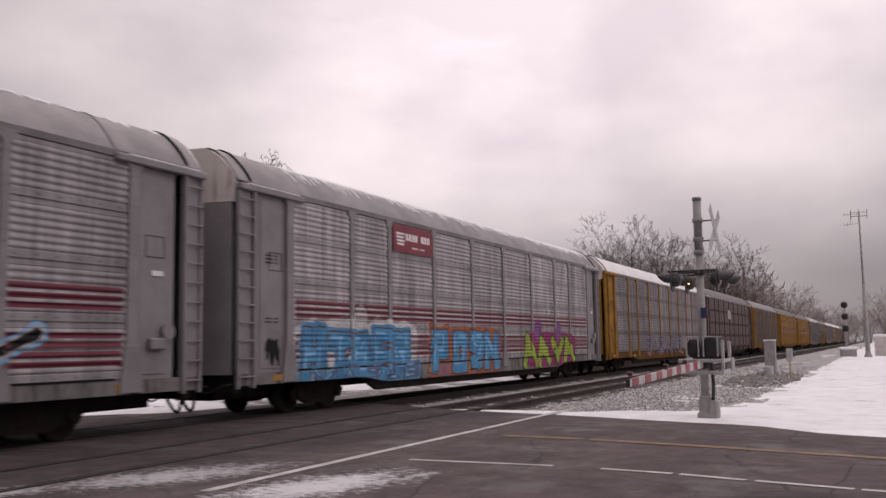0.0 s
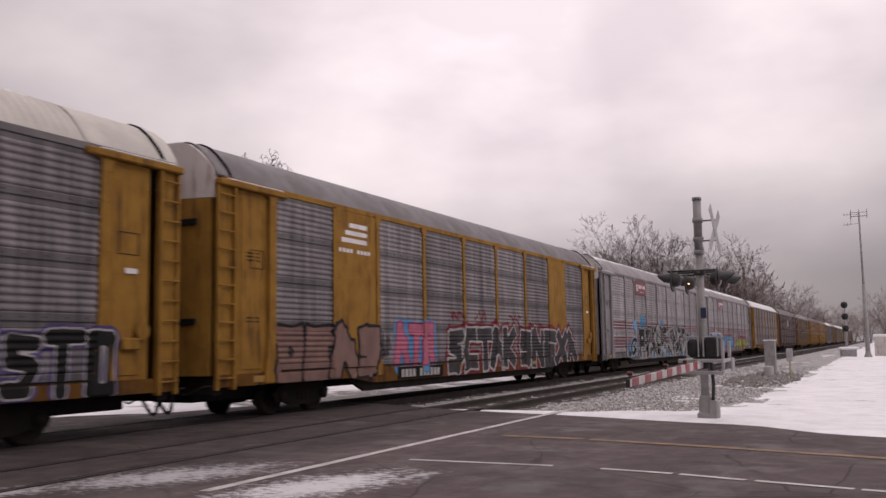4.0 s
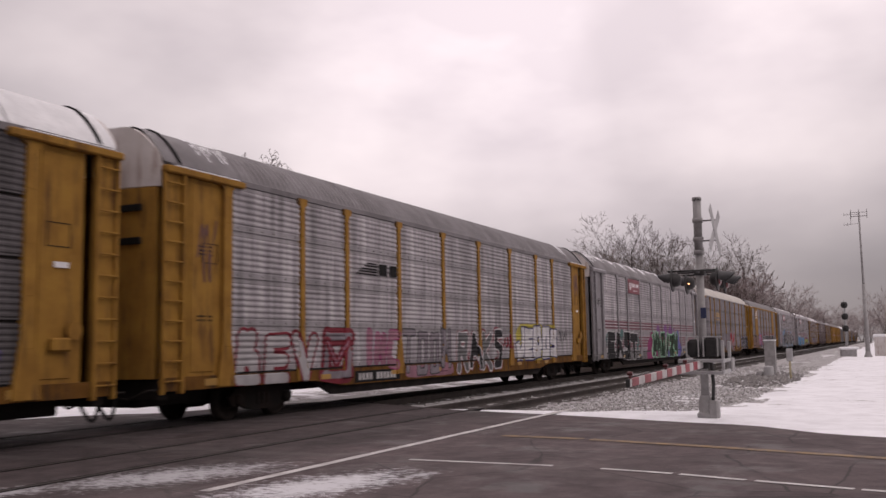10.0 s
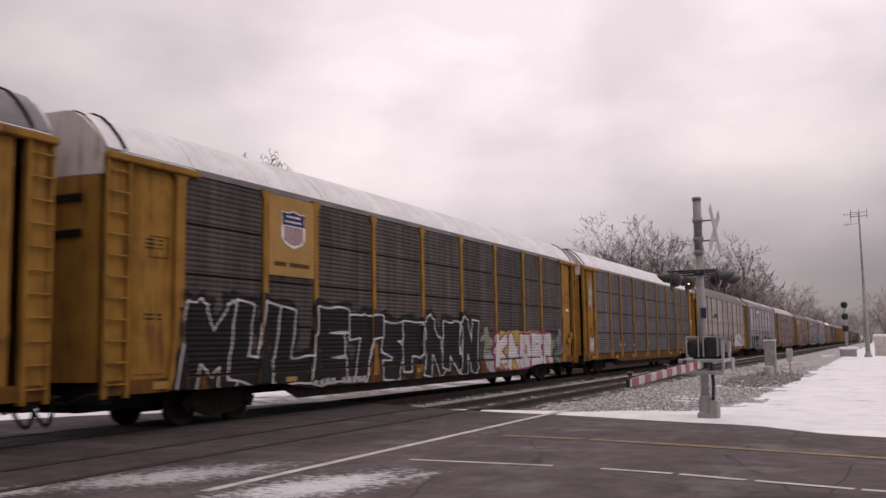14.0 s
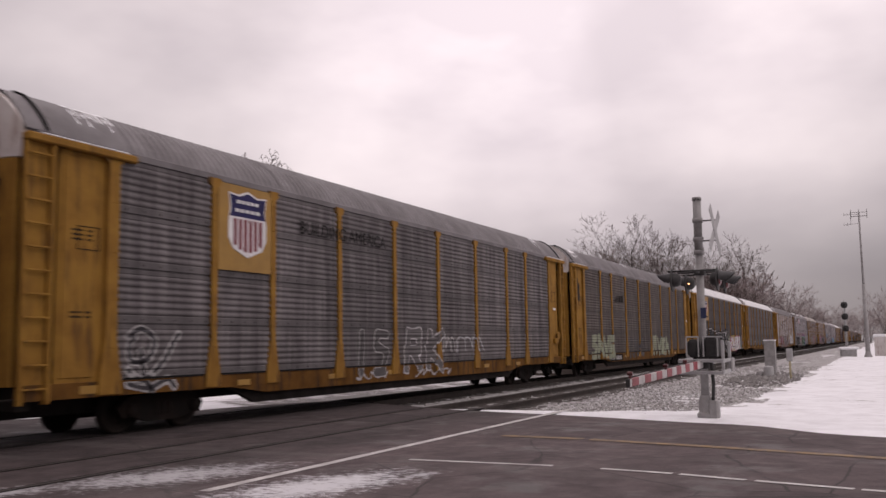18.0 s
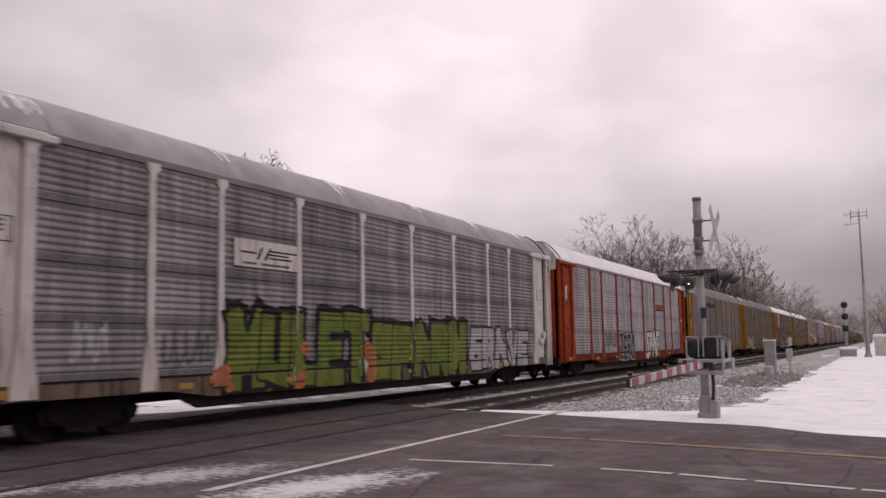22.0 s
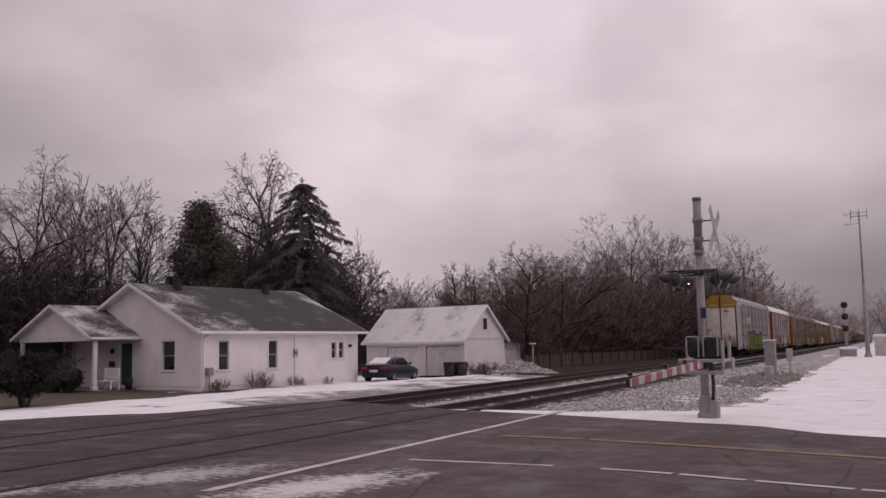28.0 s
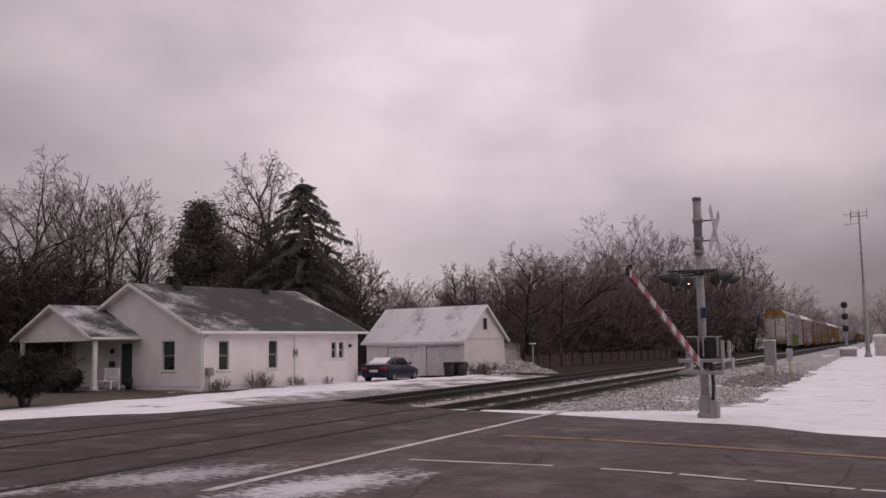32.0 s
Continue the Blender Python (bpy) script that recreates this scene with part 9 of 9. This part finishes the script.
def round_bush(seed, radius, half):
    """A clipped evergreen crown on a short forked stem."""
    r = random.Random(seed)
    mid = 0.42 + half
    segs, pts = [], []
    for i in range(5):
        a = 2 * math.pi * i / 5
        segs.append(((0.08 * math.cos(a), 0.08 * math.sin(a), -0.1), (0.3 * math.cos(a), 0.3 * math.sin(a), 0.7), 0.09, 0.06))
    for i in range(int(60 + 90 * radius)):
        v = Vector((r.gauss(0, 1), r.gauss(0, 1), r.gauss(0, 1))).normalized()
        k = r.uniform(0.72, 1.05)
        taper = 1.0 if v.z > 0 else 1.0 + 0.75 * v.z
        q = Vector((radius * v.x * k * taper, radius * v.y * k * taper, mid + half * v.z * k))
        segs.append(((0.3 * v.x, 0.3 * v.y, 0.6), tuple(q), 0.022, 0.006))
        for j in range(140):
            b = Vector((0, 0, mid)).lerp(q, r.uniform(0.5, 1.0))
            pts.append((tuple(b + Vector((r.gauss(0, 0.10), r.gauss(0, 0.10), r.gauss(0, 0.09)))), (v.x + r.uniform(-1, 1), v.y + r.uniform(-1, 1), v.z + r.uniform(-0.6, 1.0))))
    return limb_mesh(segs, 4, "stems", M["bark"]), leaf_cloud(pts, 0.095, seed, "crown", M["leaf_bush"], 0.30)


def plant(name, meshes, label, category, at, group="", scale=1.0, turn=0.0, wide=1.0, names=("trunk", "crown")):
    ob = thing(name, label, category, group)
    ob.matrix_basis = Matrix.Translation(at) @ Matrix.Rotation(radians(turn), 4, "Z") @ Matrix.Diagonal((scale * wide, scale * wide, scale, 1))
    for n, me in zip(names, meshes):
        if me is not None:
            o = new(n, me)
            o.parent = ob
    return ob


def tangle(*args, **more):
    """Undergrowth: uncountable twigs."""
    ob = plant(*args, **more)
    for o in ob.children:
        tagged(o, kind="stuff")
    return ob


def spot(bearing, dist, z=-0.5):
    """A place by its bearing from the track's direction, in degrees, and its distance from the tripod."""
    return (dist * math.cos(radians(bearing)), dist * math.sin(radians(bearing)), z)


VASE = bare_tree(101, 13.4, 3, (0.08, 0.22), (7, 6, 5, 4), (44, 46, 46, 46), (0.54, 0.56, 0.50, 0.46), 0.16, 0.10, 0.0, 0.34, 0.015, 0.031, "twig_dark", 0.76)
SLIM = bare_tree(102, 12.4, 2, (0.04, 0.12), (7, 6, 5, 4), (40, 46, 46, 46), (0.40, 0.56, 0.50, 0.46), 0.18, 0.10, 0.0, 0.34, 0.014, 0.027, "twig_dark", 0.82)
BROAD = bare_tree(103, 14.0, 2, (0.12, 0.34), (8, 7, 6, 4), (54, 50, 48, 50), (0.54, 0.52, 0.48, 0.46), 0.10, 0.14, 0.22, 0.30, 0.012, 0.026, "twig_grey", 0.74, 1)
WEEPING = bare_tree(131, 16.2, 2, (0.05, 0.20), (8, 7, 6, 4), (50, 52, 54, 56), (0.42, 0.54, 0.50, 0.52), 0.24, 0.17, 0.72, 0.40, 0.016, 0.034, "twig_grey", 0.80, 2, 1.6)
SMALL = bare_tree(104, 8.0, 2, (0.06, 0.2), (7, 6, 5, 3), (44, 46, 46, 46), (0.55, 0.55, 0.50, 0.48), 0.16, 0.08, 0.0, 0.22, 0.011, 0.016, "twig_grey", 0.78, 1)
BUSHY = bare_tree(105, 9.6, 4, (0.25, 0.75), (8, 7, 6, 6), (48, 50, 50, 52), (0.48, 0.50, 0.46, 0.46), 0.16, 0.13, 0.22, 0.30, 0.008, 0.036, "twig_brown", 0.74, 1)
BUSHY2 = bare_tree(106, 9.6, 4, (0.15, 0.65), (8, 7, 6, 6), (50, 50, 50, 52), (0.50, 0.50, 0.46, 0.46), 0.14, 0.14, 0.30, 0.26, 0.008, 0.024, "twig_brown", 0.72, 1)
BRUSH = bare_tree(107, 4.5, 5, (0.1, 0.7), (5, 4, 4), (44, 46, 46), (0.55, 0.55, 0.5), 0.10, 0.08, 0.0, 0.05, 0.016, 0.011, "twig_brush", 0.8, 1)
WOOD = bare_tree(114, 14.0, 2, (0.06, 0.2), (7, 6, 5, 4), (46, 46, 46, 46), (0.50, 0.55, 0.50, 0.48), 0.14, 0.08, 0.0, 0.36, 0.013, 0.016, "twig_grey", 0.80, 1)
WOOD2 = bare_tree(115, 14.0, 3, (0.06, 0.24), (6, 6, 5, 3), (48, 46, 46, 46), (0.50, 0.55, 0.50, 0.48), 0.12, 0.10, 0.05, 0.36, 0.013, 0.015, "twig_grey", 0.80, 1)
FAR = bare_tree(108, 12.0, 3, (0.1, 0.35), (6, 5, 5), (48, 46, 46), (0.55, 0.55, 0.52), 0.12, 0.10, 0.0, 0.2, 0.026, 0.012, stem=0.78, last=1)
# darker copy of the brush twigs: the thicket's inner shade is in the colour
M["twig_shade"] = surface("shaded_thicket_twigs", (0.05, 0.034, 0.032), (0.085, 0.06, 0.057), 0.75, 0.0, 0.5, 10, 0.0)
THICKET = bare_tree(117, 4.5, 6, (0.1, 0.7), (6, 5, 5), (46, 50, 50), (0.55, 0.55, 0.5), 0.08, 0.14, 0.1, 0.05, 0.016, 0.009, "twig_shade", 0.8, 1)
FIR = fir_tree(109, 14.5, 4.5)
PLUME = plume_tree(110, 12.0, 3.0)

BARE = "leafless tree with ice-coated grey twigs behind the house"
plant("tree", BROAD, BARE, "tree", spot(51.9, 57), "bare trees", 1.0, 20, 1.0)
plant("tree", VASE, BARE, "tree", spot(47.4, 62), "bare trees", 1.0, 75, 0.95)
plant("tree", SLIM, BARE, "tree", spot(43.9, 65), "bare trees", 1.0, 200, 1.0)
plant("tree", WEEPING, "tall leafless tree with drooping icy branches", "tree", spot(35.7, 67), "bare trees", 1.30, 215, 0.78)
plant("tree", WEEPING, "leafless tree with drooping icy branches behind the evergreen", "tree", spot(39.0, 66), "bare trees", 0.98, 100, 0.62)
plant("tree", BROAD, BARE, "tree", spot(54.4, 60), "bare trees", 1.02, 140, 1.0)
plant("tree", SMALL, BARE, "tree", spot(30.9, 72), "bare trees", 1.30, 200, 0.55)
plant("tree", SMALL, BARE, "tree", spot(31.9, 74), "bare trees", 1.10, 10, 0.6)
plant("fir_tree", FIR, "dark green fir with sagging snowy branches", "fir tree", spot(34.7, 64), "evergreens", 0.98, 0, 1.0)
plant("evergreen_tree", PLUME, "dense dark evergreen tree behind the house", "evergreen tree", spot(40.9, 62), "evergreens", 1.04, 0, 1.5)
plant("evergreen_tree", PLUME, "dense dark evergreen tree behind the house", "evergreen tree", spot(39.4, 65), "evergreens", 0.84, 90, 1.5)
plant("evergreen_tree", PLUME, "dense dark evergreen tree behind the house", "evergreen tree", spot(42.4, 64), "evergreens", 0.60, 50, 1.5)
for b, d, k in ((36.4, 72, 0.80), (33.3, 70, 0.72), (37.6, 71, 0.66), (35.2, 74, 0.84), (43.4, 70, 0.5)):
    plant("evergreen_tree", PLUME, "low dark evergreen in the hedge behind the house", "evergreen tree", spot(b, d), "evergreens", k, b * 41 % 360, 1.5)
plant("evergreen_tree", PLUME, "small dark evergreen in the distance", "evergreen tree", spot(25.5, 120), "evergreens", 0.78, 50, 1.2)
for b, d, k, me in ((49.4, 72, 0.86, BROAD), (50.6, 66, 0.95, SMALL), (45.3, 78, 0.6, SMALL), (35.6, 78, 0.85, VASE), (38.2, 74, 0.8, SLIM), (33.0, 76, 0.6, SMALL), (51.4, 70, 1.2, SMALL)):
    plant("tree", me, BARE, "tree", spot(b, d), "bare trees", k, b * 37 % 360)
for b, d, k in ((24.2, 95, 1.2), (28.4, 100, 1.15), (27.3, 110, 1.25), (26.4, 118, 1.3), (29.3, 90, 1.0), (23.2, 104, 1.2), (28.9, 108, 1.3), (25.2, 112, 1.35), (26.9, 104, 1.1), (27.9, 116, 1.35)):
    plant("tree", SMALL, "leafless tree beyond the garage", "tree", spot(b, d), "bare trees", k, b * 53 % 360)
MULTI = "many-stemmed bushy tree with fine brown twigs beyond the fence"
for b, d, k, me, w in ((20.5, 76, 1.36, BUSHY, 1.0), (18.2, 84, 1.30, BUSHY2, 1.05), (15.6, 86, 1.12, BUSHY, 1.0), (22.5, 92, 1.25, BUSHY2, 0.9), (13.7, 94, 1.15, BUSHY2, 1.0), (12.0, 98, 1.1, BUSHY, 1.0), (10.4, 104, 1.1, BUSHY2, 1.0), (19.4, 90, 1.36, BUSHY2, 1.0), (9.0, 112, 1.0, BUSHY, 1.0), (16.8, 94, 1.1, BUSHY, 1.1)):
    far = max(d, 26.0 / math.sin(radians(b)))      # the wood keeps clear of the line
    plant("tree", me, MULTI, "tree", spot(b, far), "bushy trees", k * far / d, b * 71 % 360, w)
for b, d, k, me in ((14.5, 118, 1.27, WOOD2), (12.1, 122, 1.20, WOOD), (16.6, 116, 0.98, WOOD2), (11.2, 126, 1.1, WOOD2), (10.0, 122, 0.95, WOOD), (7.3, 132, 1.08, WOOD), (13.4, 130, 1.1, WOOD), (8.7, 133, 0.98, WOOD2), (9.4, 128, 0.98, WOOD2), (15.6, 122, 1.0, WOOD)):
    far = max(d, 24.0 / math.sin(radians(b)))
    plant("tree", me, "tall leafless tree in the woods beside the line", "tree", spot(b, far), "bare trees", k * far / d, b * 91 % 360)
for b, d, k, me in ((7.7, 135, 1.0, FAR), (7.1, 150, 1.0, FAR), (6.0, 150, 0.9, FAR), (5.4, 165, 0.92, FAR), (4.9, 190, 0.95, FAR), (4.4, 215, 0.98, FAR), (4.0, 240, 0.95, FAR), (3.5, 280, 1.0, FAR), (3.1, 320, 1.15, FAR), (2.8, 350, 1.1, FAR), (2.4, 400, 1.0, FAR), (-0.35, 210, 1.0, FAR), (-0.9, 190, 0.9, FAR), (-1.6, 200, 1.0, FAR), (0.6, 420, 1.2, FAR), (1.4, 460, 1.3, FAR), (1.9, 430, 1.1, FAR), (0.0, 380, 1.0, FAR), (1.0, 500, 1.3, FAR)):
    plant("tree", me, "leafless tree in the distant wood along the line", "tree", spot(b, d), "bare trees", k, b * 113 % 360, 1.25)
brng = random.Random(31)
for i in range(26):
    t = i / 25
    x = 70 + 330 * t ** 1.7
    tangle("brush", BRUSH, "tangled brown undergrowth beside the line", "undergrowth", (x, 26.0 + brng.uniform(-0.5, 7) * (1 - 0.35 * t) - 3.0 * t, -0.5), "undergrowth", brng.uniform(1.0, 1.6) * (1 + 0.7 * t), brng.uniform(0, 360), 1.2, names=("trunk", "crown"))
for i in range(22):
    b = 7.5 + 15.0 * i / 21
    tangle("brush", BRUSH, "tangled brown undergrowth along the edge of the wood", "undergrowth", spot(b, max(brng.uniform(88, 104), 24.5 / math.sin(radians(b)))), "undergrowth", brng.uniform(1.3, 2.1) * max(1.0, 0.25 / math.sin(radians(b))), brng.uniform(0, 360), 1.2, names=("trunk", "crown"))
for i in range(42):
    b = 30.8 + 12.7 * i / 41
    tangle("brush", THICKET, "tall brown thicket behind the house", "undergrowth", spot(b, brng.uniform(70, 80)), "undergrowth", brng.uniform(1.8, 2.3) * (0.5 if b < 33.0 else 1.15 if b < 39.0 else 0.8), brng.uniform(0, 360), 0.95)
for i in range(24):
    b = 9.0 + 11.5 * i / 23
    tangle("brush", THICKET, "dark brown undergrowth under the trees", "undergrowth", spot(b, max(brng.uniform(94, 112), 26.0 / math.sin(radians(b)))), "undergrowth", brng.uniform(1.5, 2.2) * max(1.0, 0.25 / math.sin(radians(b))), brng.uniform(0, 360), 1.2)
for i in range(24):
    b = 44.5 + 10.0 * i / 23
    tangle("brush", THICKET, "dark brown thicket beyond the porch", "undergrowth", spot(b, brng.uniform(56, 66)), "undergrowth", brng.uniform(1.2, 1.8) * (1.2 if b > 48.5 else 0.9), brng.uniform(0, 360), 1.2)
for i in range(36):
    b = 24.0 + 31 * i / 35
    tangle("brush", BRUSH, "tangled brown undergrowth behind the house", "undergrowth", spot(b, brng.uniform(66, 78) if b > 32.4 else brng.uniform(84, 96)), "undergrowth", brng.uniform(0.9, 1.7) if b > 31 else brng.uniform(0.7, 1.0), brng.uniform(0, 360), 1.2, names=("trunk", "crown"))
plant("evergreen_bush", round_bush(111, 1.65, 0.76), "rounded dark evergreen bush on a short stem by the porch", "bush", BUSH_AT, "", 1.0, 0, names=("trunk", "crown"))
LOW_BUSH = round_bush(118, 0.55, 0.42)
for x, y, k in ((-3.15, 5.9, 1.0), (-3.2, 7.1, 0.9), (-3.1, 8.6, 1.1), (-3.3, 10.2, 1.2)):
    plant("low_shrub", LOW_BUSH, "low dark evergreen shrub along the porch", "shrub", tuple(HOUSE @ Vector((x, y, -0.2))), "shrubs along the porch", k, x * 91 % 360)
DRY = bare_tree(112, 0.9, 9, (0.1, 0.7), (6, 4), (40, 44), (0.5, 0.55), 0.2, 0.14, 0.1, 0.1, 0.006, 0.008, "twig_brown", 0.8, 1)
for x, y, k in ((0.75, -0.5, 0.9), (0.35, -0.55, 0.7), (3.05, -0.5, 1.25), (3.4, -0.6, 0.9), (5.6, -0.45, 0.8), (6.0, -0.5, 0.6), (8.1, -0.4, 0.6)):
    q = HOUSE @ Vector((x, y, 0.0))
    plant("dry_shrub", DRY, "small dry leafless shrub against the house wall", "shrub", tuple(q), "shrubs at the wall", k, x * 77, names=("trunk", "crown"))
for x, y in ((50.9, 22.5), (51.4, 21.8), (50.2, 21.9), (53.3, 22.4)):
    plant("dry_shrub", DRY, "dry weeds beside the garage", "shrub", (x, y, -0.42), "weeds by the garage", 1.3, x * 31 % 360, names=("trunk", "crown"))


# ---- what moves ----
SPEED_AT, SPEED = (0.0, 8.0, 16.0, 22.0, 26.0, 29.0, 32.0), (14.17, 14.02, 13.86, 13.85, 13.68, 12.78, 11.72)


def train_x(t):
    """Rear corner of the last wagon along the track at t seconds: the train runs at about 14 m/s and slows a little."""
    x = -299.18
    for (a, va), (b, vb) in zip(zip(SPEED_AT, SPEED), zip(SPEED_AT[1:], SPEED[1:])):
        if t <= a:
            break
        e = min(t, b)
        ve = va + (vb - va) * (e - a) / (b - a)
        x += 0.5 * (va + ve) * (e - a)
    return x


def motions():
    for k, wagon in enumerate(TRAIN):
        x0 = PITCH_CAR * k
        walk(wagon, [(t, pose(train_x(t) + x0, TRACK, 0)) for t in range(33)])
    axle_keys = {}
    for axle, dx in AXLES:
        if dx not in axle_keys:
            rows = []
            for i in range(961):
                t = i / 30.0
                rows.append((t, pose(dx, 0, 0.42, 0, math.degrees((train_x(t) - train_x(0)) / 0.42) % 360.0, 0)))
            walk(axle, rows)
            axle_keys[dx] = axle.animation_data
        else:
            axle.rotation_mode = "QUATERNION"
            data = axle.animation_data_create()
            data.action = axle_keys[dx].action
            data.action_slot = axle_keys[dx].action_slot
    down = lambda a: ARM_AT @ pose(0, 0, 0, 0, a, 0)
    walk(GATE_ARM, [(0.0, down(0)), (29.8, down(0)), (30.2, down(0.4)), (30.6, down(3.1)), (31.0, down(7.3)), (31.5, down(11.6)), (32.0, down(16.1))])


motions()
